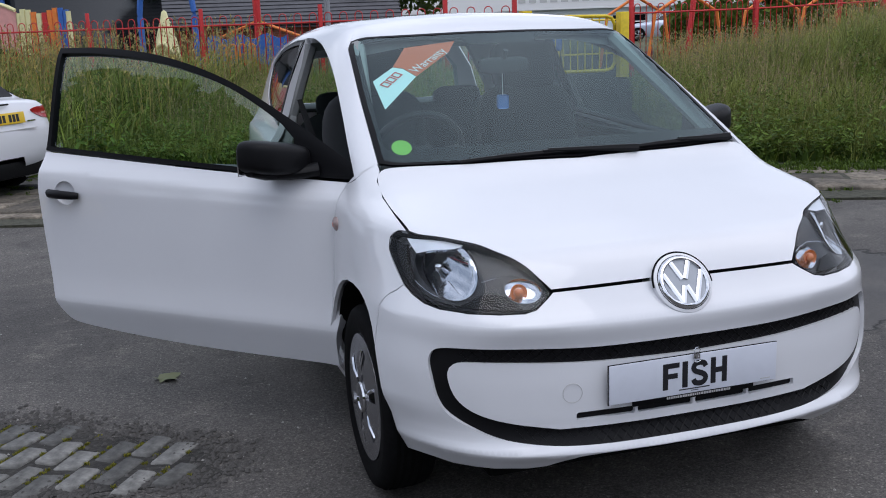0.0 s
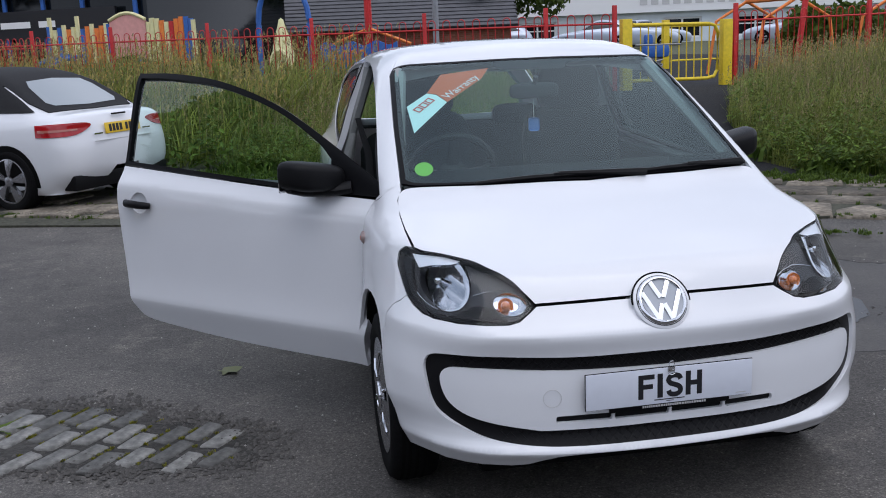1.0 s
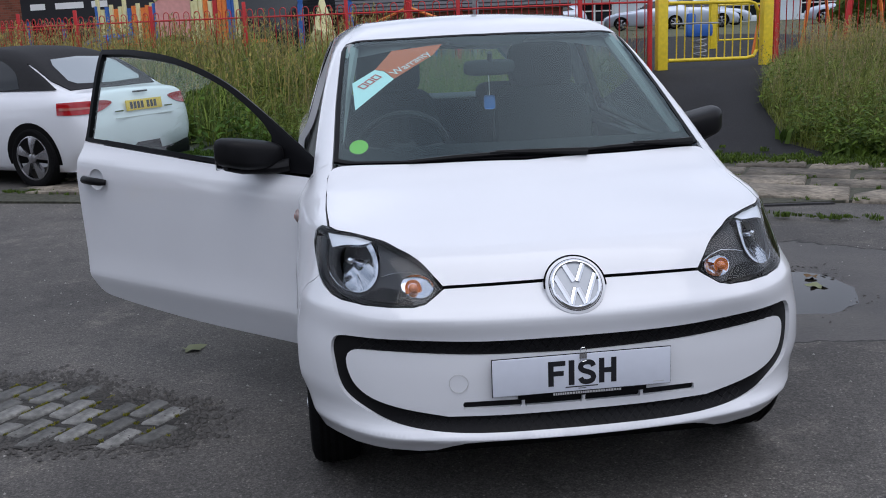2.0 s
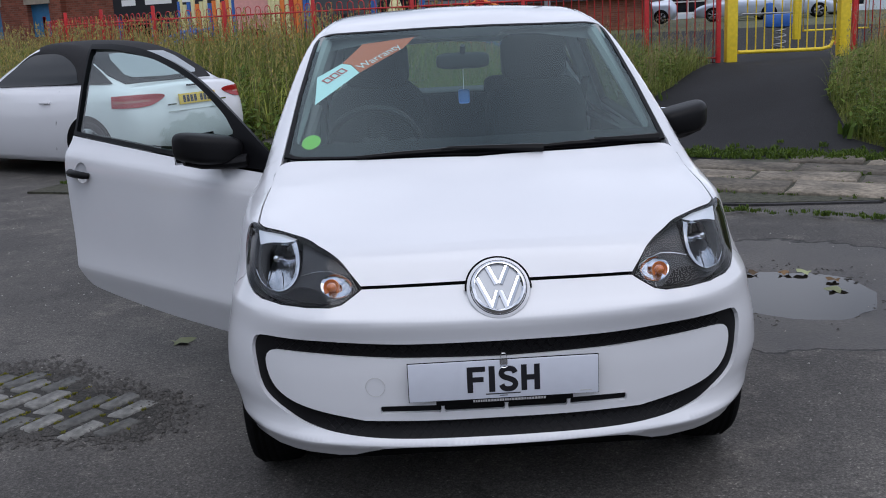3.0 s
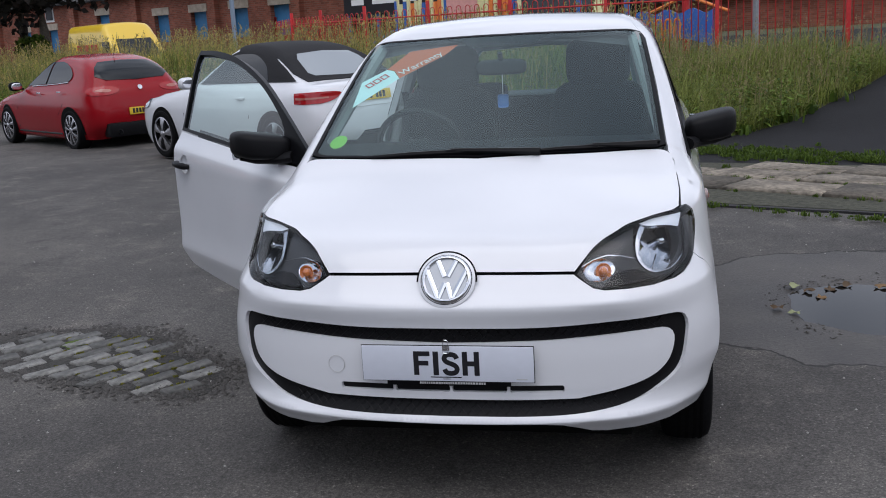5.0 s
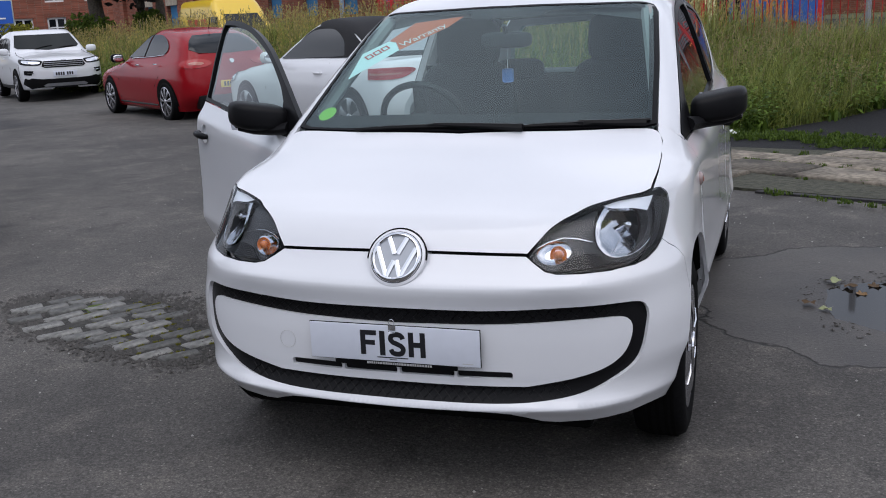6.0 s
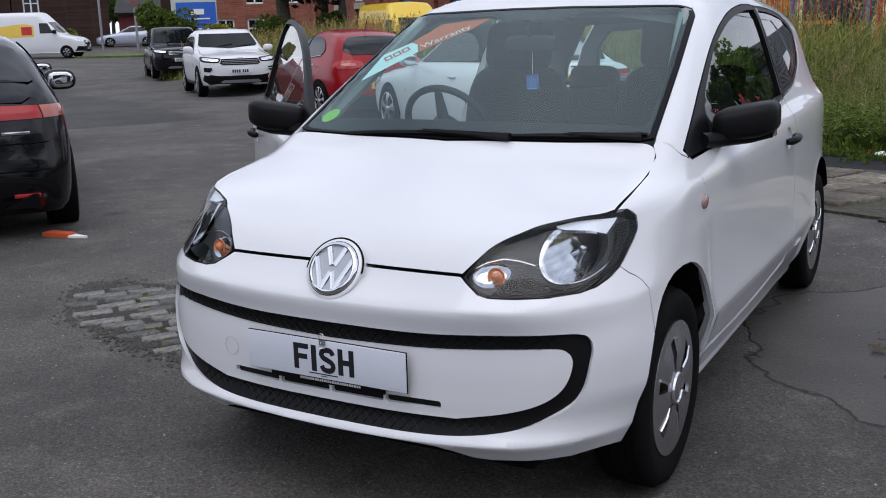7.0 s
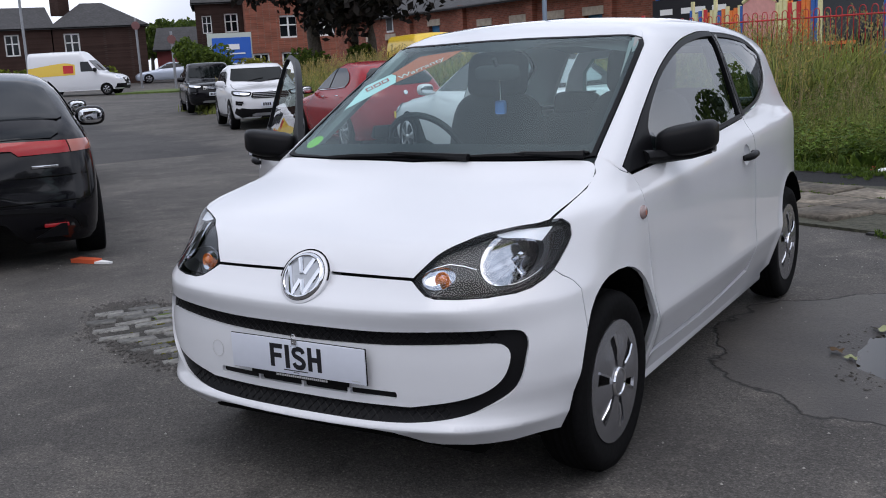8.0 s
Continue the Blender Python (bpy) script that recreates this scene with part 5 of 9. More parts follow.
# stickers inside the windscreen
glass_in = pushed(body, 0.0025)
st = panel("warranty_sticker", glass_in, OVER, [(x, y, 0) for x, y in ((-0.182, 0.837), (-0.386, 0.823), (-0.463, 0.715), (-0.428, 0.700), (-0.395, 0.645), (-0.229, 0.769))], M_ORANGE, hatch, "orange and pale blue diagonal sticker", step=0.05, rim=0, gap=0)
panel("sticker_end", glass_in, OVER, [(x, y, 0) for x, y in ((-0.464, 0.714), (-0.556, 0.650), (-0.557, 0.490), (-0.397, 0.644), (-0.430, 0.698))], M_CYAN, st, step=0.05, rim=0, gap=0)
ring = [(-0.560 + 0.033 * math.cos(a), 0.291 + 0.036 * math.sin(a), 0) for a in np.linspace(0, 2 * math.pi, 28, endpoint=False)]
gs = panel("round_sticker", glass_in, OVER, ring, M_GREEN, hatch, "round green windscreen sticker", step=0.03, rim=0, gap=0)


def on_screen(x, y, turn, lift=-0.0012):
    """A pose on the windscreen, its x axis turned by some degrees from the car's, its z out of the glass."""
    p = Vector(on_top([(x, y)], pushed(body, -lift))[0])
    px, py = Vector(on_top([(x + 0.01, y)], pushed(body, -lift))[0]) - p, Vector(on_top([(x, y + 0.01)], pushed(body, -lift))[0]) - p
    px.normalize()
    n = px.cross(py).normalized()
    py = n.cross(px)
    return Matrix.Translation(p) @ Matrix((px, py, n)).transposed().to_4x4() @ pose(0, 0, 0, 0, 0, turn)


words("Warranty", 0.052, on_screen(-0.322, 0.728, 39), M_WHITE_INK, "lettering", st, 0.0003)
bm = bmesh.new()
mm = on_screen(-0.487, 0.645, 42)
for x0 in (-0.056, -0.019, 0.018):
    for a0, a1, b0, b1 in ((0, 0.031, 0.012, 0.017), (0, 0.031, -0.017, -0.012), (0, 0.006, -0.012, 0.012), (0.025, 0.031, -0.012, 0.012)):
        box(bm, x0 + a0, x0 + a1, b0, b1, 0.0, 0.0005, m=mm)
part("sticker_mark", bm, material("sticker_red", (0.6, 0.06, 0.05), 0.5), st, smooth=False)


# ---- ground: a yard that falls gently away along the road, with a bank up to the playground ----
ROAD = Vector((-0.86, 0.51))       # along the road and the parked cars
ACROSS = Vector((0.51, 0.86))      # from the road towards the playground


def smooth(e0, e1, v):
    t = np.clip((v - e0) / (e1 - e0), 0, 1)
    return t * t * (3 - 2 * t)


def yard(x, y):
    """Height of the ground."""
    x, y = np.asarray(x, float), np.asarray(y, float)
    along = -0.86 * x + 0.51 * y
    across = 0.51 * x + 0.86 * y
    z = -0.011 * np.clip(along - 2.0, 0, 24) * (1 - smooth(26, 60, along)) + 0.75 * smooth(50, 90, along)
    lift = smooth(6.3, 11.3, across) * (1 - smooth(22, 45, along))
    lift = lift * (1 - smooth(12.0, 13.0, across) * smooth(17, 22, along))
    z = z * (1 - lift) + 0.62 * lift
    z = z + 0.70 * smooth(0.3, 5.0, -along) * smooth(6.8, 10.5, across) * (1 - smooth(15, 18, across))      # the bank rises away from the gate
    pud = np.hypot((x - 1.66) / 0.42, (y - 1.62) / 0.50)
    z = z - 0.020 * (1 - smooth(0.6, 1.25, pud))
    pud = np.hypot((x - 1.15) / 0.5, (y - 2.1) / 0.35)
    z = z - 0.004 * (1 - smooth(0.3, 1.2, pud))
    return z


def spaced(a, b, near, far, centre):
    """Stations from a to b, close together near the centre."""
    out, v, s = [centre], centre, near
    while v < b:
        s = min(s * 1.08, far)
        v += s
        out.append(v)
    v, s = centre, near
    while v > a:
        s = min(s * 1.08, far)
        v -= s
        out.insert(0, v)
    return np.array(out)


gx, gy = spaced(-400, 400, 0.09, 40, 1.0), spaced(-300, 500, 0.09, 40, 2.0)
X, Y = np.meshgrid(gx, gy)
Z = yard(X, Y)
near = np.exp(-(X ** 2 + Y ** 2) / 80)
for i in range(X.shape[0]):
    for j in range(X.shape[1]):
        if near[i, j] > 0.05:
            Z[i, j] += 0.006 * near[i, j] * noise.noise((X[i, j] * 2.2, Y[i, j] * 2.2, 0)) + 0.004 * near[i, j] * noise.noise((X[i, j] * 9, Y[i, j] * 9, 3))
ny, nx = X.shape
me = bpy.data.meshes.new("ground")
me.from_pydata(np.stack([X.ravel(), Y.ravel(), Z.ravel()], 1).tolist(), [], [(i * nx + j, i * nx + j + 1, (i + 1) * nx + j + 1, (i + 1) * nx + j) for i in range(ny - 1) for j in range(nx - 1)])
me.shade_smooth()
ground = tagged(new("ground", me), "worn grey asphalt yard with patches and a cracked edge", "ground", kind="structure")


def ground_material():
    """Asphalt with stone chips, worn light blotches, a smoother dark repair patch, and earth on the bank."""
    m = bpy.data.materials.new("worn_asphalt_yard")
    m.use_nodes = True
    n, l = m.node_tree.nodes, m.node_tree.links
    p = n["Principled BSDF"]
    tc = n.new("ShaderNodeTexCoord")

    def tex(scale, detail=5, rough=0.55):
        t = n.new("ShaderNodeTexNoise")
        t.inputs["Scale"].default_value, t.inputs["Detail"].default_value, t.inputs["Roughness"].default_value = scale, detail, rough
        l.new(tc.outputs["Object"], t.inputs["Vector"])
        return t.outputs["Fac"]

    def rng(src, a, b, c, d):
        t = n.new("ShaderNodeMapRange")
        for k, v in zip(("From Min", "From Max", "To Min", "To Max"), (a, b, c, d)):
            t.inputs[k].default_value = v
        l.new(src, t.inputs["Value"])
        return t.outputs["Result"]

    def mix(f, a, b, kind="MIX"):
        t = n.new("ShaderNodeMix")
        t.data_type, t.blend_type = "RGBA", kind
        for k, v in (("Factor", f), ("A", a), ("B", b)):
            if isinstance(v, (tuple, float, int)):
                t.inputs[k].default_value = v if not isinstance(v, tuple) else (*v, 1)
            else:
                l.new(v, t.inputs[k])
        return t.outputs["Result"]

    chips = n.new("ShaderNodeTexVoronoi")
    chips.inputs["Scale"].default_value = 150
    l.new(tc.outputs["Object"], chips.inputs["Vector"])
    chip = rng(chips.outputs["Distance"], 0.1, 0.6, 1.28, 0.70)
    cell = n.new("ShaderNodeSeparateColor")
    l.new(chips.outputs["Color"], cell.inputs["Color"])
    speck = rng(cell.outputs["Red"], 0.0, 1.0, 0.58, 1.46)
    bright = rng(cell.outputs["Green"], 0.955, 0.975, 1.0, 2.0)
    blotch, mid, fine = tex(0.55, 6), tex(3.5, 6, 0.65), tex(60, 4, 0.7)
    col = mix(rng(blotch, 0.38, 0.62, 0, 1), (0.046, 0.044, 0.043), (0.088, 0.084, 0.080))
    col = mix(rng(mid, 0.54, 0.70, 0, 0.75), col, (0.130, 0.121, 0.112))
    col = mix(rng(mid, 0.27, 0.45, 0.8, 0), col, (0.026, 0.025, 0.024))
    col = mix(0.85, col, chip, "MULTIPLY")
    col = mix(0.9, col, speck, "MULTIPLY")
    col = mix(0.8, col, bright, "MULTIPLY")
    col = mix(1.0, col, rng(fine, 0.3, 0.7, 0.65, 1.35), "MULTIPLY")
    # repair patch round the puddle
    mp = n.new("ShaderNodeMapping")
    mp.inputs["Location"].default_value = (-1.72, -1.75, 0)
    l.new(tc.outputs["Object"], mp.inputs["Vector"])
    sc = n.new("ShaderNodeMapping")
    sc.inputs["Scale"].default_value = (1 / 1.12, 1 / 1.02, 0)
    l.new(mp.outputs["Vector"], sc.inputs["Vector"])
    ln = n.new("ShaderNodeVectorMath")
    ln.operation = "LENGTH"
    l.new(sc.outputs["Vector"], ln.inputs[0])
    ad = n.new("ShaderNodeMath")
    ad.operation = "ADD"
    l.new(ln.outputs["Value"], ad.inputs[0])
    l.new(rng(tex(2.2, 4), 0.3, 0.7, -0.10, 0.10), ad.inputs[1])
    patch = rng(ad.outputs["Value"], 0.985, 1.0, 1, 0)
    damp = mix(rng(tex(2.0, 5), 0.35, 0.65, 0, 1), (0.036, 0.034, 0.034), (0.060, 0.056, 0.053))
    damp = mix(1.0, damp, rng(fine, 0.3, 0.7, 0.65, 1.35), "MULTIPLY")
    col = mix(patch, col, damp)
    crack = rng(ad.outputs["Value"], 0.985, 0.998, 0, 1)
    crack2 = rng(ad.outputs["Value"], 1.002, 1.020, 1, 0)
    ck = n.new("ShaderNodeMath")
    ck.operation = "MULTIPLY"
    l.new(crack, ck.inputs[0])
    l.new(crack2, ck.inputs[1])
    col = mix(ck.outputs["Value"], col, (0.012, 0.012, 0.012))
    # the darker road beyond the mouth of the yard, with a seam where they meet
    def axis(v, wob, scale):
        d = n.new("ShaderNodeVectorMath")
        d.operation = "DOT_PRODUCT"
        d.inputs[1].default_value = v
        l.new(tc.outputs["Object"], d.inputs[0])
        s = n.new("ShaderNodeMath")
        s.operation = "ADD"
        l.new(d.outputs["Value"], s.inputs[0])
        l.new(rng(tex(scale, 4), 0.3, 0.7, -wob, wob), s.inputs[1])
        return s.outputs["Value"]

    def times(a, b):
        s = n.new("ShaderNodeMath")
        s.operation = "MULTIPLY"
        l.new(a, s.inputs[0])
        l.new(b, s.inputs[1])
        return s.outputs["Value"]

    along, across = axis((-0.86, 0.51, 0), 0.12, 0.7), axis((0.51, 0.86, 0), 0.5, 0.4)
    road = times(rng(along, 14.05, 14.2, 0, 1), rng(across, 3.4, 4.0, 1, 0))
    col = mix(times(road, rng(along, 30, 60, 1, 0.4)), col, mix(1.0, col, (0.55, 0.56, 0.60), "MULTIPLY"))
    seam = times(times(rng(along, 13.8, 13.95, 0, 1), rng(along, 14.05, 14.12, 1, 0)), rng(across, 3.0, 3.6, 1, 0))
    col = mix(seam, col, mix(1.0, col, (1.35, 1.3, 1.25), "MULTIPLY"))
    # earth under the grass
    sx = n.new("ShaderNodeVectorMath")
    sx.operation = "DOT_PRODUCT"
    sx.inputs[1].default_value = (0.51, 0.86, 0)
    l.new(tc.outputs["Object"], sx.inputs[0])
    earth = times(rng(sx.outputs["Value"], 7.15, 7.4, 0, 1), rng(along, 27, 29, 1, 0))
    col = mix(earth, col, mix(rng(mid, 0.35, 0.65, 0, 1), (0.035, 0.04, 0.015), (0.07, 0.075, 0.03)))
    col = mix(1.0, col, (1.13, 1.09, 1.04), "MULTIPLY")
    l.new(col, p.inputs["Base Color"])
    l.new(mix(patch, (0.8, 0.8, 0.8), (0.60, 0.60, 0.60)), p.inputs["Roughness"])
    b = n.new("ShaderNodeBump")
    b.inputs["Distance"].default_value = 0.006
    hsum = n.new("ShaderNodeMath")
    hsum.operation = "SUBTRACT"
    l.new(fine, hsum.inputs[0])
    l.new(ck.outputs["Value"], hsum.inputs[1])
    l.new(hsum.outputs["Value"], b.inputs["Height"])
    l.new(rng(patch, 0, 1, 1, 0.65), b.inputs["Strength"])
    l.new(b.outputs["Normal"], p.inputs["Normal"])
    return m


M_YARD = ground_material()
me.materials.append(M_YARD)

# puddle: a flat sheet of water in the hollow
bm = bmesh.new()
ring = []
for k in range(60):
    a = 2 * math.pi * k / 60
    q = 1 + 0.16 * noise.noise((math.cos(a) * 1.6, math.sin(a) * 1.6, 7)) + 0.06 * noise.noise((math.cos(a) * 5, math.sin(a) * 5, 2))
    ring.append(bm.verts.new((1.66 + 0.40 * q * math.cos(a), 1.62 + 0.47 * q * math.sin(a), float(yard(3.0, 1.6)) - 0.009)))
bm.faces.new(ring)
tagged(finish("puddle", bm, M_WATER, smooth=False), "shallow rain puddle with floating leaves", "puddle", kind="structure")


def on_ground(x, y):
    return float(yard(x, y))


# ---- the other vehicles ----
def make_skin(side, taper, nose, tail, bonnet, screen, roof, rear_screen=None, kf=0.25, kt=0.12, kr=0.22, cx=0.10):
    """An outer surface for another car from its curves: half width by height, taper along it, nose and tail by height, bonnet and roof along it."""
    S, T, N, R, B, F = (curve(*c) for c in (side, taper, nose, tail, bonnet, roof))

    def skin(x, y, z):
        x = np.abs(x)
        s = x - S(z) * T(y)
        f = N(z) + 0.08 * x ** 2 + 0.22 * x ** 4 - y
        r = y - R(z) + 0.06 * x ** 2 + 0.16 * x ** 4
        cab = smin(screen[0] + screen[1] * y - 0.08 * x ** 2, F(y) - cx * x ** 2, 0.08)
        if rear_screen:
            cab = smin(cab, rear_screen[0] - rear_screen[1] * y - 0.06 * x ** 2, 0.08)
        top = smax(B(y) - 0.06 * x ** 2, cab, 0.03)
        return smax(smax(smax(s, f, kf), r, kr), z - top, kt)
    return skin


def shell(name, skin, y0, y1, z0, mat, parent, axis=0.62, n=70, label=""):
    """The whole painted body in one piece."""
    s = np.linspace(0, 1, n)
    ys = y0 + (y1 - y0) * (0.5 - 0.5 * np.cos(math.pi * s)) * 0.35 + (y1 - y0) * s * 0.65
    ps = np.radians(np.linspace(-52, 232, 64))
    U, V = np.meshgrid(ys, ps)
    o = np.stack([0 * U.ravel(), U.ravel(), 0 * U.ravel() + axis], 1)
    d = np.stack([np.cos(V.ravel()), 0 * U.ravel(), np.sin(V.ravel())], 1)
    p = shoot(skin, o, d)
    p[:, 2] = np.maximum(p[:, 2], z0)
    me = bpy.data.meshes.new(name)
    faces = [(i * n + j, i * n + j + 1, (i + 1) * n + j + 1, (i + 1) * n + j) for i in range(63) for j in range(n - 1)]
    faces += [tuple(i * n for i in range(64)), tuple(i * n + n - 1 for i in range(63, -1, -1))]
    me.from_pydata(p.tolist(), [], faces)
    me.shade_smooth()
    me.materials.append(mat)
    ob = new(name, me)
    ob.parent = parent
    if label:
        tagged(ob, label)
    return ob


def on_car(root, m):
    root.matrix_world = m
    return root


def facing(x, y, heading, dz=0.0):
    """A pose on the ground for a car whose nose points along heading (x, y)."""
    a = math.degrees(math.atan2(heading[0], -heading[1]))
    return Matrix.Translation((x, y, on_ground(x, y) + dz)) @ pose(0, 0, 0, 0, 0, a)


def side_panels(root, skin, pts, mat, name, corners=(), lift=0.012, sides=(1, -1), step=0.06):
    for sd in sides:
        panel(name, skin, Beside(sd), on_side(loop(pts, corners, 0.05), sd, skin), mat, root, step=step, lift=lift, gap=0, rim=0.003, rim_mat=mat)


def arches(root, skin, wys, r, sides=(1, -1)):
    for sd in sides:
        for wy in wys:
            pts = [(wy + (r + 0.045) * math.cos(a), r + (r + 0.045) * math.sin(a)) for a in np.linspace(math.pi * 1.06, -math.pi * 0.06, 18)]
            # no hollow is cut: a near-black sheet stands for the arch's shade
            panel("wheel_opening", skin, Beside(sd), on_side(pts, sd, skin), M_GAP, root, step=0.08, lift=0.003, gap=0, rim=0)


def rear_panel(name, root, skin, pts, sd, mat, corners=(), lift=0.008, y=2.4, label=""):
    """A lamp or trim piece wrapped round a car's tail; pts are (angle, height)."""
    uv = loop([(sd * a, z) for a, z in pts], corners, 0.03)
    way = Rear(y)
    return panel(name, skin, way, shoot(skin, *way.rays(uv)), mat, root, label, step=0.03, lift=lift, gap=0, rim=0.012, rim_mat=mat)


def plate_part(root, m, mat):
    """A rear or front plate with dark bars for its characters."""
    bm = bmesh.new()
    box(bm, -0.26, 0.26, -0.055, 0.055, 0, 0.012, bevel=0.003, m=m)
    p = part("plate", bm, mat, root)
    x = -0.21
    for i in range(7):
        x += 0.035 if i == 4 else 0
        bm = bmesh.new()
        box(bm, x, x + 0.038, -0.036, 0.036, 0.012, 0.0135, m=m)
        part("plate_bar", bm, M_INK, p, smooth=False)
        x += 0.052
    return p


def rear_pose(x, y, z, tilt=0):
    """Facing backwards (towards +y) in a car's own axes."""
    return Matrix.Translation((x, y, z)) @ pose(0, 0, 0, 90 - tilt, 0, 180)


def fore_pose(x, y, z, tilt=0):
    return Matrix.Translation((x, y, z)) @ pose(0, 0, 0, 90 - tilt, 0, 0)


def mirrors(root, x, y, z, mat, s=1.0):
    for sd in (1, -1):
        bm = bmesh.new()
        bmesh.ops.create_uvsphere(bm, u_segments=14, v_segments=8, radius=1)
        for v in bm.verts:
            v.co = Vector([math.copysign(abs(k) ** 0.7, k) * h * s for k, h in zip(v.co, (0.11, 0.06, 0.075))]) + Vector((sd * (x + 0.11), y, z))
        tube(bm, [(sd * (x - 0.03), y - 0.02, z - 0.05), (sd * (x + 0.06), y, z - 0.04)], 0.02, 6)
        mh = part("wing_mirror", bm, mat, root)
        bm = bmesh.new()
        bmesh.ops.create_uvsphere(bm, u_segments=14, v_segments=8, radius=1)
        for v in bm.verts:
            v.co = Vector([math.copysign(abs(k) ** 0.7, k) * h * s for k, h in zip(v.co, (0.088, 0.006, 0.056))]) + Vector((sd * (x + 0.11), y + 0.056 * s, z))
        part("mirror_glass", bm, M_CHROME, mh)


# white convertible with a black soft top
conv = base("convertible_car", "white convertible with a closed black fabric roof", "car", group="parked cars")
sk = make_skin(((0.15, 0.3, 0.45, 0.6, 0.75, 0.88, 0.95, 1.1, 1.25, 1.4), (0.82, 0.86, 0.88, 0.882, 0.87, 0.84, 0.78, 0.70, 0.61, 0.50)),
               ((-0.9, -0.5, 0, 1.2, 2.2, 2.9, 3.4), (0.86, 0.93, 0.97, 1.0, 1.0, 0.965, 0.9)),
               ((0.15, 0.3, 0.5, 0.65, 0.8), (-0.80, -0.87, -0.88, -0.84, -0.70)),
               ((0.2, 0.35, 0.5, 0.65, 0.8, 0.95, 1.0, 1.3), (3.18, 3.32, 3.35, 3.34, 3.30, 3.26, 3.2, 3.0)),
               ((-0.9, -0.6, -0.2, 0.3, 0.7, 1.2, 2.0, 2.7, 3.3), (0.66, 0.76, 0.84, 0.91, 0.95, 0.97, 0.985, 0.985, 0.955)),
               (0.54, 0.60), ((0.8, 1.2, 1.6, 2.0, 2.4), (1.28, 1.39, 1.42, 1.40, 1.33)), rear_screen=(2.75, 0.60), kt=0.09, kr=0.16)
shell("body", sk, -0.87, 3.34, 0.17, M_WHITE_FAR, conv)
arches(conv, sk, (0.0, 2.58), 0.315)
for wy in (0.0, 2.58):
    for sd in (1, -1):
        wheel(conv, sd * 0.775, wy, sd, 0.315, 0.22, 0.225, 5, M_SILVER, True)
M_SOFT = material("black_roof_fabric", (0.012, 0.012, 0.014), 0.95, grain=0.3, scale=60)
panel("soft_top", sk, Over(), on_top(mirrored([(0.0, 1.27), (0.45, 1.32), (0.56, 1.55), (0.58, 2.0), (0.60, 2.4), (0.66, 2.75), (0.60, 2.93), (0.0, 2.99)]), sk), M_SOFT, conv, step=0.06, lift=0.012, gap=0, rim=0.01, rim_mat=M_SOFT)
side_panels(conv, sk, [(1.05, 0.965), (1.28, 1.20), (1.50, 1.325), (1.9, 1.365), (2.15, 1.33), (2.55, 1.16), (2.86, 0.985)], M_SOFT, "soft_top_side", (0, 6), lift=0.010)
side_panels(conv, sk, [(0.93, 0.955), (1.20, 1.13), (1.42, 1.262), (1.60, 1.295), (1.95, 1.285), (2.25, 1.165), (2.38, 1.00), (2.2, 0.985)], M_PANE, "side_window", (0, 6), lift=0.014)
# the pale base colour stands for sky reflected in this rear window
panel("rear_window", sk, Over(), on_top(mirrored([(0.0, 2.43), (0.38, 2.45), (0.45, 2.55), (0.50, 2.80), (0.44, 2.86), (0.0, 2.90)]), sk), material("painted_sky_glass", (0.25, 0.28, 0.3), 0.05, spec=1.0), conv, step=0.06, lift=0.017, gap=0, rim=0)
panel("windscreen", sk, Over(), on_top(mirrored([(0.0, 0.73), (0.55, 0.86), (0.62, 0.95), (0.47, 1.30), (0.0, 1.24)]), sk), M_PANE, conv, step=0.06, lift=0.012, gap=0, rim=0)
for sd in (1, -1):
    tl = rear_panel("tail_lamp", conv, sk, [(0.98, 0.745), (0.98, 0.862), (0.75, 0.872), (0.56, 0.872), (0.47, 0.862), (0.44, 0.842), (0.50, 0.800), (0.62, 0.757), (0.78, 0.746)], sd, M_TAIL_RED, (0, 1))
    rear_panel("lamp_stripe", tl, sk, [(0.95, 0.790), (0.95, 0.815), (0.60, 0.818), (0.60, 0.800)], sd, M_PINK_LENS, (0, 1, 2, 3), 0.012)
    panel("headlamp", sk, Front(0.3), loop([(sd * 0.45, -0.75, 0.68), (sd * 0.62, -0.6, 0.74), (sd * 0.80, -0.35, 0.76), (sd * 0.82, -0.40, 0.66), (sd * 0.5, -0.75, 0.60)], ()), M_CHROME, conv, step=0.06, lift=0.012, gap=0, rim=0)
    bm = boxes((sd * 0.878 - 0.012, sd * 0.878 + 0.012, 1.85, 2.02, 0.79, 0.815), bevel=0.008)
    part("door_handle", bm, M_WHITE_FAR, conv)
bm = bmesh.new()
tube(bm, [(x, 3.285 - 0.05 * x * x * 4, 0.925) for x in np.linspace(-0.10, 0.10, 5)], 0.010, 6)
part("brake_light_strip", bm, M_TRIM, conv)
plate_part(conv, rear_pose(0, 3.318, 0.79, 6), M_PLATE_YELLOW)
bm = boxes((-0.42, 0.42, 3.325, 3.338, 0.672, 0.678))
part("boot_seam", bm, M_INK_GREY, conv)
bm = boxes((-0.70, 0.70, 3.05, 3.28, 0.20, 0.36), bevel=0.03)
part("rear_skirt", bm, M_PLASTIC, conv)
for sd in (1, -1):
    bm = boxes((sd * 0.36 - 0.06, sd * 0.36 + 0.06, 3.318, 3.325, 0.74, 0.755))
    part("model_mark", bm, M_CHROME, conv)
mirrors(conv, 0.86, 0.92, 0.985, M_WHITE_FAR)
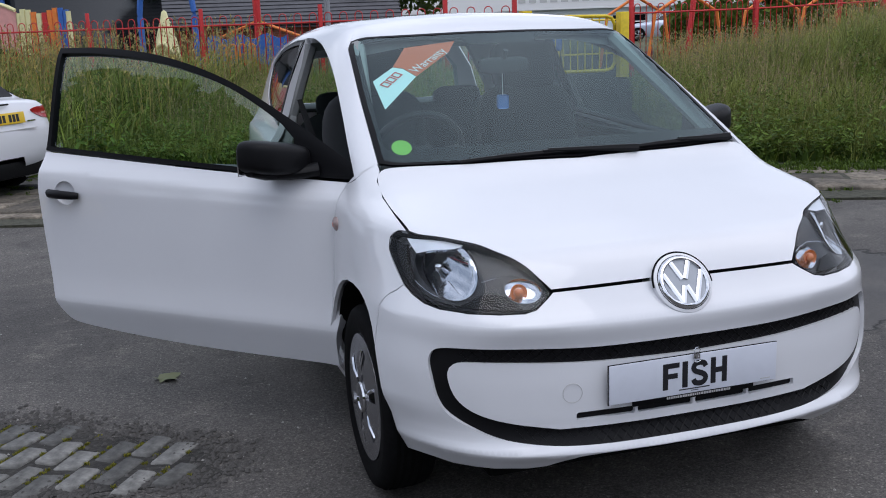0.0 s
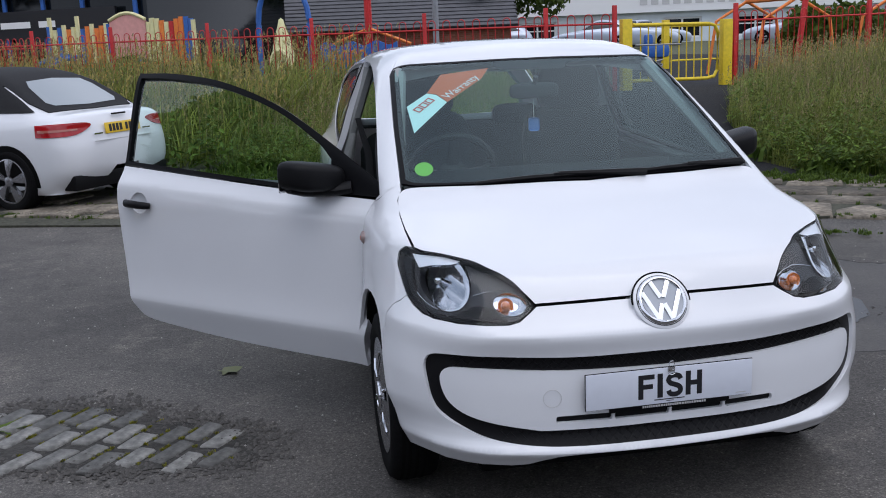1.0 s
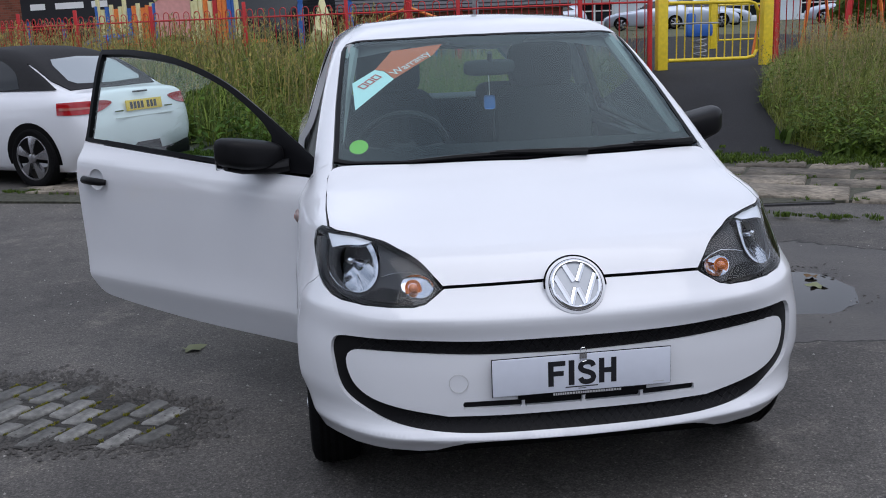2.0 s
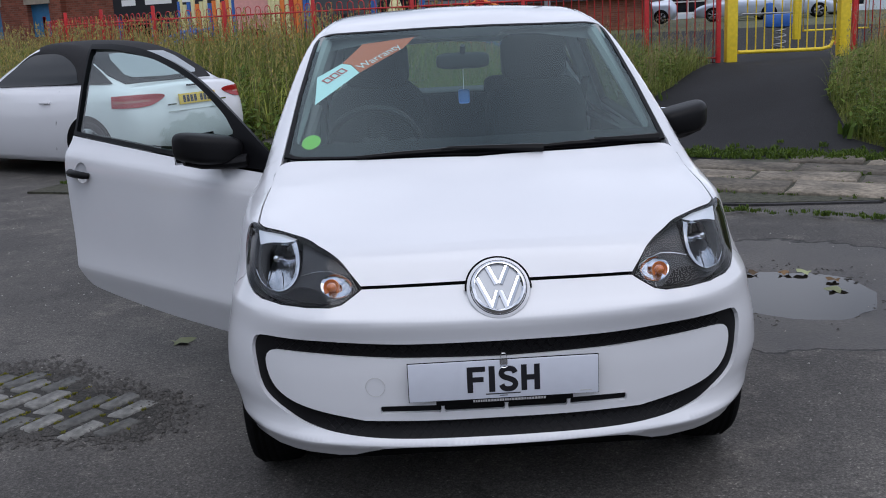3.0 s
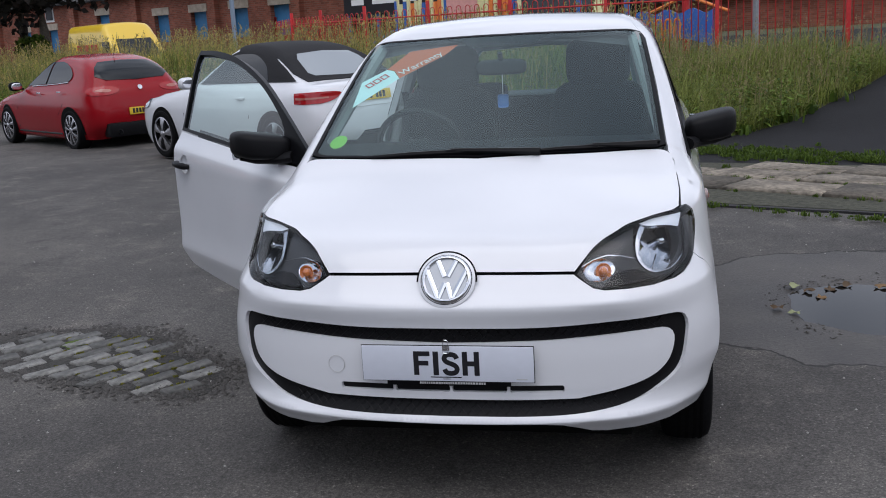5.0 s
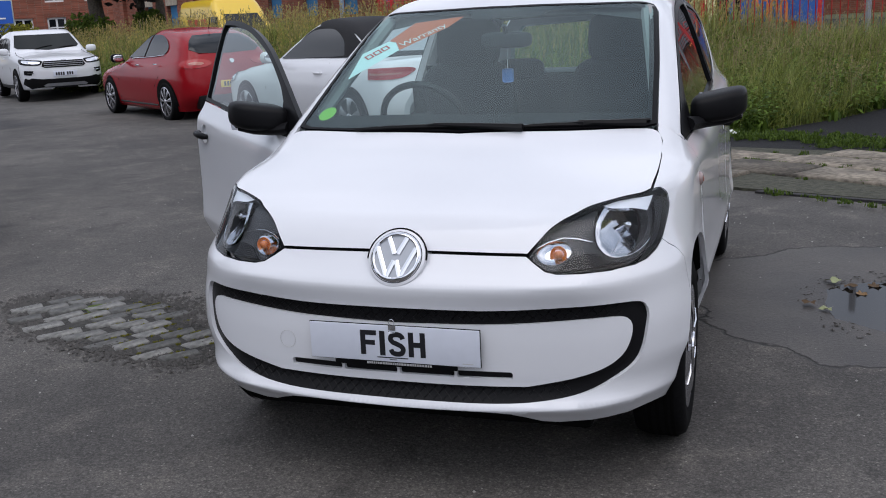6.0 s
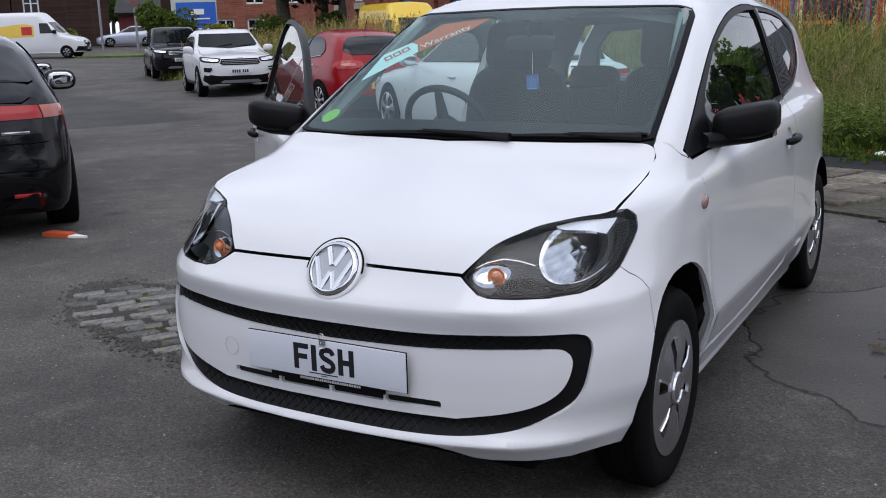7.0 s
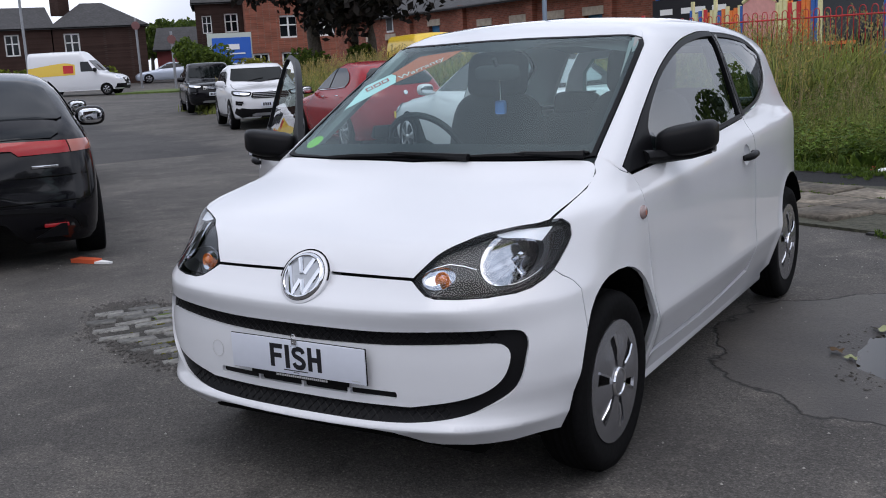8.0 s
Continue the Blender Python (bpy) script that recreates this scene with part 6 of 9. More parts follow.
for sd in (1, -1):
    bm = bmesh.new()
    pts = on_side([(y, z) for y, z in ((0.62, 0.30), (0.60, 0.6), (0.66, 0.90))], sd, sk)
    tube(bm, [Vector(p) for p in pts], 0.004, 4)
    pts = on_side([(y, z) for y, z in ((2.02, 0.30), (2.10, 0.6), (2.12, 0.92))], sd, sk)
    tube(bm, [Vector(p) for p in pts], 0.004, 4)
    part("door_seam", bm, M_GAP, conv)
on_car(conv, facing(-5.23, 9.48, (-0.827, 0.562), 0.02))

# red five-door hatchback
red = base("red_hatchback", "dark red five-door hatchback with silver multi-spoke wheels", "car", group="parked cars")
sk = make_skin(((0.15, 0.3, 0.5, 0.65, 0.78, 0.9, 1.0, 1.15, 1.3, 1.42), (0.83, 0.87, 0.895, 0.9, 0.885, 0.85, 0.78, 0.70, 0.615, 0.52)),
               ((-0.95, -0.5, 0, 1.2, 2.2, 2.9, 3.4), (0.84, 0.92, 0.965, 1.0, 1.0, 0.96, 0.87)),
               ((0.15, 0.3, 0.5, 0.65, 0.8), (-0.82, -0.92, -0.94, -0.88, -0.7)),
               ((0.2, 0.35, 0.55, 0.75, 0.9, 1.05, 1.25, 1.45), (3.2, 3.36, 3.40, 3.37, 3.32, 3.22, 3.02, 2.75)),
               ((-0.95, -0.6, -0.2, 0.3, 0.7, 1.2, 2.7, 3.3), (0.62, 0.74, 0.84, 0.92, 0.97, 1.0, 1.02, 1.0)),
               (0.62, 0.53), ((0.8, 1.2, 1.6, 2.1, 2.6, 3.0), (1.27, 1.40, 1.46, 1.455, 1.40, 1.28)), kt=0.10, kr=0.22)
shell("body", sk, -0.93, 3.39, 0.17, M_RED_PAINT, red)
arches(red, sk, (0.0, 2.634), 0.32)
for wy in (0.0, 2.634):
    for sd in (1, -1):
        wheel(red, sd * 0.79, wy, sd, 0.32, 0.22, 0.235, 9, M_SILVER, True)
side_panels(red, sk, [(0.68, 0.985), (1.10, 1.235), (1.45, 1.345), (1.62, 1.365), (1.60, 1.02)], M_PANE, "front_side_window", (0, 3, 4))
side_panels(red, sk, [(1.68, 1.365), (2.05, 1.35), (2.38, 1.26), (2.52, 1.14), (2.42, 1.055), (1.66, 1.02)], M_PANE, "rear_side_window", (0, 5))
panel("rear_window", sk, Behind(), [(x, 0, z) for x, z in mirrored([(0.0, 1.045), (0.48, 1.06), (0.60, 1.12), (0.52, 1.25), (0.40, 1.33), (0.0, 1.345)])], M_PANE, red, step=0.06, lift=0.012, gap=0, rim=0.003)
panel("windscreen", sk, Over(), on_top(mirrored([(0.0, 0.66), (0.55, 0.80), (0.60, 0.9), (0.48, 1.30), (0.0, 1.24)]), sk), M_PANE, red, step=0.06, lift=0.012, gap=0, rim=0)
for sd in (1, -1):
    tl = rear_panel("tail_lamp", red, sk, [(0.86, 0.90), (0.80, 0.955), (0.62, 0.975), (0.44, 0.960), (0.36, 0.915), (0.42, 0.865), (0.60, 0.842), (0.78, 0.855)], sd, M_TAIL_RED)
    rear_panel("lamp_centre", tl, sk, [(0.70, 0.91), (0.62, 0.935), (0.50, 0.925), (0.48, 0.90), (0.56, 0.885)], sd, M_PINK_LENS, (), 0.012)
    bm = boxes((sd * 0.895 - 0.012, sd * 0.895 + 0.012, 1.48, 1.62, 0.88, 0.90), bevel=0.007)
    part("door_handle", bm, M_CHROME, red)
    for nm, mt, r, pts in (("window_trim", M_CHROME, 0.008, [(0.68, 0.975), (1.10, 0.992), (1.60, 1.008), (2.10, 1.028), (2.46, 1.052)]), ("door_seam", M_GAP, 0.005, [(0.50, 0.32), (0.54, 0.65), (0.68, 0.95)]), ("door_seam", M_GAP, 0.005, [(1.60, 0.28), (1.62, 0.65), (1.63, 1.0)]),
                           ("door_seam", M_GAP, 0.005, [(2.22, 0.55), (2.42, 0.72), (2.50, 1.02)]), ("sill_trim", M_PLASTIC, 0.014, [(0.42, 0.25), (1.30, 0.25), (2.22, 0.25)]), ("window_pillar", M_TRIM, 0.016, [(1.63, 1.02), (1.64, 1.20), (1.65, 1.362)])):
        bm = bmesh.new()
        tube(bm, [Vector(p) for p in on_side(pts, sd, pushed(sk, -0.012) if mt is M_CHROME else sk)], r, 5)
        part(nm, bm, mt, red)
    part("door_handle", boxes((sd * 0.893 - 0.012, sd * 0.893 + 0.012, 2.28, 2.42, 0.90, 0.92), bevel=0.007), M_CHROME, red)
plate_part(red, rear_pose(0.0, 3.405, 0.58, 0), M_PLATE_YELLOW)
bm = boxes((-0.62, 0.62, 3.20, 3.41, 0.20, 0.42), bevel=0.04)
part("rear_diffuser", bm, M_PLASTIC, red)
for sd in (1, -1):
    bm = bmesh.new()
    lathe(bm, [(0.03, 0.0), (0.036, 0.0), (0.036, -0.12)], 16, Matrix.Translation((sd * 0.45, 3.43, 0.28)) @ pose(0, 0, 0, -90))
    part("exhaust_pipe", bm, M_CHROME, red)
bm = bmesh.new()
lathe(bm, [(0.0, 0.008), (0.036, 0.006), (0.04, 0.0)], 20, rear_pose(0, 3.325, 0.93, 18))
part("round_badge", bm, M_CHROME, red)
bm = bmesh.new()
tube(bm, [(0, 2.55, 1.42), (0, 2.66, 1.60)], 0.006, 5)
part("aerial", bm, M_TRIM, red)
bm = bmesh.new()
tube(bm, [(0.02, 3.20, 1.055), (-0.2, 3.17, 1.09), (-0.36, 3.16, 1.095)], 0.012, 6)
part("rear_wiper", bm, M_TRIM, red)
mirrors(red, 0.86, 0.80, 1.00, M_TRIM)
on_car(red, facing(-9.93, 12.91, (-0.821, 0.571)))


M_SHADED_PANE = material("shaded_car_window", (0.006, 0.008, 0.008), 0.08, spec=0.16)


def suv(name, label, paint, x, y, heading, height, dark):
    """A tall five-door car, seen from the front."""
    o = base(name, label, "car", group="parked cars")
    h = height / 1.64
    sk = make_skin(((0.25, 0.4, 0.6, 0.8, 0.95, 1.05, 1.15, 1.35, 1.55), (0.88, 0.93, 0.95, 0.945, 0.925, 0.895, 0.85, 0.78, 0.69)),
                   ((-0.95, -0.5, 0, 1.2, 2.2, 2.9, 3.5), (0.86, 0.94, 0.97, 1.0, 1.0, 0.97, 0.9)),
                   ((0.2, 0.4, 0.6, 0.8, 0.95, 1.05), (-0.78, -0.86, -0.88, -0.86, -0.80, -0.66)),
                   ((0.3, 0.5, 0.7, 0.9, 1.1, 1.3, 1.6), (3.35, 3.47, 3.5, 3.48, 3.42, 3.32, 3.15)),
                   ((-0.9, -0.6, -0.2, 0.3, 0.7, 1.2, 2.7, 3.4), (0.88, 0.985, 1.03, 1.07, 1.10, 1.12, 1.15, 1.15)),
                   (0.72, 0.62), ((0.8, 1.2, 1.6, 2.1, 2.8, 3.3), (1.40 * h, 1.58 * h, 1.635 * h, 1.62 * h, 1.55 * h, 1.45 * h)), kt=0.07, kf=0.22, cx=0.05)
    shell("body", sk, -0.87, 3.49, 0.28, paint, o)
    arches(o, sk, (0.0, 2.66), 0.36)
    for wy in (0.0, 2.66):
        for sd in (1, -1):
            wheel(o, sd * 0.83, wy, sd, 0.36, 0.235, 0.25, 5, M_SILVER, True)
    panel("windscreen", sk, Over(), on_top(mirrored([(0.0, 0.66), (0.68, 0.80), (0.74, 0.88), (0.64, 1.30), (0.0, 1.24)]), sk), M_SHADED_PANE, o, step=0.06, lift=0.012, gap=0, rim=0)
    side_panels(o, sk, [(0.82, 1.10), (1.22, 1.38), (1.55, 1.44), (1.62, 1.13)], M_SHADED_PANE, "front_side_window", (0, 2, 3))
    side_panels(o, sk, [(1.68, 1.13), (1.62, 1.44), (2.6, 1.40), (2.95, 1.25), (2.8, 1.19)], M_SHADED_PANE, "rear_side_window", (0, 1, 3))
    bm = bmesh.new()
    for sx in (-0.30, 0.22):
        pts = on_top([(sx, 0.70), (sx + 0.18, 0.755), (sx + 0.40, 0.80)], pushed(sk, -0.022))
        tube(bm, [Vector(p) for p in pts], 0.011, 5)
    part("wiper", bm, M_TRIM, o)
    # grille in a dark frame
    panel("grille", sk, Front(0.3), mirrored([(0.0, -0.9, 0.905), (0.46, -0.85, 0.905), (0.49, -0.85, 0.80), (0.42, -0.86, 0.765), (0.0, -0.9, 0.76)]), M_TRIM, o, step=0.06, lift=0.012, gap=0, rim=0.003)
    bm = bmesh.new()
    for z in (0.795, 0.835, 0.875):
        tube(bm, [Vector(p) for p in on_front([(xx, z) for xx in np.linspace(-0.43, 0.43, 9)], pushed(sk, -0.010))], 0.008, 4)
    part("grille_bars", bm, M_CHROME if dark else M_GREY_METAL, o)
    panel("lower_bumper", sk, Front(0.3), mirrored([(0.0, -0.9, 0.515), (0.50, -0.85, 0.515), (0.64, -0.7, 0.545), (0.80, -0.6, 0.545), (0.82, -0.5, 0.42), (0.72, -0.7, 0.30), (0.0, -0.85, 0.30)]), M_PLASTIC, o, step=0.06, lift=0.006, gap=0, rim=0.003)
    panel("skid_plate", sk, Front(0.3), mirrored([(0.0, -0.9, 0.415), (0.40, -0.85, 0.415), (0.48, -0.8, 0.375), (0.44, -0.8, 0.345), (0.0, -0.85, 0.345)]), M_GREY_METAL, o, step=0.06, lift=0.016, gap=0, rim=0.004)
    for sd in (1, -1):
        hl = panel("headlamp", sk, Front(0.3), loop([(sd * 0.485, -0.83, 0.915), (sd * 0.66, -0.70, 0.942), (sd * 0.83, -0.48, 0.965), (sd * 0.875, -0.30, 0.955), (sd * 0.84, -0.50, 0.855), (sd * 0.60, -0.77, 0.825), (sd * 0.505, -0.83, 0.835)], ()), M_TRIM, o, step=0.05, lift=0.006, gap=0, rim=0.003)
        panel("lamp_lens", sk, Front(0.3), loop([(sd * 0.53, -0.83, 0.895), (sd * 0.66, -0.70, 0.922), (sd * 0.80, -0.48, 0.940), (sd * 0.79, -0.55, 0.885), (sd * 0.60, -0.77, 0.850), (sd * 0.54, -0.83, 0.855)], ()), M_CHROME, hl, step=0.05, lift=0.010, gap=0, rim=0.003)
        ai = panel("air_intake", sk, Front(0.3), loop([(sd * 0.60, -0.7, 0.705), (sd * 0.80, -0.6, 0.720), (sd * 0.81, -0.6, 0.625), (sd * 0.66, -0.7, 0.605)], (0, 1, 2, 3)), M_TRIM, o, step=0.05, lift=0.006, gap=0, rim=0)
        bm = bmesh.new()
        tube(bm, [Vector(p) for p in on_front([(sd * 0.66, 0.655), (sd * 0.72, 0.660), (sd * 0.78, 0.668)], pushed(sk, -0.012))], 0.010, 5)
        part("fog_lamp", bm, M_CHROME, ai)
        # shut lines of bonnet, wing and doors
        for nm, pts in (("bonnet_seam", on_top([(sd * 0.70, -0.62), (sd * 0.755, -0.30), (sd * 0.775, 0.10), (sd * 0.77, 0.45), (sd * 0.755, 0.70)], sk)), ("bumper_seam", on_side([(-0.42, 0.56), (-0.40, 0.70), (-0.36, 0.86)], sd, sk)),
                        ("door_seam", on_side([(0.52, 0.40), (0.56, 0.75), (0.74, 1.06)], sd, sk)), ("door_seam", on_side([(1.64, 0.36), (1.66, 0.75), (1.66, 1.10)], sd, sk)), ("door_seam", on_side([(2.30, 0.62), (2.52, 0.80), (2.66, 1.14)], sd, sk))):
            bm = bmesh.new()
            tube(bm, [Vector(p) for p in pts], 0.006, 4)
            part(nm, bm, M_GAP, o)
        for hy in (1.40, 2.36):
            p = on_side([(hy, 0.965)], sd, sk)[0]
            part("door_handle", boxes((p[0] - 0.02, p[0] + 0.02, hy - 0.10, hy + 0.10, 0.952, 0.978), bevel=0.01), paint, o)
        part("sill_cladding", boxes((sd * 0.885 - 0.03, sd * 0.885 + 0.03, 0.42, 2.26, 0.27, 0.40), bevel=0.02), M_PLASTIC, o)
    part("bonnet_badge", boxes((-0.06, 0.06, -0.885, -0.872, 0.925, 0.938), bevel=0.004), M_CHROME, o)
    plate_part(o, fore_pose(0, -0.885, 0.62), M_PLATE)
    mirrors(o, 0.90, 0.78, 1.13, paint, 1.1)
    return on_car(o, facing(x, y, heading))


suv("white_suv", "white compact sport utility car facing the yard", M_WHITE_FAR, -15.1, 16.5, (0.77, -0.64), 1.62, False)
suv("black_suv", "black sport utility car parked behind the white one", M_BLACK_PAINT, -22.6, 22.4, (0.77, -0.64), 1.68, True)


def dark_hatch(x, y, heading):
    """The black hatchback whose tail stands beside the yard."""
    o = base("black_hatchback", "glossy black hatchback seen from behind with red tail lamps", "car", group="parked cars")
    sk = make_skin(((0.15, 0.3, 0.5, 0.65, 0.8, 0.95, 1.05, 1.2, 1.35, 1.45), (0.82, 0.86, 0.88, 0.885, 0.875, 0.845, 0.79, 0.71, 0.62, 0.53)),
                   ((-0.9, -0.5, 0, 1.2, 2.2, 2.9, 3.4), (0.84, 0.92, 0.965, 1.0, 1.0, 0.97, 0.93)),
                   ((0.15, 0.3, 0.5, 0.65, 0.8), (-0.76, -0.86, -0.88, -0.82, -0.6)),
                   ((0.2, 0.35, 0.5, 0.65, 0.8, 0.95, 1.1, 1.3, 1.5), (3.26, 3.38, 3.40, 3.37, 3.35, 3.30, 3.10, 2.72, 2.3)),
                   ((-0.9, -0.6, -0.2, 0.3, 0.7, 1.2, 2.7, 3.3), (0.66, 0.78, 0.88, 0.97, 1.0, 1.03, 1.06, 1.03)),
                   (0.70, 0.50), ((0.8, 1.2, 1.6, 2.1, 2.6, 3.0), (1.30, 1.42, 1.46, 1.44, 1.36, 1.22)), kt=0.10, kr=0.2)
    shell("body", sk, -0.87, 3.39, 0.20, M_BLACK_PAINT, o)
    arches(o, sk, (0.0, 2.62), 0.32)
    for wy in (0.0, 2.62):
        for sd in (1, -1):
            wheel(o, sd * 0.77, wy, sd, 0.32, 0.22, 0.235, 7, M_SILVER, True)
    side_panels(o, sk, [(0.62, 1.0), (1.10, 1.25), (1.5, 1.355), (2.1, 1.34), (2.45, 1.22), (2.55, 1.10), (1.6, 1.045)], M_PANE, "side_window", (0, 5))
    panel("upper_rear_window", sk, Over(), on_top(mirrored([(0.0, 2.46), (0.46, 2.44), (0.56, 2.60), (0.66, 3.0), (0.62, 3.06), (0.0, 3.09)]), sk), M_PANE, o, step=0.06, lift=0.012, gap=0, rim=0.003)
    panel("lower_rear_window", sk, Behind(), [(xx, 0, z) for xx, z in mirrored([(0.0, 0.965), (0.56, 0.965), (0.62, 1.0), (0.60, 1.03), (0.0, 1.03)])], M_PANE, o, step=0.06, lift=0.012, gap=0, rim=0.003)
    for sd in (1, -1):
        rear_panel("tail_lamp", o, sk, [(0.02, 0.955), (0.30, 0.953), (0.66, 0.945), (0.66, 0.862), (0.34, 0.858), (0.30, 0.895), (0.02, 0.905)], sd, M_TAIL_RED, (0, 2, 3, 4, 5, 6))
        rear_panel("tail_lamp", o, sk, [(0.67, 0.945), (0.86, 0.942), (1.02, 0.925), (1.08, 0.905), (0.98, 0.880), (0.84, 0.866), (0.67, 0.862)], sd, M_PINK_LENS, (0, 6))
        bm = boxes((sd * 0.53 - 0.085, sd * 0.53 + 0.085, 3.33, 3.372, 0.335, 0.362), bevel=0.006)
        part("rear_reflector", bm, M_TAIL_RED, o)
        rear_panel("bumper_grille", o, sk, [(0.72, 0.30), (0.62, 0.45), (0.30, 0.49), (0.0, 0.50), (0.0, 0.47), (0.28, 0.46), (0.56, 0.42), (0.68, 0.30)], sd, M_PLASTIC, (0, 3, 4, 7), 0.012)
        bm = bmesh.new()
        slab(bm, [(0.12, 0), (-0.06, 0.09), (-0.10, 0.09), (-0.10, 0)], 0, 0.03, Matrix.Translation((sd * 0.50, 3.40, 0.27)) @ Matrix.Diagonal((-sd, 1, 1, 1)) @ pose(0, 0, 0, 90))
        part("exhaust_trim", bm, M_TRIM, o)
        bm = boxes((sd * 0.5 - 0.09, sd * 0.5 + 0.09, 3.355, 3.372, 0.765, 0.785), bevel=0.004)
        part("model_mark", bm, M_CHROME, o)
    bm = boxes((0.42, 0.60, 3.372, 3.382, 0.63, 0.65), bevel=0.004)
    part("trim_mark", bm, M_CHROME, o)
    for z in (0.52, 0.70):
        bm = bmesh.new()
        pts = on_front([(xx, z) for xx in np.linspace(-0.75, 0.75, 13)], sk)
        pts = shoot(sk, np.array([(xx, 1.5, z) for xx in np.linspace(-0.78, 0.78, 15)]), np.tile((0.0, 1.0, 0.0), (15, 1)))
        tube(bm, [Vector(p) for p in pts], 0.006, 4)
        part("panel_seam", bm, M_GAP, o)
    plate_part(o, rear_pose(0.12, 3.385, 0.56, 0), M_PLATE_YELLOW)
    mirrors(o, 0.85, 0.85, 1.02, M_BLACK_PAINT, 1.25)
    return on_car(o, facing(x, y, heading))


ch = Vector((-0.805, 0.593))
black_car = dark_hatch(-4.10 + 3.33 * ch.x - 0.72 * ch.y, 1.94 + 3.33 * ch.y + 0.72 * ch.x, ch)
ahead = copy_thing(black_car, Matrix.Translation((5.6 * ch.x + 0.10 * ch.y, 5.6 * ch.y - 0.10 * ch.x, -0.06)) @ black_car.matrix_world)
tagged(ahead, "black hatchback parked nose to tail ahead of another")
# an orange wedge with a white tip on the ground by its wheel
wd = base("orange_wedge", "orange plastic wedge with a white tip lying on asphalt", "wedge", Matrix.Translation((-4.04, 1.95, on_ground(-4, 1.9))) @ pose(0, 0, 0, 0, 0, 6))
bm = bmesh.new()
slab(bm, [(-0.20, -0.05), (0.02, -0.04), (0.02, 0.04), (-0.20, 0.05)], 0, 0.028)
part("wedge_body", bm, material("red_orange_plastic", (0.55, 0.09, 0.03), 0.5), wd, smooth=False)
bm = bmesh.new()
slab(bm, [(0.02, -0.04), (0.15, -0.012), (0.15, 0.012), (0.02, 0.04)], 0.0, 0.014)
part("wedge_tip", bm, M_WHITE_INK, wd, smooth=False)


def van(x, y, heading, paint=M_WHITE_FAR, label="white delivery van with yellow and red flank stripe", scale=1.0):
    """A long delivery van; a white one has a yellow and red flank, a yellow one red lettering bars."""
    o = base("delivery_van", label, "van", group="delivery vans")
    sk = make_skin(((0.3, 0.5, 0.9, 1.3, 1.7, 2.2, 2.6), (0.93, 0.97, 0.99, 0.98, 0.95, 0.90, 0.82)),
                   ((-1.0, -0.5, 0, 1.0, 5, 5.3), (0.86, 0.95, 0.98, 1.0, 1.0, 0.98)),
                   ((0.25, 0.5, 0.8, 1.0, 1.2), (-0.92, -0.98, -0.96, -0.88, -0.6)),
                   ((0.3, 1.0, 2.0, 2.6), (4.7, 4.75, 4.72, 4.65)),
                   ((-1, -0.7, -0.2, 0.4, 5), (0.95, 1.12, 1.25, 1.36, 1.4)),
                   (1.02, 1.05), ((0.6, 1.1, 1.8, 4.7), (2.25, 2.55, 2.62, 2.62)), kt=0.12)
    shell("body", sk, -0.97, 4.74, 0.32, paint, o, axis=1.0)
    arches(o, sk, (0.0, 3.66), 0.34)
    for wy in (0.0, 3.66):
        for sd in (1, -1):
            wheel(o, sd * 0.86, wy, sd, 0.34, 0.23, 0.21, 6, M_SILVER, True)
    panel("windscreen", sk, Over(), on_top(mirrored([(0.0, 0.38), (0.70, 0.46), (0.72, 0.6), (0.62, 1.02), (0.0, 0.98)]), sk, 1.2), M_PANE, o, step=0.08, lift=0.012, gap=0, rim=0)
    side_panels(o, sk, [(0.62, 1.42), (0.98, 1.98), (1.42, 2.0), (1.42, 1.42)], M_PANE, "side_window", (0, 1, 2, 3))
    if paint is M_WHITE_FAR:
        side_panels(o, sk, [(1.75, 1.25), (1.75, 1.85), (2.5, 1.95), (4.6, 1.7), (4.6, 1.2)], M_YELLOW_PAINT, "yellow_stripe", (0, 1, 4, 3))
        side_panels(o, sk, [(1.85, 1.35), (1.85, 1.80), (2.45, 1.80), (2.45, 1.35)], M_RED_METAL, "red_square", (0, 1, 2, 3), lift=0.022)
    else:
        for y0, y1 in ((1.75, 2.35), (2.45, 3.00), (3.10, 3.55)):
            side_panels(o, sk, [(y0, 1.62), (y0 + 0.08, 1.92), (y1, 1.92), (y1 - 0.08, 1.62)], M_RED_METAL, "lettering_bar", (0, 1, 2, 3), lift=0.022)
    panel("grille", sk, Front(0.3), mirrored([(0.0, -1, 0.98), (0.50, -0.9, 0.98), (0.42, -0.95, 0.76), (0.0, -1, 0.76)]), M_TRIM, o, step=0.08, lift=0.006, gap=0, rim=0)
    panel("bumper", sk, Front(0.3), mirrored([(0.0, -1, 0.66), (0.85, -0.6, 0.66), (0.88, -0.45, 0.40), (0.0, -1, 0.36)]), M_PLASTIC, o, step=0.08, lift=0.006, gap=0, rim=0)
    for sd in (1, -1):
        panel("headlamp", sk, Front(0.3), [(sd * 0.56, -0.9, 1.0), (sd * 0.80, -0.6, 1.14), (sd * 0.84, -0.5, 1.0), (sd * 0.62, -0.85, 0.84)], M_CHROME, o, step=0.06, lift=0.006, gap=0, rim=0)
    plate_part(o, fore_pose(0, -0.995, 0.55), M_PLATE)
    mirrors(o, 0.95, 0.55, 1.5, M_PLASTIC, 1.6)
    return on_car(o, facing(x, y, heading) @ Matrix.Scale(scale, 4))


# ---- pavement, path, setts, leaves ----
rng = random.Random(11)


def along_road(k, c, z=None):
    """The place k metres along the road and c metres across it."""
    p = ROAD * k + ACROSS * c
    return Vector((p.x, p.y, on_ground(p.x, p.y) if z is None else z))


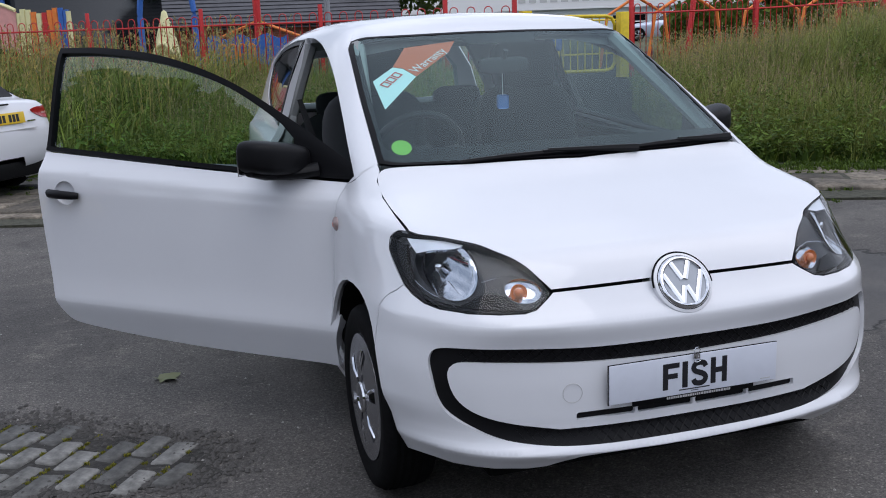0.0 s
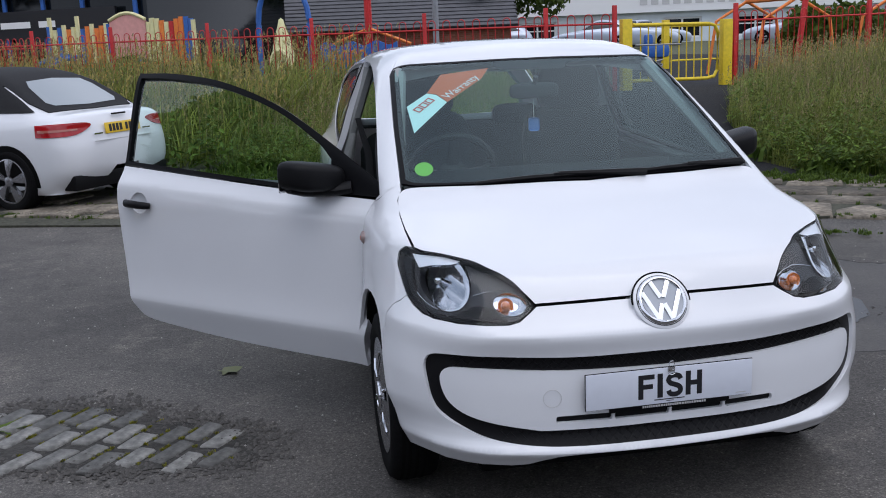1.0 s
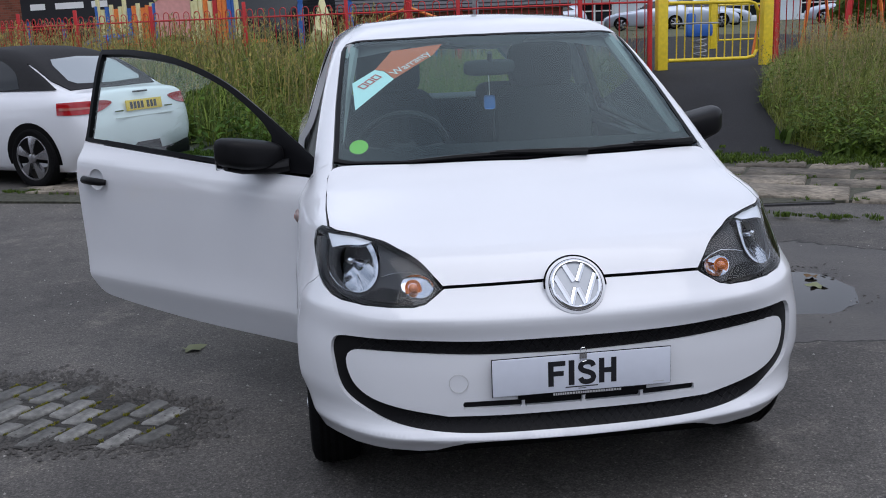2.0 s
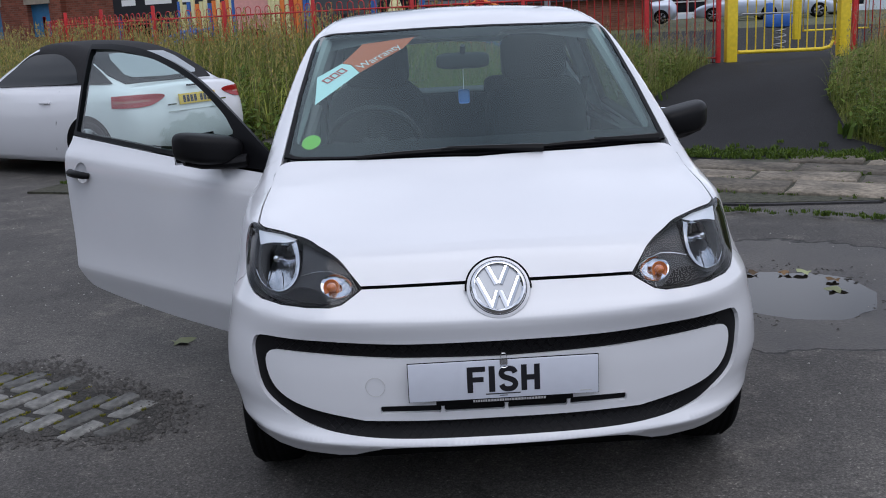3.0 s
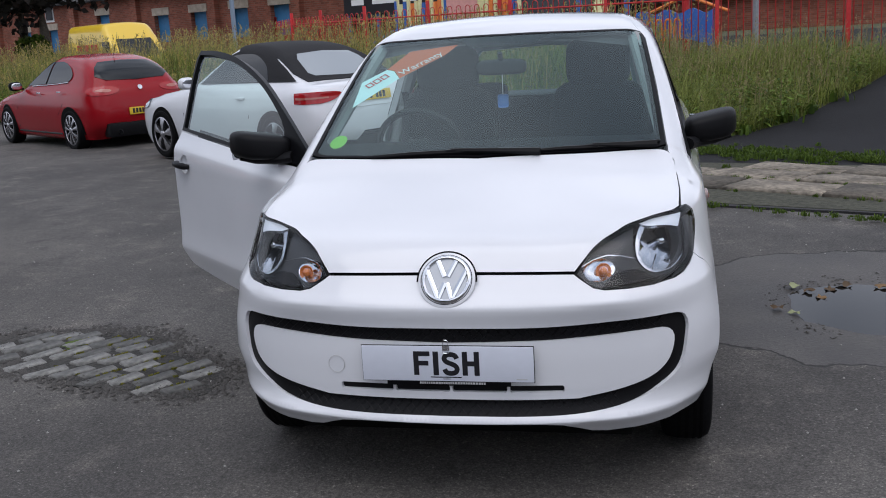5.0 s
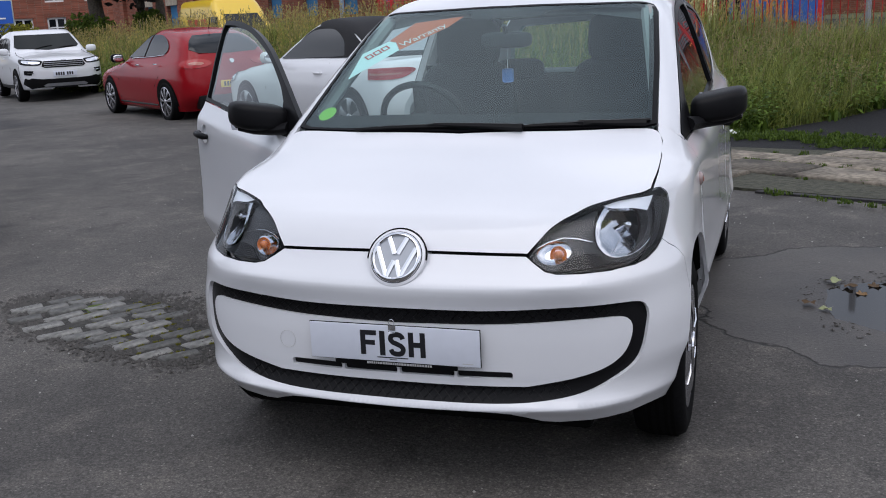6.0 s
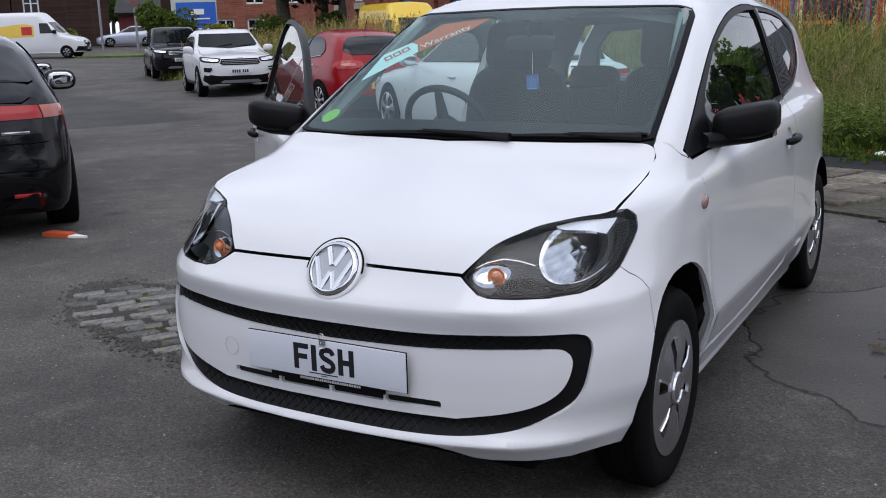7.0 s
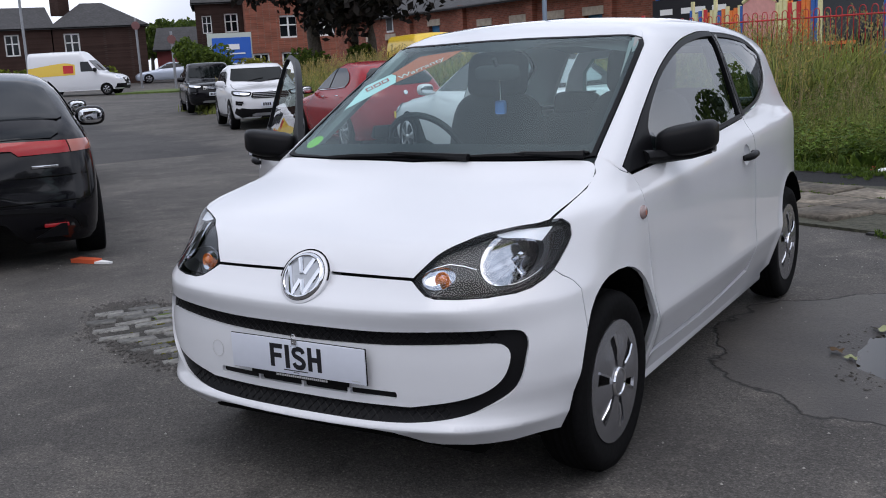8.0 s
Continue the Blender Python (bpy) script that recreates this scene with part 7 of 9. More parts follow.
def drape(name, outline, mat, lift, step=0.25, **tags):
    """A thin sheet over the ground inside an outline, with a skirt."""
    o = np.array(outline)
    lo, hi = o.min(0), o.max(0)
    X, Y = np.meshgrid(np.arange(lo[0], hi[0], step), np.arange(lo[1], hi[1], step))
    g = np.stack([X.ravel(), Y.ravel()], 1)
    g = g[inside(o, g)]
    edge = loop(outline, ("all",), step)
    g = g[[np.min(np.sum((edge - q) ** 2, 1)) > (0.5 * step) ** 2 for q in g]]
    pts = np.concatenate([edge, g])
    v2, _, faces, *_ = cdt([Vector(q) for q in pts], [(i, (i + 1) % len(edge)) for i in range(len(edge))], [], 1, 1e-6)
    bm = bmesh.new()
    vs = [bm.verts.new((v.x, v.y, on_ground(v.x, v.y) + lift + 0.004 * noise.noise((v.x * 1.7, v.y * 1.7, 5)))) for v in v2]
    for f in faces:
        c = np.mean([v2[i] for i in f], axis=0)
        if inside(edge, np.array([c]))[0]:
            bm.faces.new([vs[i] for i in f])
    bm.normal_update()
    rim = [e for e in bm.edges if len(e.link_faces) == 1]
    low = {}
    for e in rim:
        for v in e.verts:
            if v not in low:
                low[v] = bm.verts.new(v.co - Vector((0, 0, lift + 0.03)))
    for e in rim:
        a, b = e.verts
        bm.faces.new((a, b, low[b], low[a]))
    return tagged(finish(name, bm, mat), **tags)


path_top = [(4.15, 10.95), (3.1, 9.3), (2.1, 8.15), (0.8, 7.55), (-0.8, 7.75), (-2.5, 8.6), (-2.6, 8.25), (0.4, 6.65), (4.3, 5.35), (4.05, 6.3), (4.50, 8.0), (5.75, 10.2), (6.05, 11.1), (6.4, 13.0), (3.6, 13.0)]
drape("path", path_top, M_PATH, 0.012, label="dark tarmac path up to the playground gate", category="path", kind="structure")
drape("play_area", [(4.4, 11.6), (14, 11.6), (14, 30), (-6, 30), (-3, 19), (1.5, 14.5)], M_PATH, 0.006, 0.8, label="dark tarmac playground surface behind the fence", category="ground", kind="structure")
pave = drape("pavement", [(-4.0, 6.55), (0.3, 4.62), (2.2, 3.85), (3.6, 3.62), (9.0, 1.2), (9.8, 3.0), (4.3, 5.38), (0.4, 6.68), (-3.2, 8.45)], material("earthy_pavement_joints", (0.045, 0.045, 0.03), 0.95, grain=0.5, scale=25, bump=0.01), 0.02, label="old pavement of uneven mossy stone flags", category="pavement", kind="structure")
strip = drape("tarmac_strip", [(0.9, 4.30), (2.2, 3.80), (3.1, 3.66), (2.9, 4.1), (2.1, 4.42), (1.4, 4.55), (1.1, 4.75)], M_REPAIR, 0.016, 0.15, label="smooth dark tarmac repair in the pavement edge", category="pavement", kind="structure")

# flags: each stone an uneven slab of its own
k = -9.0
row = 0
pave_poly = np.array([(-3.9, 6.65), (0.3, 4.70), (2.2, 3.95), (3.6, 3.72), (8.8, 1.4), (9.6, 3.0), (4.3, 5.25), (0.4, 6.55), (-3.2, 8.3)])
hole_poly = np.array([(0.95, 4.3), (2.2, 3.7), (3.1, 3.6), (2.9, 4.1), (2.1, 4.42), (1.4, 4.6), (1.1, 4.75)])
c = 4.05
for depth in (0.24, 0.50, 0.56, 0.46, 0.50, 0.42):
    k = -8.5 + rng.uniform(0, 0.5)
    while k < 7.5:
        w = rng.uniform(0.42, 0.95) if depth > 0.3 else rng.uniform(0.5, 0.9)
        mid = along_road(k + w / 2, c + depth / 2)
        if inside(pave_poly, np.array([(mid.x, mid.y)]))[0] and not inside(hole_poly, np.array([(mid.x, mid.y)]))[0]:
            bm = bmesh.new()
            cut = rng.random() < 0.25
            pts = [(0.012, 0.012), (w * 0.5, 0.012 + rng.uniform(0, 0.015)), (w - 0.012, 0.012), (w - 0.012 + rng.uniform(-0.02, 0.0), depth * 0.5), (w - 0.012 - (rng.uniform(0.08, 0.25) if cut else 0), depth - 0.012), (w * 0.5, depth - 0.012 - rng.uniform(0, 0.02)), (0.012, depth - 0.012)]
            tilt = [rng.uniform(-0.012, 0.012) for _ in range(3)]
            top, mid2, low = [], [], []
            cx, cy = w / 2, depth / 2
            for x, y in pts:
                q = along_road(k + x, c + y)
                h = 0.034 + tilt[0] + tilt[1] * (x - cx) * 2 + tilt[2] * (y - cy) * 2
                qi = along_road(k + cx + (x - cx) * 0.965, c + cy + (y - cy) * 0.955)
                top.append(bm.verts.new((qi.x, qi.y, qi.z + h)))
                mid2.append(bm.verts.new((q.x, q.y, q.z + h - 0.012)))
                low.append(bm.verts.new((q.x, q.y, q.z - 0.02)))
            bm.faces.new(top)
            n = len(pts)
            for A, B in ((top, mid2), (mid2, low)):
                for i in range(n):
                    bm.faces.new((A[i], B[i], B[(i + 1) % n], A[(i + 1) % n]))
            part("flagstone", bm, M_FLAG, pave, angle=60)
        k += w
    c += depth

# granite setts showing through the worn asphalt
SETT_EDGE = loop([(-2.72, 0.98), (-2.4, 1.10), (-1.86, 1.08), (-1.62, 0.86), (-1.36, 0.64), (-1.22, 0.46), (-1.32, 0.25), (-1.60, 0.31), (-1.85, 0.37), (-2.2, 0.49), (-2.50, 0.74)], (), 0.05)
SETT_EDGE = [(x + 0.10 * noise.noise((x * 9, y * 9, 3)), y + 0.10 * noise.noise((x * 9, y * 9, 8))) for x, y in SETT_EDGE]
setts = drape("sett_bed", SETT_EDGE, M_JOINT, 0.003, 0.05, label="patch of old granite setts with moss in the joints", category="paving", kind="structure")
sett_poly = np.array([(-2.68, 0.96), (-2.4, 1.06), (-1.88, 1.04), (-1.64, 0.84), (-1.40, 0.62), (-1.25, 0.47), (-1.34, 0.23), (-1.60, 0.28), (-1.85, 0.34), (-2.2, 0.46), (-2.52, 0.72)])


def sett_mesh(length, width, seed):
    r = random.Random(seed)
    bm = bmesh.new()
    ring = []
    q = 0.011
    for cx, cy, a0 in ((1, 1, 0), (-1, 1, 90), (-1, -1, 180), (1, -1, 270)):
        ox, oy = cx * (length / 2 - q) * r.uniform(0.86, 1.04), cy * (width / 2 - q) * r.uniform(0.82, 1.08)
        for a in (0, 45, 90):
            ring.append((ox + q * r.uniform(0.6, 1.3) * math.cos(radians(a0 + a)), oy + q * r.uniform(0.6, 1.3) * math.sin(radians(a0 + a))))
    n = len(ring)
    hs = [r.uniform(-0.002, 0.002) for _ in range(2)]
    low = [bm.verts.new((x, y, -0.03)) for x, y in ring]
    mid = [bm.verts.new((x, y, 0.004)) for x, y in ring]
    top = [bm.verts.new((x * 0.95, y * 0.90, 0.010 + hs[0] * x * 8)) for x, y in ring]
    for A, B in ((low, mid), (mid, top)):
        for i in range(n):
            bm.faces.new((A[i], A[(i + 1) % n], B[(i + 1) % n], B[i]))
    bm.faces.new(top)
    me = bpy.data.meshes.new("sett")
    bmesh.ops.recalc_face_normals(bm, faces=bm.faces)
    for f in bm.faces:
        f.smooth = True
    bm.to_mesh(me)
    bm.free()
    me.materials.append(M_COBBLE)
    return me


sett_kinds = [sett_mesh(rng.uniform(0.165, 0.212), rng.uniform(0.078, 0.094), i) for i in range(14)]
A_AX, B_AX = Vector((0.555, 0.83)), Vector((-0.83, 0.555))
for i in range(-3, 19):
    for j in range(-9, 10):
        p = Vector((-1.36, 0.36)) + B_AX * (i * 0.100 + rng.uniform(-0.004, 0.004)) + A_AX * ((j + (0.5 if i % 2 else 0) + 0.16 * math.sin(i * 2.1)) * 0.212 + rng.uniform(-0.014, 0.014))
        if inside(sett_poly, np.array([(p.x, p.y)]))[0] and rng.random() < 0.93:
            ob = new("sett", rng.choice(sett_kinds))
            ob.parent = setts
            ob.matrix_basis = Matrix.Translation((p.x, p.y, on_ground(p.x, p.y) + rng.uniform(-0.004, 0.004))) @ pose(0, 0, 0, rng.uniform(-1.5, 1.5), rng.uniform(-1.5, 1.5), 56 + rng.uniform(-4, 4))

# crumbled asphalt round the setts
V, F = [], []
for _ in range(3200):
    x, y = rng.choice(SETT_EDGE)
    x, y = x + rng.gauss(0.0, 0.055), y + rng.gauss(0.02, 0.055)
    e = rng.choice((0.003, 0.004, 0.006, 0.010))
    z = on_ground(x, y) + 0.003
    i = len(V)
    V += [(x - e, y - e * rng.uniform(0.3, 1), z), (x + e * rng.uniform(0.3, 1), y - e, z), (x + e, y + e * rng.uniform(0.3, 1), z), (x - e * rng.uniform(0.3, 1), y + e, z), (x, y, z + 0.8 * e)]
    F += [(i, i + 1, i + 4), (i + 1, i + 2, i + 4), (i + 2, i + 3, i + 4), (i + 3, i, i + 4)]
me = bpy.data.meshes.new("asphalt_crumbs")
me.from_pydata(V, [], F)
me.materials.append(material("dark_crumbs", (0.050, 0.047, 0.044), 0.9, vary=0.4))
tagged(new("asphalt_crumbs", me), "dark crumbled asphalt at the edge of the setts", "crumbs", kind="stuff")

# moss in the joints and weeds along the pavement: small upright tufts in one mesh each
def tufts(name, places, mat, size, blades, label, category, seed=1, flat=False):
    r = np.random.default_rng(seed)
    V, F = [], []
    for (x, y, z, s) in places:
        for _ in range(blades):
            a, h = r.uniform(0, 2 * math.pi), size * s * r.uniform(0.5, 1.2)
            ox, oy = r.normal(0, size * s * 0.5, 2)
            w = h * 0.16
            lean = r.uniform(0.1, 0.7) * h
            dx, dy = math.cos(a), math.sin(a)
            b = np.array((x + ox, y + oy, z))
            i = len(V)
            V += [b + (-dy * w, dx * w, 0), b + (dy * w, -dx * w, 0), b + (dx * lean * 0.4 + dy * w * 0.8, dy * lean * 0.4 - dx * w * 0.8, h * 0.6), b + (dx * lean * 0.4 - dy * w * 0.8, dy * lean * 0.4 + dx * w * 0.8, h * 0.6), b + (dx * lean, dy * lean, h * 0.9)]
            F += [(i, i + 1, i + 2, i + 3), (i + 3, i + 2, i + 4)]
    me = bpy.data.meshes.new(name)
    me.from_pydata([tuple(v) for v in V], [], F)
    me.materials.append(mat)
    return tagged(new(name, me), label, category, kind="stuff")


M_MOSS_LEAF = leaf_material("moss_tufts", (0.15, 0.16, 0.03))
pl = []
for _ in range(1100):
    i, j = rng.randint(-2, 17), rng.randint(-8, 8)
    p = Vector((-1.36, 0.36)) + B_AX * ((i + 0.5) * 0.100) + A_AX * (j * 0.212 + rng.uniform(-0.1, 0.1))
    if inside(sett_poly, np.array([(p.x, p.y)]))[0] and (p.x + p.y) > -1.15 - 0.45 * rng.random():
        pl.append((p.x, p.y, on_ground(p.x, p.y), 1.0))
tufts("moss", pl, M_MOSS_LEAF, 0.011, 60, "yellow-green moss between granite setts", "moss", 3)
pl = []
for _ in range(4200):
    k = rng.uniform(-8, 7)
    c = rng.choice((rng.gauss(6.62, 0.16), rng.gauss(6.72, 0.10), rng.gauss(6.72, 0.12), rng.gauss(6.70, 0.2), rng.choice((4.79, 5.35, 5.81, 6.31)) + rng.gauss(0, 0.035), rng.gauss(4.12, 0.04)))
    p = along_road(k, c)
    gate_gap = noise.noise((k * 0.9, c * 0.5, 3))
    if gate_gap > -0.1 or c > 6.5:
        pl.append((p.x, p.y, p.z + 0.02, rng.uniform(0.5, 1.3) * (1.0 if c > 6.4 else 0.6)))
tufts("pavement_weeds", pl, M_WEED, 0.042, 18, "low green weeds and grass in pavement joints", "weeds", 4)


def leaf(name, x, y, size, turn, mat, label, lobes=5, z=0.004):
    """A fallen leaf with pointed lobes, slightly curled."""
    bm = bmesh.new()
    c = bm.verts.new((0, 0, 0.004))
    ring = []
    n = lobes * 4
    for i in range(n):
        a = 2 * math.pi * i / n
        q = size * (1.0 if i % 4 == 0 else 0.55 if i % 4 == 2 else 0.72) * (0.75 + 0.25 * math.cos(a))
        ring.append(bm.verts.new((q * math.cos(a), q * math.sin(a), 0.006 * math.sin(3 * a) + 0.006)))
    for i in range(n):
        bm.faces.new((c, ring[i], ring[(i + 1) % n]))
    ob = finish(name, bm, mat)
    ob.matrix_world = Matrix.Translation((x, y, on_ground(x, y) + z)) @ pose(0, 0, 0, 0, 0, turn)
    return tagged(ob, label, "leaf", "fallen leaves")


leaf("fallen_leaf", -1.355, 1.343, 0.085, 30, M_LEAF, "pale green lobed leaf lying on asphalt")
leaf("fallen_leaf", -2.22, 0.88, 0.10, 75, M_WEED, "bright green leaf lying on the setts")
for x, y, s, mt in ((1.50, 1.95, 0.05, M_DEAD), (1.60, 2.02, 0.06, M_DEAD), (1.86, 1.97, 0.07, M_LEAF), (1.95, 1.80, 0.06, M_DEAD), (1.88, 1.62, 0.08, M_LEAF), (1.38, 1.90, 0.05, M_DEAD), (1.43, 1.80, 0.045, M_DEAD), (1.75, 1.98, 0.055, M_DEAD), (1.33, 1.97, 0.06, M_LEAF), (1.20, 1.55, 0.05, M_DEAD), (1.27, 1.48, 0.045, M_LEAF)):
    leaf("fallen_leaf", x, y, s, rng.uniform(0, 360), mt, "small wet brown leaf at the puddle edge" if mt is M_DEAD else "small wet green leaf at the puddle edge", z=0.012)
# twigs and grit round the puddle
V, F = [], []
for _ in range(320):
    a, q = rng.uniform(0, 2 * math.pi), rng.gauss(1.04, 0.13)
    x, y = 1.66 + 0.42 * q * math.cos(a), 1.62 + 0.50 * q * math.sin(a)
    if noise.noise((2.2 * math.cos(a), 2.2 * math.sin(a), 9)) + 0.25 * math.sin(a) < rng.uniform(-0.35, 0.3):
        continue
    s, t = rng.uniform(0.002, 0.005), rng.uniform(0, math.pi)
    e = s * rng.uniform(1, 4)
    z = on_ground(x, y) + 0.002
    i = len(V)
    for dx, dy in ((-e, -s), (e, -s), (e, s), (-e, s)):
        V.append((x + dx * math.cos(t) - dy * math.sin(t), y + dx * math.sin(t) + dy * math.cos(t), z))
    V.append((x, y, z + s))
    F += [(i, i + 1, i + 4), (i + 1, i + 2, i + 4), (i + 2, i + 3, i + 4), (i + 3, i, i + 4)]
me = bpy.data.meshes.new("grit")
me.from_pydata(V, [], F)
me.materials.append(material("wet_grit", (0.03, 0.026, 0.02), 0.7))
tagged(new("grit", me), "dark wet grit and twigs round the puddle", "grit", kind="stuff")
# loose pale stones scattered over the asphalt
V, F = [], []
for _ in range(1500):
    x, y = rng.uniform(-5, 3.2), rng.uniform(-1.6, 6.5)
    if abs(x) < 0.8 and -0.5 < y < 3:
        continue
    s = rng.choice((0.002, 0.003, 0.003, 0.006))
    z = on_ground(x, y) + s * 0.4
    i = len(V)
    V += [(x - s, y, z), (x, y - s, z), (x + s, y, z), (x, y + s, z), (x, y, z + s)]
    F += [(i, i + 1, i + 4), (i + 1, i + 2, i + 4), (i + 2, i + 3, i + 4), (i + 3, i, i + 4)]
me = bpy.data.meshes.new("loose_stones")
me.from_pydata(V, [], F)
me.materials.append(material("pale_grit", (0.3, 0.29, 0.27), 0.9))
tagged(new("loose_stones", me), "tiny pale stones scattered over the asphalt", "stones", kind="stuff")
# crumpled litter at the foot of the grass
for x, y, s, mt, lb in ((0.61, 7.50, 0.05, M_WHITE_INK, "crumpled white paper at the grass edge"), (0.44, 7.76, 0.035, material("red_litter", (0.5, 0.04, 0.02), 0.5), "small red can at the grass edge"), (4.75, 6.55, 0.05, M_WHITE_INK, "crumpled white paper at the path edge")):
    bm = bmesh.new()
    bmesh.ops.create_icosphere(bm, subdivisions=2, radius=s)
    for v in bm.verts:
        v.co *= 1 + 0.9 * noise.noise(v.co * 45 + Vector((x, y, 0)))
        v.co = Vector((v.co.x * 1.5, v.co.y, v.co.z * 0.62))
    ob = finish("litter", bm, mt, smooth=False)
    ob.matrix_world = Matrix.Translation((x, y, on_ground(x, y) + s * 0.55))
    tagged(ob, lb, "litter")

# ---- tall grass on the bank ----
path_poly = np.array(path_top[:12])


def meadow(name, count, k0, k1, c0, c1, height, mat, label, seed, heads=0.0, keep=None, width=0.006):
    """Many bent blades, denser and taller in uneven clumps."""
    r = np.random.default_rng(seed)
    per = 11
    roots = count // per
    kr, cr = np.repeat(r.uniform(k0, k1, roots), per), np.repeat(r.uniform(c0, c1, roots), per)
    fan = np.repeat(r.uniform(0, 2 * math.pi, roots), per)
    k, c = kr + r.normal(0, 0.09, len(kr)), cr + r.normal(0, 0.09, len(kr))
    x, y = ROAD.x * k + ACROSS.x * c, ROAD.y * k + ACROSS.y * c
    ok = ~inside(path_poly, np.stack([x, y], 1))
    for px, py in ((2.1, 8.15), (0.8, 7.55)):
        ok &= np.hypot(x - px, y - py) > 0.12
    ok &= ~((x > 3.4) & (x < 6.2) & (y > 10.9))
    x, y, k, c, fan = x[ok], y[ok], k[ok], c[ok], fan[ok]
    clump = np.array([noise.noise((a * 0.8, b * 0.8, 1.5)) + 0.6 * noise.noise((a * 2.6, b * 2.6, 4.5)) for a, b in zip(x, y)])
    edge = smooth(c0, c0 + 0.8, c)
    h = height * (0.45 + 0.55 * edge) * (1 + 0.55 * clump) * r.uniform(0.35, 1.2, len(x))
    h = h * np.where(k < 3.2, 0.60 + 0.40 * smooth(0.2, 2.4, np.abs(k - 0.9)), 1.0)      # trodden shorter by the path
    z = yard(x, y)
    a = fan + r.normal(0, 1.3, len(x))
    lean = h * r.uniform(0.10, 1.0, len(x)) ** 1.2
    ax, ay = np.cos(a) * 0.9 + 0.25, np.sin(a) * 0.9
    w = width * r.uniform(0.6, 1.5, len(x))
    droop = r.uniform(0.05, 0.45, len(x))
    sx, sy = -np.sin(a), np.cos(a)
    rows = []
    for t, wf in ((0, 1.0), (0.4, 0.85), (0.75, 0.55)):
        for sg in (-1, 1):
            rows.append(np.stack([x + ax * lean * t ** 1.8 + sg * sx * w * wf, y + ay * lean * t ** 1.8 + sg * sy * w * wf, z + h * t * (1 - droop * t)], 1))
    rows.append(np.stack([x + ax * lean, y + ay * lean, z + h * (1 - droop * 1.12)], 1))
    n = len(x)
    V = np.stack(rows, 1).reshape(-1, 3)
    b = np.arange(n) * 7
    F = [f for i in b for f in ((i, i + 1, i + 3, i + 2), (i + 2, i + 3, i + 5, i + 4), (i + 4, i + 5, i + 6))]
    me = bpy.data.meshes.new(name)
    me.from_pydata(V.tolist(), [], F)
    me.materials.append(mat)
    return tagged(new(name, me), label, "grass", kind="stuff")


def clear_of_path(x, y):
    """Which places on the bank are off the path and the gateway."""
    return ~inside(path_poly, np.stack([x, y], 1)) & ~((x > 3.4) & (x < 6.2) & (y > 10.9))


def seed_stems(name, count, k0, k1, c0, c1, height, mat, label, seed, head=0.16, thick=0.0016, grain=0.007):
    """Thin bent stems, each with a loose feathery head of many small husks."""
    r = np.random.default_rng(seed)
    k, c = r.uniform(k0, k1, count), c0 + (c1 - c0) * r.uniform(0, 1, count) ** 0.8
    x, y = ROAD.x * k + ACROSS.x * c, ROAD.y * k + ACROSS.y * c
    patch = np.array([noise.noise((a * 0.7, b * 0.7, 8.5)) for a, b in zip(x, y)])
    ok = clear_of_path(x, y) & (patch > r.uniform(-0.6, 0.25, count))
    x, y = x[ok], y[ok]
    n = len(x)
    h = height * r.uniform(0.55, 1.15, n)
    a = r.uniform(0, 2 * math.pi, n)
    lean = h * r.uniform(0.05, 0.45, n)
    foot = np.stack([x, y, yard(x, y)], 1)
    bend = np.stack([np.cos(a) * lean + 0.06 * h, np.sin(a) * lean, h], 1)
    side = np.stack([-np.sin(a), np.cos(a), 0 * a], 1) * thick
    V = [foot - side, foot + side, foot + bend * (0.35, 0.35, 0.62) + side, foot + bend * (0.35, 0.35, 0.62) - side, foot + bend]
    V = np.stack(V, 1).reshape(-1, 3)
    F = [f for i in range(0, 5 * n, 5) for f in ((i, i + 1, i + 2, i + 3), (i + 3, i + 2, i + 4))]
    per = 9
    t = r.uniform(0, 1, (n, per))
    out = r.normal(0, 1, (n, per, 3)) * (0.016 * (1.15 - t))[..., None]
    p = (foot + bend)[:, None, :] - bend[:, None, :] * (0.8, 0.8, 1.0) * (head * (1 - t) / h[:, None])[..., None] + out
    d = r.normal(0, 1, (n, per, 3)) * 0.5 + (bend / h[:, None])[:, None, :]
    d /= np.linalg.norm(d, axis=2)[..., None]
    e = np.cross(d, r.normal(0, 1, (n, per, 3)))
    e /= np.linalg.norm(e, axis=2)[..., None]
    g = grain * r.uniform(0.6, 1.6, (n, per))[..., None]
    H = np.stack([p - d * g * 1.6, p + e * g * 0.5, p + d * g * 1.6, p - e * g * 0.5], 2).reshape(-1, 3)
    b = len(V)
    F += [(i, i + 1, i + 2, i + 3) for i in range(b, b + len(H), 4)]
    me = bpy.data.meshes.new(name)
    me.from_pydata(np.concatenate([V, H]).tolist(), [], F)
    me.materials.append(mat)
    return tagged(new(name, me), label, "grass", kind="stuff")


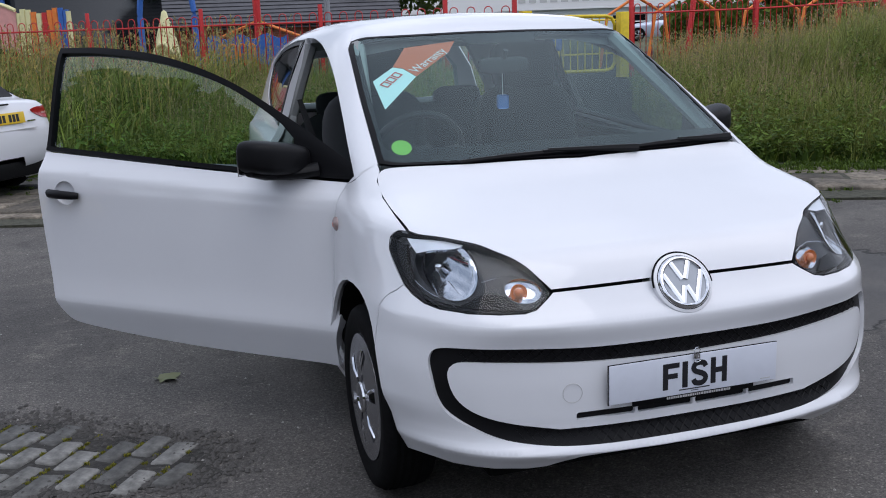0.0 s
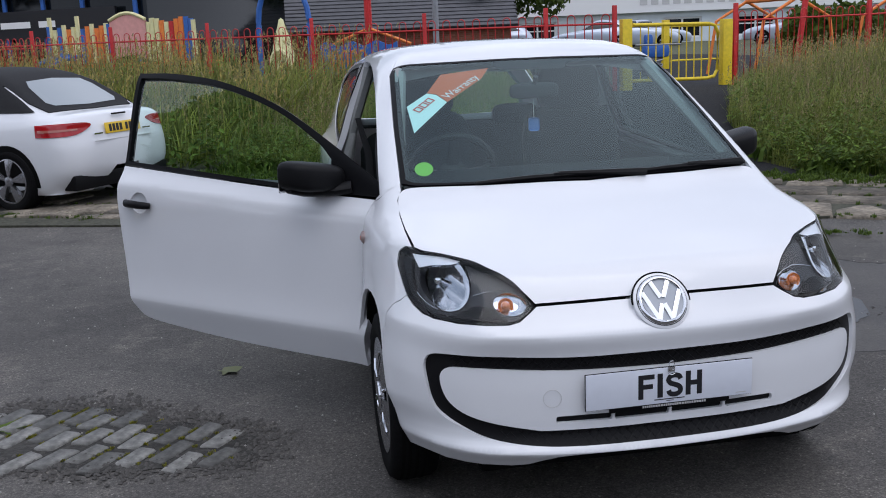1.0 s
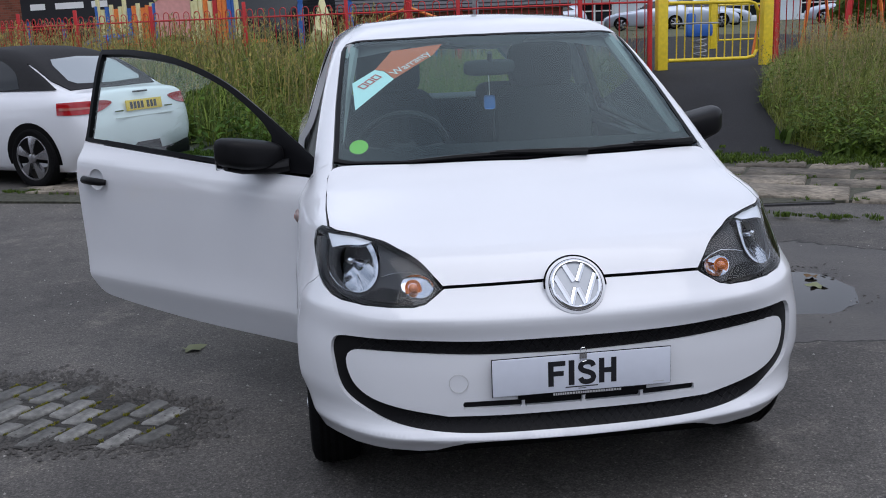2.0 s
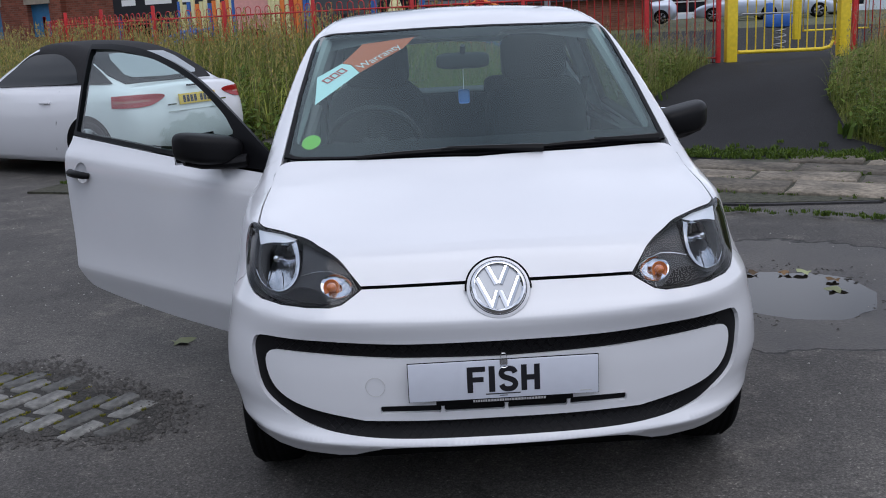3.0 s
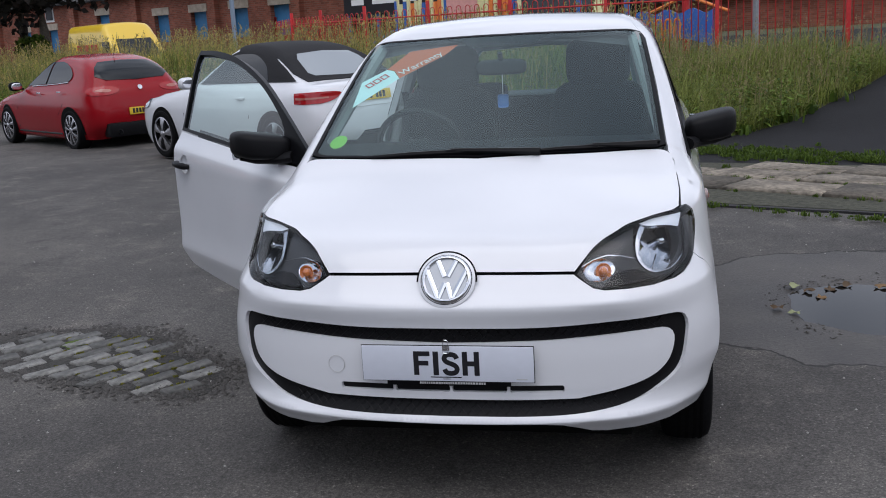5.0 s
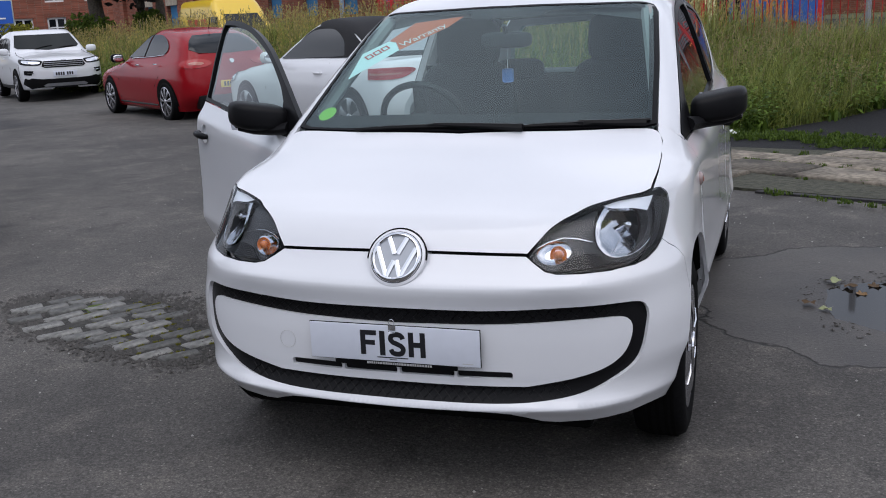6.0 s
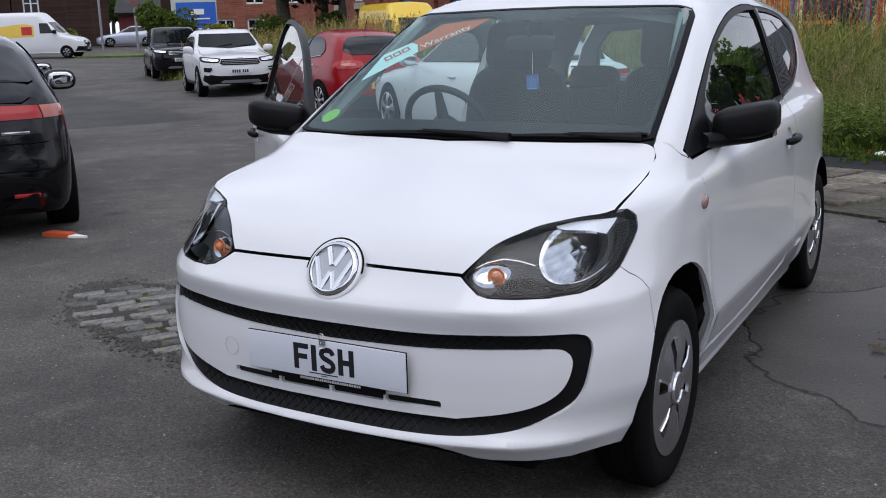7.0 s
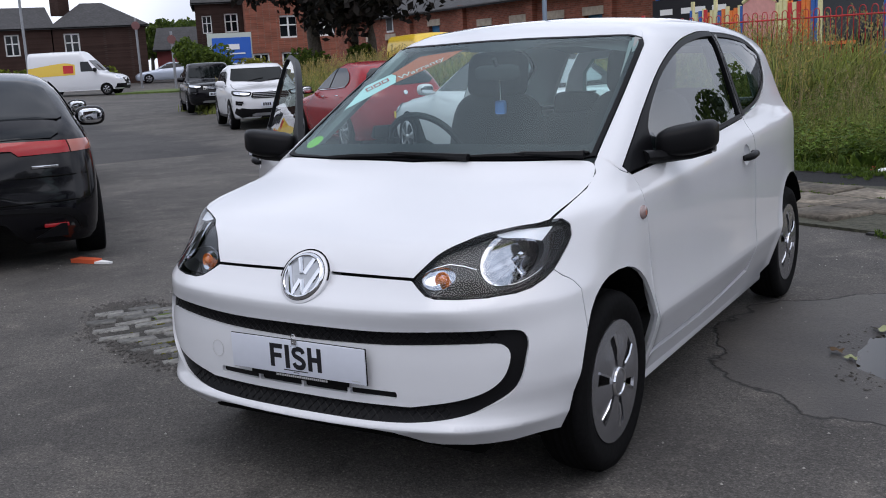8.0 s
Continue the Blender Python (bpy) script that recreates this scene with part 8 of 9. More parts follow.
def leafy_weeds(name, plants, k0, k1, c0, c1, height, mat, label, seed, leaf_size=0.035):
    """Upright leafy plants: pairs of pointed leaves up each stem, smaller towards the top."""
    r = np.random.default_rng(seed)
    k, c = r.uniform(k0, k1, plants), c0 + (c1 - c0) * r.uniform(0, 1, plants) ** 1.6
    x, y = ROAD.x * k + ACROSS.x * c, ROAD.y * k + ACROSS.y * c
    patch = np.array([noise.noise((a * 0.9, b * 0.9, 2.5)) for a, b in zip(x, y)])
    ok = clear_of_path(x, y) & (patch > r.uniform(-0.5, 0.2, plants))
    x, y = x[ok], y[ok]
    n, per = len(x), 16
    h = height * r.uniform(0.4, 1.2, n)
    t = np.linspace(0.12, 1.0, per)[None, :] * np.ones((n, 1))
    a = r.uniform(0, 2 * math.pi, (n, 1)) + np.arange(per)[None, :] * 1.7 + r.normal(0, 0.3, (n, per))
    tilt = r.normal(0, 0.12, (n, 2))
    z = yard(x, y)
    p = np.stack([x[:, None] + tilt[:, :1] * t * h[:, None], y[:, None] + tilt[:, 1:] * t * h[:, None], z[:, None] + t * h[:, None]], 2)
    s = leaf_size * r.uniform(0.7, 1.4, (n, per)) * (1.25 - 0.65 * t)
    d = np.stack([np.cos(a), np.sin(a), r.uniform(-0.5, 0.35, (n, per))], 2)
    w = np.stack([-np.sin(a), np.cos(a), r.normal(0, 0.25, (n, per))], 2) * 0.42
    s = s[..., None]
    V = np.stack([p, p + d * s + w * s, p + d * s * 2.3 - (0, 0, 0.25) * s, p + d * s - w * s], 2).reshape(-1, 3)
    me = bpy.data.meshes.new(name)
    me.from_pydata(V.tolist(), [], [(i, i + 1, i + 2, i + 3) for i in range(0, len(V), 4)])
    me.materials.append(mat)
    return tagged(new(name, me), label, "weeds", kind="stuff")


M_FRESH = leaf_material("fresh_grass_blades", (0.205, 0.255, 0.065), 0.5, 0.4, (1.2, 1.05, 0.8))
M_HUSK = leaf_material("pink_tan_husks", (0.30, 0.25, 0.15), 0.35, 0.3, (1.1, 1.0, 0.9))
M_NETTLE = leaf_material("nettle_leaves", (0.080, 0.140, 0.030), 0.45, 0.3, (1.3, 1.15, 0.7))
meadow("tall_grass", 86000, -9, 6, 7.05, 11.3, 0.52, M_BLADE, "tall green uncut grass on the bank", 21, width=0.0030)
meadow("fresh_grass", 46000, -9, 6, 6.95, 10.8, 0.36, M_FRESH, "fine light green grass between the taller stems", 22, width=0.0028)
meadow("tall_grass", 34000, 6, 34, 7.3, 12.6, 0.80, M_BLADE, "tall green grass beside the parked cars", 23, width=0.009)
meadow("fresh_grass", 14000, 6, 34, 7.2, 12.4, 0.70, M_FRESH, "light green grass beside the parked cars", 27, width=0.009)
meadow("tall_grass", 26000, -7, 0.2, 11.2, 14.2, 0.46, M_BLADE, "tall grass along the foot of the fence", 29, width=0.0045)
seed_stems("seed_grass", 2600, -7, 0, 10.0, 14.2, 0.62, M_STRAW, "pale straw seed heads along the foot of the fence", 30, 0.18, 0.002, 0.009)
seed_stems("seed_grass", 6000, -9, 6, 7.5, 11.5, 0.66, M_HUSK, "feathery pinkish seed heads over the green grass", 24)
seed_stems("seed_grass", 7000, 6, 34, 7.6, 12.8, 1.02, M_STRAW, "pale feathery seed heads beside the parked cars", 25, 0.24, 0.004, 0.016)
leafy_weeds("leafy_weeds", 5200, -9, 6, 6.98, 10.4, 0.42, M_NETTLE, "dark leafy weeds at the foot of the bank", 26)
leafy_weeds("leafy_weeds", 2600, 6, 26, 7.2, 9.5, 0.55, M_NETTLE, "dark leafy weeds beside the parked cars", 28, 0.06)
# broad-leaved weeds
pl = []
for _ in range(900):
    k, c = rng.uniform(-8, 6), 6.95 + 2.6 * rng.random() ** 1.5
    p = along_road(k, c)
    if not inside(path_poly, np.array([(p.x, p.y)]))[0]:
        pl.append((p.x, p.y, p.z, rng.uniform(0.6, 1.4)))
tufts("broad_weeds", pl, leaf_material("dock_leaves", (0.055, 0.10, 0.02)), 0.12, 22, "broad-leaved weeds at the grass edge", "weeds", 9)


# ---- playground fence, gate and play things ----
def hoop_mesh(h, w, low):
    """One bow-topped bar of a fence: up, over and down."""
    bm = bmesh.new()
    pts = [(-w / 2, 0, low)] + [(-w / 2 * math.cos(a), 0, h - w / 2 + w / 2 * math.sin(a)) for a in np.linspace(0, math.pi, 8)] + [(w / 2, 0, low)]
    tube(bm, pts, 0.008, 5)
    me = bpy.data.meshes.new("hoop")
    for f in bm.faces:
        f.smooth = True
    bm.to_mesh(me)
    bm.free()
    me.materials.append(M_RED_METAL)
    return me


HOOP = hoop_mesh(1.20, 0.115, 0.06)


def fence(points, label, tops):
    fe = base("playground_fence", label, "fence", group="red fences")
    for i, (x, y) in enumerate(points):
        z0 = tops[i] - 1.30
        bm = boxes((x - 0.03, x + 0.03, y - 0.03, y + 0.03, z0 - 0.35, z0 + 1.32), bevel=0.006)
        part("post", bm, M_RED_METAL, fe)
        if i + 1 < len(points):
            x1, y1 = points[i + 1]
            z1 = tops[i + 1] - 1.30
            a, b = Vector((x, y, z0)), Vector((x1, y1, z1))
            for h in (0.16, 1.06):
                bm = bmesh.new()
                tube(bm, [a + Vector((0, 0, h)), b + Vector((0, 0, h))], 0.016, 6)
                part("rail", bm, M_RED_METAL, fe)
            d = (b - a)
            n = max(1, int(d.xy.length / 0.217))
            ang = math.degrees(math.atan2(d.y, d.x))
            for j in range(n):
                q = a + d * ((j + 0.5) / n)
                ob = new("hoop", HOOP)
                ob.parent = fe
                ob.matrix_basis = Matrix.Translation(q) @ pose(0, 0, 0, 0, 0, ang)
    return fe


left_line = [(4.12, 10.79)] + [(4.1 + ROAD.x * k, 10.8 + ROAD.y * k) for k in (1.0, 2.93, 4.88, 6.84, 8.80, 10.53)] + [(-6.35, 17.6), (-7.63, 19.3), (-8.65, 20.9)]
fence(left_line, "red bow-topped steel fence along the playground", [1.84, 1.85, 1.86, 1.87, 1.88, 1.89, 1.89, 1.90, 1.91, 1.88])
fence([(6.14, 11.03), (8.59, 11.35), (11.0, 11.2), (13.4, 10.6)], "red bow-topped steel fence beside the gate", [1.82, 1.84, 1.9, 2.0])
fence([(-8.65, 20.9), (-6.0, 25.5), (-2.5, 29.5)], "red bow-topped fence at the far side of the playground", [1.88, 1.9, 1.9])

gate = base("yellow_gate", "yellow tubular steel playground gate, closed", "gate")
for x, y, z in ((4.31, 10.83, 0.62), (5.98, 11.01, 0.57)):
    bm = boxes((x - 0.075, x + 0.075, y - 0.075, y + 0.075, z - 0.3, z + 1.04), bevel=0.012)
    part("gate_post", bm, M_YELLOW_METAL, gate)
ga, gb = Vector((4.42, 10.84, 0.62)), Vector((5.86, 11.0, 0.60))
gd = (gb - ga)
pt = lambda s, h: ga + gd * s + Vector((0, 0, h))
bm = bmesh.new()
tube(bm, [pt(0, 0.14), pt(0.86, 0.14), pt(0.95, 0.17), pt(0.985, 0.26), pt(0.985, 0.82), pt(0.95, 0.92), pt(0.88, 0.95), pt(0, 0.95)], 0.026, 8)
part("gate_frame", bm, M_YELLOW_METAL, gate)
for i in range(1, 11):
    bm = bmesh.new()
    tube(bm, [pt(i / 11.3, 0.14), pt(i / 11.3, 0.95)], 0.010, 6)
    part("gate_bar", bm, M_YELLOW_METAL, gate)
bm = bmesh.new()
tube(bm, [pt(0.03, 0.66), pt(0.55, 0.66)], 0.014, 6)
part("latch_bar", bm, M_GREY_METAL, gate)

# play castle: coloured slatted towers, a pink arched panel and a blue ladder
PL = lambda k, c, z=0.6: Vector((4.1 + ROAD.x * k + ACROSS.x * c, 10.8 + ROAD.y * k + ACROSS.y * c, z))
castle = base("play_castle", "wooden play castle with coloured slats and a pink arched panel", "play equipment")


def plank(a, b, z0, z1, mat, name, thick=0.05):
    """An upright board between two plan places."""
    bm = bmesh.new()
    d = (b - a)
    n = Vector((-d.y, d.x, 0)).normalized() * thick / 2
    vs = [bm.verts.new(Vector((p.x, p.y, z)) + s * n) for p in (a, b) for z in (z0, z1) for s in (-1, 1)]
    for f in ((0, 2, 3, 1), (4, 5, 7, 6), (0, 1, 5, 4), (2, 6, 7, 3), (0, 4, 6, 2), (1, 3, 7, 5)):
        bm.faces.new([vs[i] for i in f])
    return part(name, bm, mat, castle, smooth=False)


k = 9.75
cols = [M_BLUE_METAL, M_BLUE_METAL, M_ORANGE_METAL, M_ORANGE_METAL, M_RED_METAL, M_CREAM, M_ORANGE_METAL, M_CREAM, M_CREAM]
for i, mt in enumerate(cols):
    plank(PL(k, 4), PL(k + 0.10, 4), 1.25, 2.13 + 0.05 * math.sin(i), mt, "slat")
    k += 0.125
panel_bm = bmesh.new()
n = 14
top = [PL(10.95 + 0.95 * i / n, 4.0, 2.12 + 0.15 * math.sin(math.pi * i / n)) for i in range(n + 1)]
bot = [PL(10.95 + 0.95 * i / n, 4.0, 1.30 + 0.10 * math.sin(math.pi * i / n)) for i in range(n + 1)]
off = Vector((ACROSS.x, ACROSS.y, 0)) * 0.03
A, B, A2, B2 = ([panel_bm.verts.new(p + s) for p in q] for q, s in ((top, -off), (bot, -off), (top, off), (bot, off)))
for i in range(n):
    panel_bm.faces.new((A[i], A[i + 1], B[i + 1], B[i]))
    panel_bm.faces.new((A2[i + 1], A2[i], B2[i], B2[i + 1]))
    panel_bm.faces.new((A2[i], A2[i + 1], A[i + 1], A[i]))
    panel_bm.faces.new((B[i], B[i + 1], B2[i + 1], B2[i]))
part("arched_panel", panel_bm, M_PINK, castle, "pink arched board", smooth=False)
bm = bmesh.new()
tube(bm, [p + Vector((0, 0, 0.04)) - off for p in top], 0.04, 6)
part("arch_rim", bm, M_CREAM, castle)
k = 11.98
for i in range(13):
    mt = (M_CREAM, M_ORANGE_METAL, M_ORANGE_METAL, M_CREAM, M_ORANGE_METAL, M_BLUE_METAL, M_CREAM, M_CREAM, M_ORANGE_METAL, M_CREAM, M_BLUE_METAL, M_CREAM, M_CREAM)[i]
    plank(PL(k, 4), PL(k + 0.085, 4), 1.25, 2.12 - 0.05 * (i % 3) + (0.18 if i in (6, 12) else 0), mt, "slat")
    k += 0.128
for kk in (9.75, 10.9, 11.95, 13.6):
    bm = bmesh.new()
    tube(bm, [PL(kk, 4.0, 0.5), PL(kk, 4.0, 2.1)], 0.05, 8)
    part("castle_post", bm, M_CREAM if kk < 11 else M_BLUE_METAL, castle)
for dk in (0, 0.45):
    bm = bmesh.new()
    tube(bm, [PL(12.5 + dk, 3.9, 1.45), PL(12.9 + dk, 3.5, 1.35), PL(13.3 + dk, 3.0, 1.0), PL(13.6 + dk, 2.6, 0.6)], 0.045, 7)
    part("ladder_rail", bm, M_BLUE_METAL, castle)
for s in np.linspace(0.1, 0.95, 6):
    p = PL(12.6 + s, 3.8 - 1.2 * s, 1.42 - 0.75 * s)
    bm = bmesh.new()
    tube(bm, [p, p + Vector((ROAD.x, ROAD.y, 0)) * 0.45], 0.025, 6)
    part("ladder_rung", bm, M_BLUE_METAL, castle)
bm = bmesh.new()
slab(bm, [(p.x, p.y) for p in (PL(9.8, 4.1), PL(13.6, 4.1), PL(13.6, 5.2), PL(9.8, 5.2))], 1.15, 1.22)
part("deck", bm, M_ORANGE_METAL, castle, smooth=False)

# tall blue arch with a cream rocket
arch_ob = base("blue_arch", "tall blue steel arch with a cream rocket rider", "play equipment")
bm = bmesh.new()
tube(bm, [PL(8.15, 4, 0.4), PL(8.15, 4, 1.9)] + [PL(7.56 + 0.59 * math.cos(a), 4, 1.95 + 0.85 * math.sin(a)) for a in np.linspace(0.05, math.pi - 0.05, 12)] + [PL(6.97, 4, 1.9), PL(6.97, 4, 0.4)], 0.06, 8)
part("arch_tube", bm, M_BLUE_METAL, arch_ob)
bm = bmesh.new()
lathe(bm, [(0.0, 1.42), (0.05, 1.38), (0.08, 1.25), (0.13, 1.1), (0.20, 0.85), (0.26, 0.5), (0.28, 0.2), (0.22, 0.0), (0.0, 0.0)], 20, Matrix.Translation(PL(7.62, 4.0, 0.62)))
part("rocket", bm, M_CREAM, arch_ob)
bm = bmesh.new()
tube(bm, [PL(7.55 + 0.2 * math.cos(a), 3.7, 1.05 + 0.33 * math.sin(a)) for a in np.linspace(0, 2 * math.pi, 20, endpoint=False)], 0.05, 7, closed=True)
part("ring", bm, M_CREAM, arch_ob)

# blue climbing wall with yellow hoops, red mast with slanting poles
cw = base("climbing_frame", "blue wavy climbing frame with yellow hoops and a red mast", "play equipment")
bm = bmesh.new()
n = 16
ring = [PL(6.7 - 1.7 * i / n, 3.9, 1.46 + 0.05 * math.sin(i * 1.2)) for i in range(n + 1)] + [PL(5.0 + 1.7 * i / n, 3.9, 0.75 + 0.2 * math.sin(math.pi * i / n)) for i in range(n + 1)]
f0 = [bm.verts.new(p) for p in ring]
f1 = [bm.verts.new(p + off) for p in ring]
for i in range(len(ring)):
    j = (i + 1) % len(ring)
    bm.faces.new((f0[i], f0[j], f1[j], f1[i]))
bm.faces.new(f0[::-1])
bm.faces.new(f1)
part("wavy_board", bm, M_BLUE_METAL, cw, smooth=False)
for kk in (6.35, 6.15, 5.95, 5.75):
    bm = bmesh.new()
    tube(bm, [PL(kk, 3.75, 0.9)] + [PL(kk - 0.06 + 0.06 * math.cos(a), 3.75, 1.25 + 0.07 * math.sin(a)) for a in np.linspace(0, math.pi, 6)] + [PL(kk - 0.12, 3.75, 0.9)], 0.022, 6)
    part("hoop_grip", bm, M_ORANGE_METAL, cw)
bm = bmesh.new()
tube(bm, [PL(5.64, 4.0, 0.4), PL(5.64, 4.0, 3.6)], 0.075, 8)
part("mast", bm, M_RED_METAL, cw)
for s in (1, -1):
    bm = bmesh.new()
    tube(bm, [PL(5.64, 4.0, 1.75), PL(5.64 + s * 0.9, 4.0, 1.42)], 0.03, 6)
    part("slanting_pole", bm, M_ORANGE_METAL, cw)
bm = bmesh.new()
tube(bm, [PL(4.2, 4.0, 0.4), PL(4.2, 4.0, 4.5)], 0.06, 8)
tagged(finish("lamp_post", bm, M_GREY_METAL), "plain grey steel post in the playground", "post")

# swing frames right of the gate
for x, y in ((8.25, 12.9), (11.2, 12.7)):
    sw_ob = base("swing_frame", "orange tubular swing frame with slanting legs", "play equipment", group="swing frames")
    for dy in (0, 1.8):
        for s in (1, -1):
            bm = bmesh.new()
            tube(bm, [(x, y + dy, 1.95), (x + s * 0.62, y + dy, 1.60), (x + s * 0.80, y + dy, 0.5)], 0.03, 7)
            part("leg", bm, M_ORANGE_METAL, sw_ob)
    bm = bmesh.new()
    tube(bm, [(x, y, 1.95), (x, y + 1.8, 1.95)], 0.045, 7)
    part("top_bar", bm, M_ORANGE_METAL, sw_ob)
    bm = bmesh.new()
    tube(bm, [(x - 0.12, y - 0.15, 0.4), (x + 0.18, y - 0.1, 2.6)], 0.05, 8)
    part("red_brace", bm, M_RED_METAL, sw_ob)
# spring rider behind the gate
sr = base("spring_rider", "blue spring rider on a grey coil behind the gate", "play equipment")
bm = bmesh.new()
p0 = Vector((6.4, 14.6, 0.62))
tube(bm, [p0 + Vector((0.11 * math.cos(a), 0.11 * math.sin(a), 0.018 * a)) for a in np.linspace(0, 22, 90)], 0.016, 5)
part("coil", bm, M_GREY_METAL, sr)
bm = boxes((6.12, 6.62, 14.5, 14.7, 0.98, 1.22), (6.14, 6.30, 14.52, 14.68, 1.15, 1.42), bevel=0.07)
part("rider_body", bm, M_BLUE_METAL, sr)
# second yellow gate on the far side
g2 = base("yellow_gate", "yellow tubular gate on the far side of the playground", "gate")
bm = boxes((8.0, 8.14, 18.0, 18.14, 0.55, 1.7), bevel=0.01)
part("gate_post", bm, M_YELLOW_METAL, g2)
bm = bmesh.new()
tube(bm, [(8.2, 18.05, 0.8), (9.6, 18.05, 0.8), (9.6, 18.05, 1.55), (8.2, 18.05, 1.55)], 0.025, 6, closed=True)
part("gate_frame", bm, M_YELLOW_METAL, g2)


# ---- buildings and trees beyond ----
def building(name, label, corner, along, depth_dir, length, depth, z0, eave, ridge, wall, roof, windows, hip=0.0, category="building"):
    """A house block: walls, pitched roof, and windows on its front. windows: (distance along, sill, width, height, frame, pane)."""
    b = base(name, label, category)
    u, w = Vector((*along, 0)).normalized(), Vector((*depth_dir, 0)).normalized()
    o = Vector((*corner, 0))
    P = lambda s, t, z: o + u * s + w * t + Vector((0, 0, z))
    holes = sorted(windows)
    bm = bmesh.new()

    def block(s0, s1, t0, t1, a, c):
        vs = [bm.verts.new(P(s, t, z)) for s in (s0, s1) for t in (t0, t1) for z in (a, c)]
        for f in ((0, 1, 3, 2), (4, 6, 7, 5), (0, 4, 5, 1), (2, 3, 7, 6), (0, 2, 6, 4), (1, 5, 7, 3)):
            bm.faces.new([vs[i] for i in f])
    block(0, length, 0.25, depth, z0, eave)
    # front leaf of the wall in columns, with openings left free
    s = 0.0
    cols = {}
    for h in holes:
        cols.setdefault(round(h[0], 2), []).append(h)
    for key in sorted(cols):
        hs = sorted(cols[key], key=lambda h: h[1])
        wd = hs[0][2]
        block(s, key - wd / 2, 0, 0.25, z0, eave)
        z = z0
        for h in hs:
            block(key - wd / 2, key + wd / 2, 0, 0.25, z, h[1])
            z = h[1] + h[3]
        block(key - wd / 2, key + wd / 2, 0, 0.25, z, eave)
        s = key + wd / 2
    block(s, length, 0, 0.25, z0, eave)
    part("wall", bm, wall, b, smooth=False)
    if ridge > eave:
        bm = bmesh.new()
        e = 0.3
        lo = [P(-e, -e, eave - 0.05), P(length + e, -e, eave - 0.05), P(length + e, depth + e, eave - 0.05), P(-e, depth + e, eave - 0.05)]
        hi = [P(hip, depth / 2, ridge), P(length - hip, depth / 2, ridge)]
        for th in (0, -0.12):
            v = [bm.verts.new(p + Vector((0, 0, th))) for p in lo + hi]
            for f in ((0, 1, 5, 4), (2, 3, 4, 5), (1, 2, 5), (3, 0, 4)):
                bm.faces.new([v[i] for i in f])
        part("roof", bm, roof, b, smooth=False)
    for (s, sill, wd, ht, fm, pm) in holes:
        bm = bmesh.new()
        vs = [bm.verts.new(P(s + dx, 0.20, sill + dz)) for dx, dz in ((-wd / 2, 0), (wd / 2, 0), (wd / 2, ht), (-wd / 2, ht))]
        bm.faces.new(vs)
        win = part("window", bm, pm, b, smooth=False)
        if fm is not None:
            bm = bmesh.new()
            t = min(0.12, wd * 0.1)
            for dx0, dx1, dz0, dz1 in ((-wd / 2, -wd / 2 + t, 0, ht), (wd / 2 - t, wd / 2, 0, ht), (-wd / 2, wd / 2, 0, t), (-wd / 2, wd / 2, ht - t, ht), (-t / 2, t / 2, 0, ht), (-wd / 2, wd / 2, ht * 0.55, ht * 0.55 + t * 0.7)):
                vs = [bm.verts.new(P(s + dx, tt, sill + dz)) for dx in (dx0, dx1) for tt in (0.10, 0.18) for dz in (dz0, dz1)]
                for f in ((0, 1, 3, 2), (4, 6, 7, 5), (0, 4, 5, 1), (2, 3, 7, 6), (0, 2, 6, 4), (1, 5, 7, 3)):
                    bm.faces.new([vs[i] for i in f])
            part("window_frame", bm, fm, win, smooth=False)
        bm = bmesh.new()
        vs = [bm.verts.new(P(s + dx, tt, sill + ht + dz)) for dx in (-wd / 2 - 0.1, wd / 2 + 0.1) for tt in (-0.03, 0.1) for dz in (0, 0.32)]
        for f in ((0, 1, 3, 2), (4, 6, 7, 5), (0, 4, 5, 1), (2, 3, 7, 6), (0, 2, 6, 4), (1, 5, 7, 3)):
            bm.faces.new([vs[i] for i in f])
        part("lintel", bm, M_STONE if fm is None else wall, b, smooth=False)
    return b, P


S = lambda s, sill=1.45, w=1.15, h=1.15: (s, sill, w, h, None, M_BLUE_SHUTTER)
# low brick hall with blue shutters: its front runs parallel to the road
k_end = -3.8
hall, HP = building("brick_hall", "long red-brick hall with blue shuttered windows", (-12 + ROAD.x * k_end, 33 + ROAD.y * k_end), (ROAD.x, ROAD.y), (ACROSS.x, ACROSS.y), 31.5, 9, -0.4, 3.65, 5.4, M_BRICK, M_SLATE,
                    [S(k - k_end) for k in (1.6, 4.2, 7.05, 9.9)] + [S(14.9 - k_end, 1.7), S(20.1 - k_end, 1.2), S(22.9 - k_end, 1.2, 0.9)])
for k in (-3.6, 0.4, 5.8, 11.8, 17.5, 26.0):
    bm = bmesh.new()
    a = HP(k - k_end - 0.25, -0.22, -0.4)
    d1, d2 = Vector((ROAD.x, ROAD.y, 0)) * 0.5, Vector((ACROSS.x, ACROSS.y, 0)) * 0.22
    vs = [bm.verts.new(a + d1 * i + d2 * j + Vector((0, 0, 4.05 * m))) for i in (0, 1) for j in (0, 1) for m in (0, 1)]
    for f in ((0, 1, 3, 2), (4, 6, 7, 5), (0, 4, 5, 1), (2, 3, 7, 6), (0, 2, 6, 4), (1, 5, 7, 3)):
        bm.faces.new([vs[i] for i in f])
    part("pier", bm, M_BRICK, hall, smooth=False)
bm = bmesh.new()
tube(bm, [HP(-0.2, -0.38, 3.55), HP(31.6, -0.38, 3.55)], 0.06, 6)
part("gutter", bm, M_SLATE, hall)
poster = base("wall_poster", "framed dark poster on the brick wall", "poster")
bm = bmesh.new()
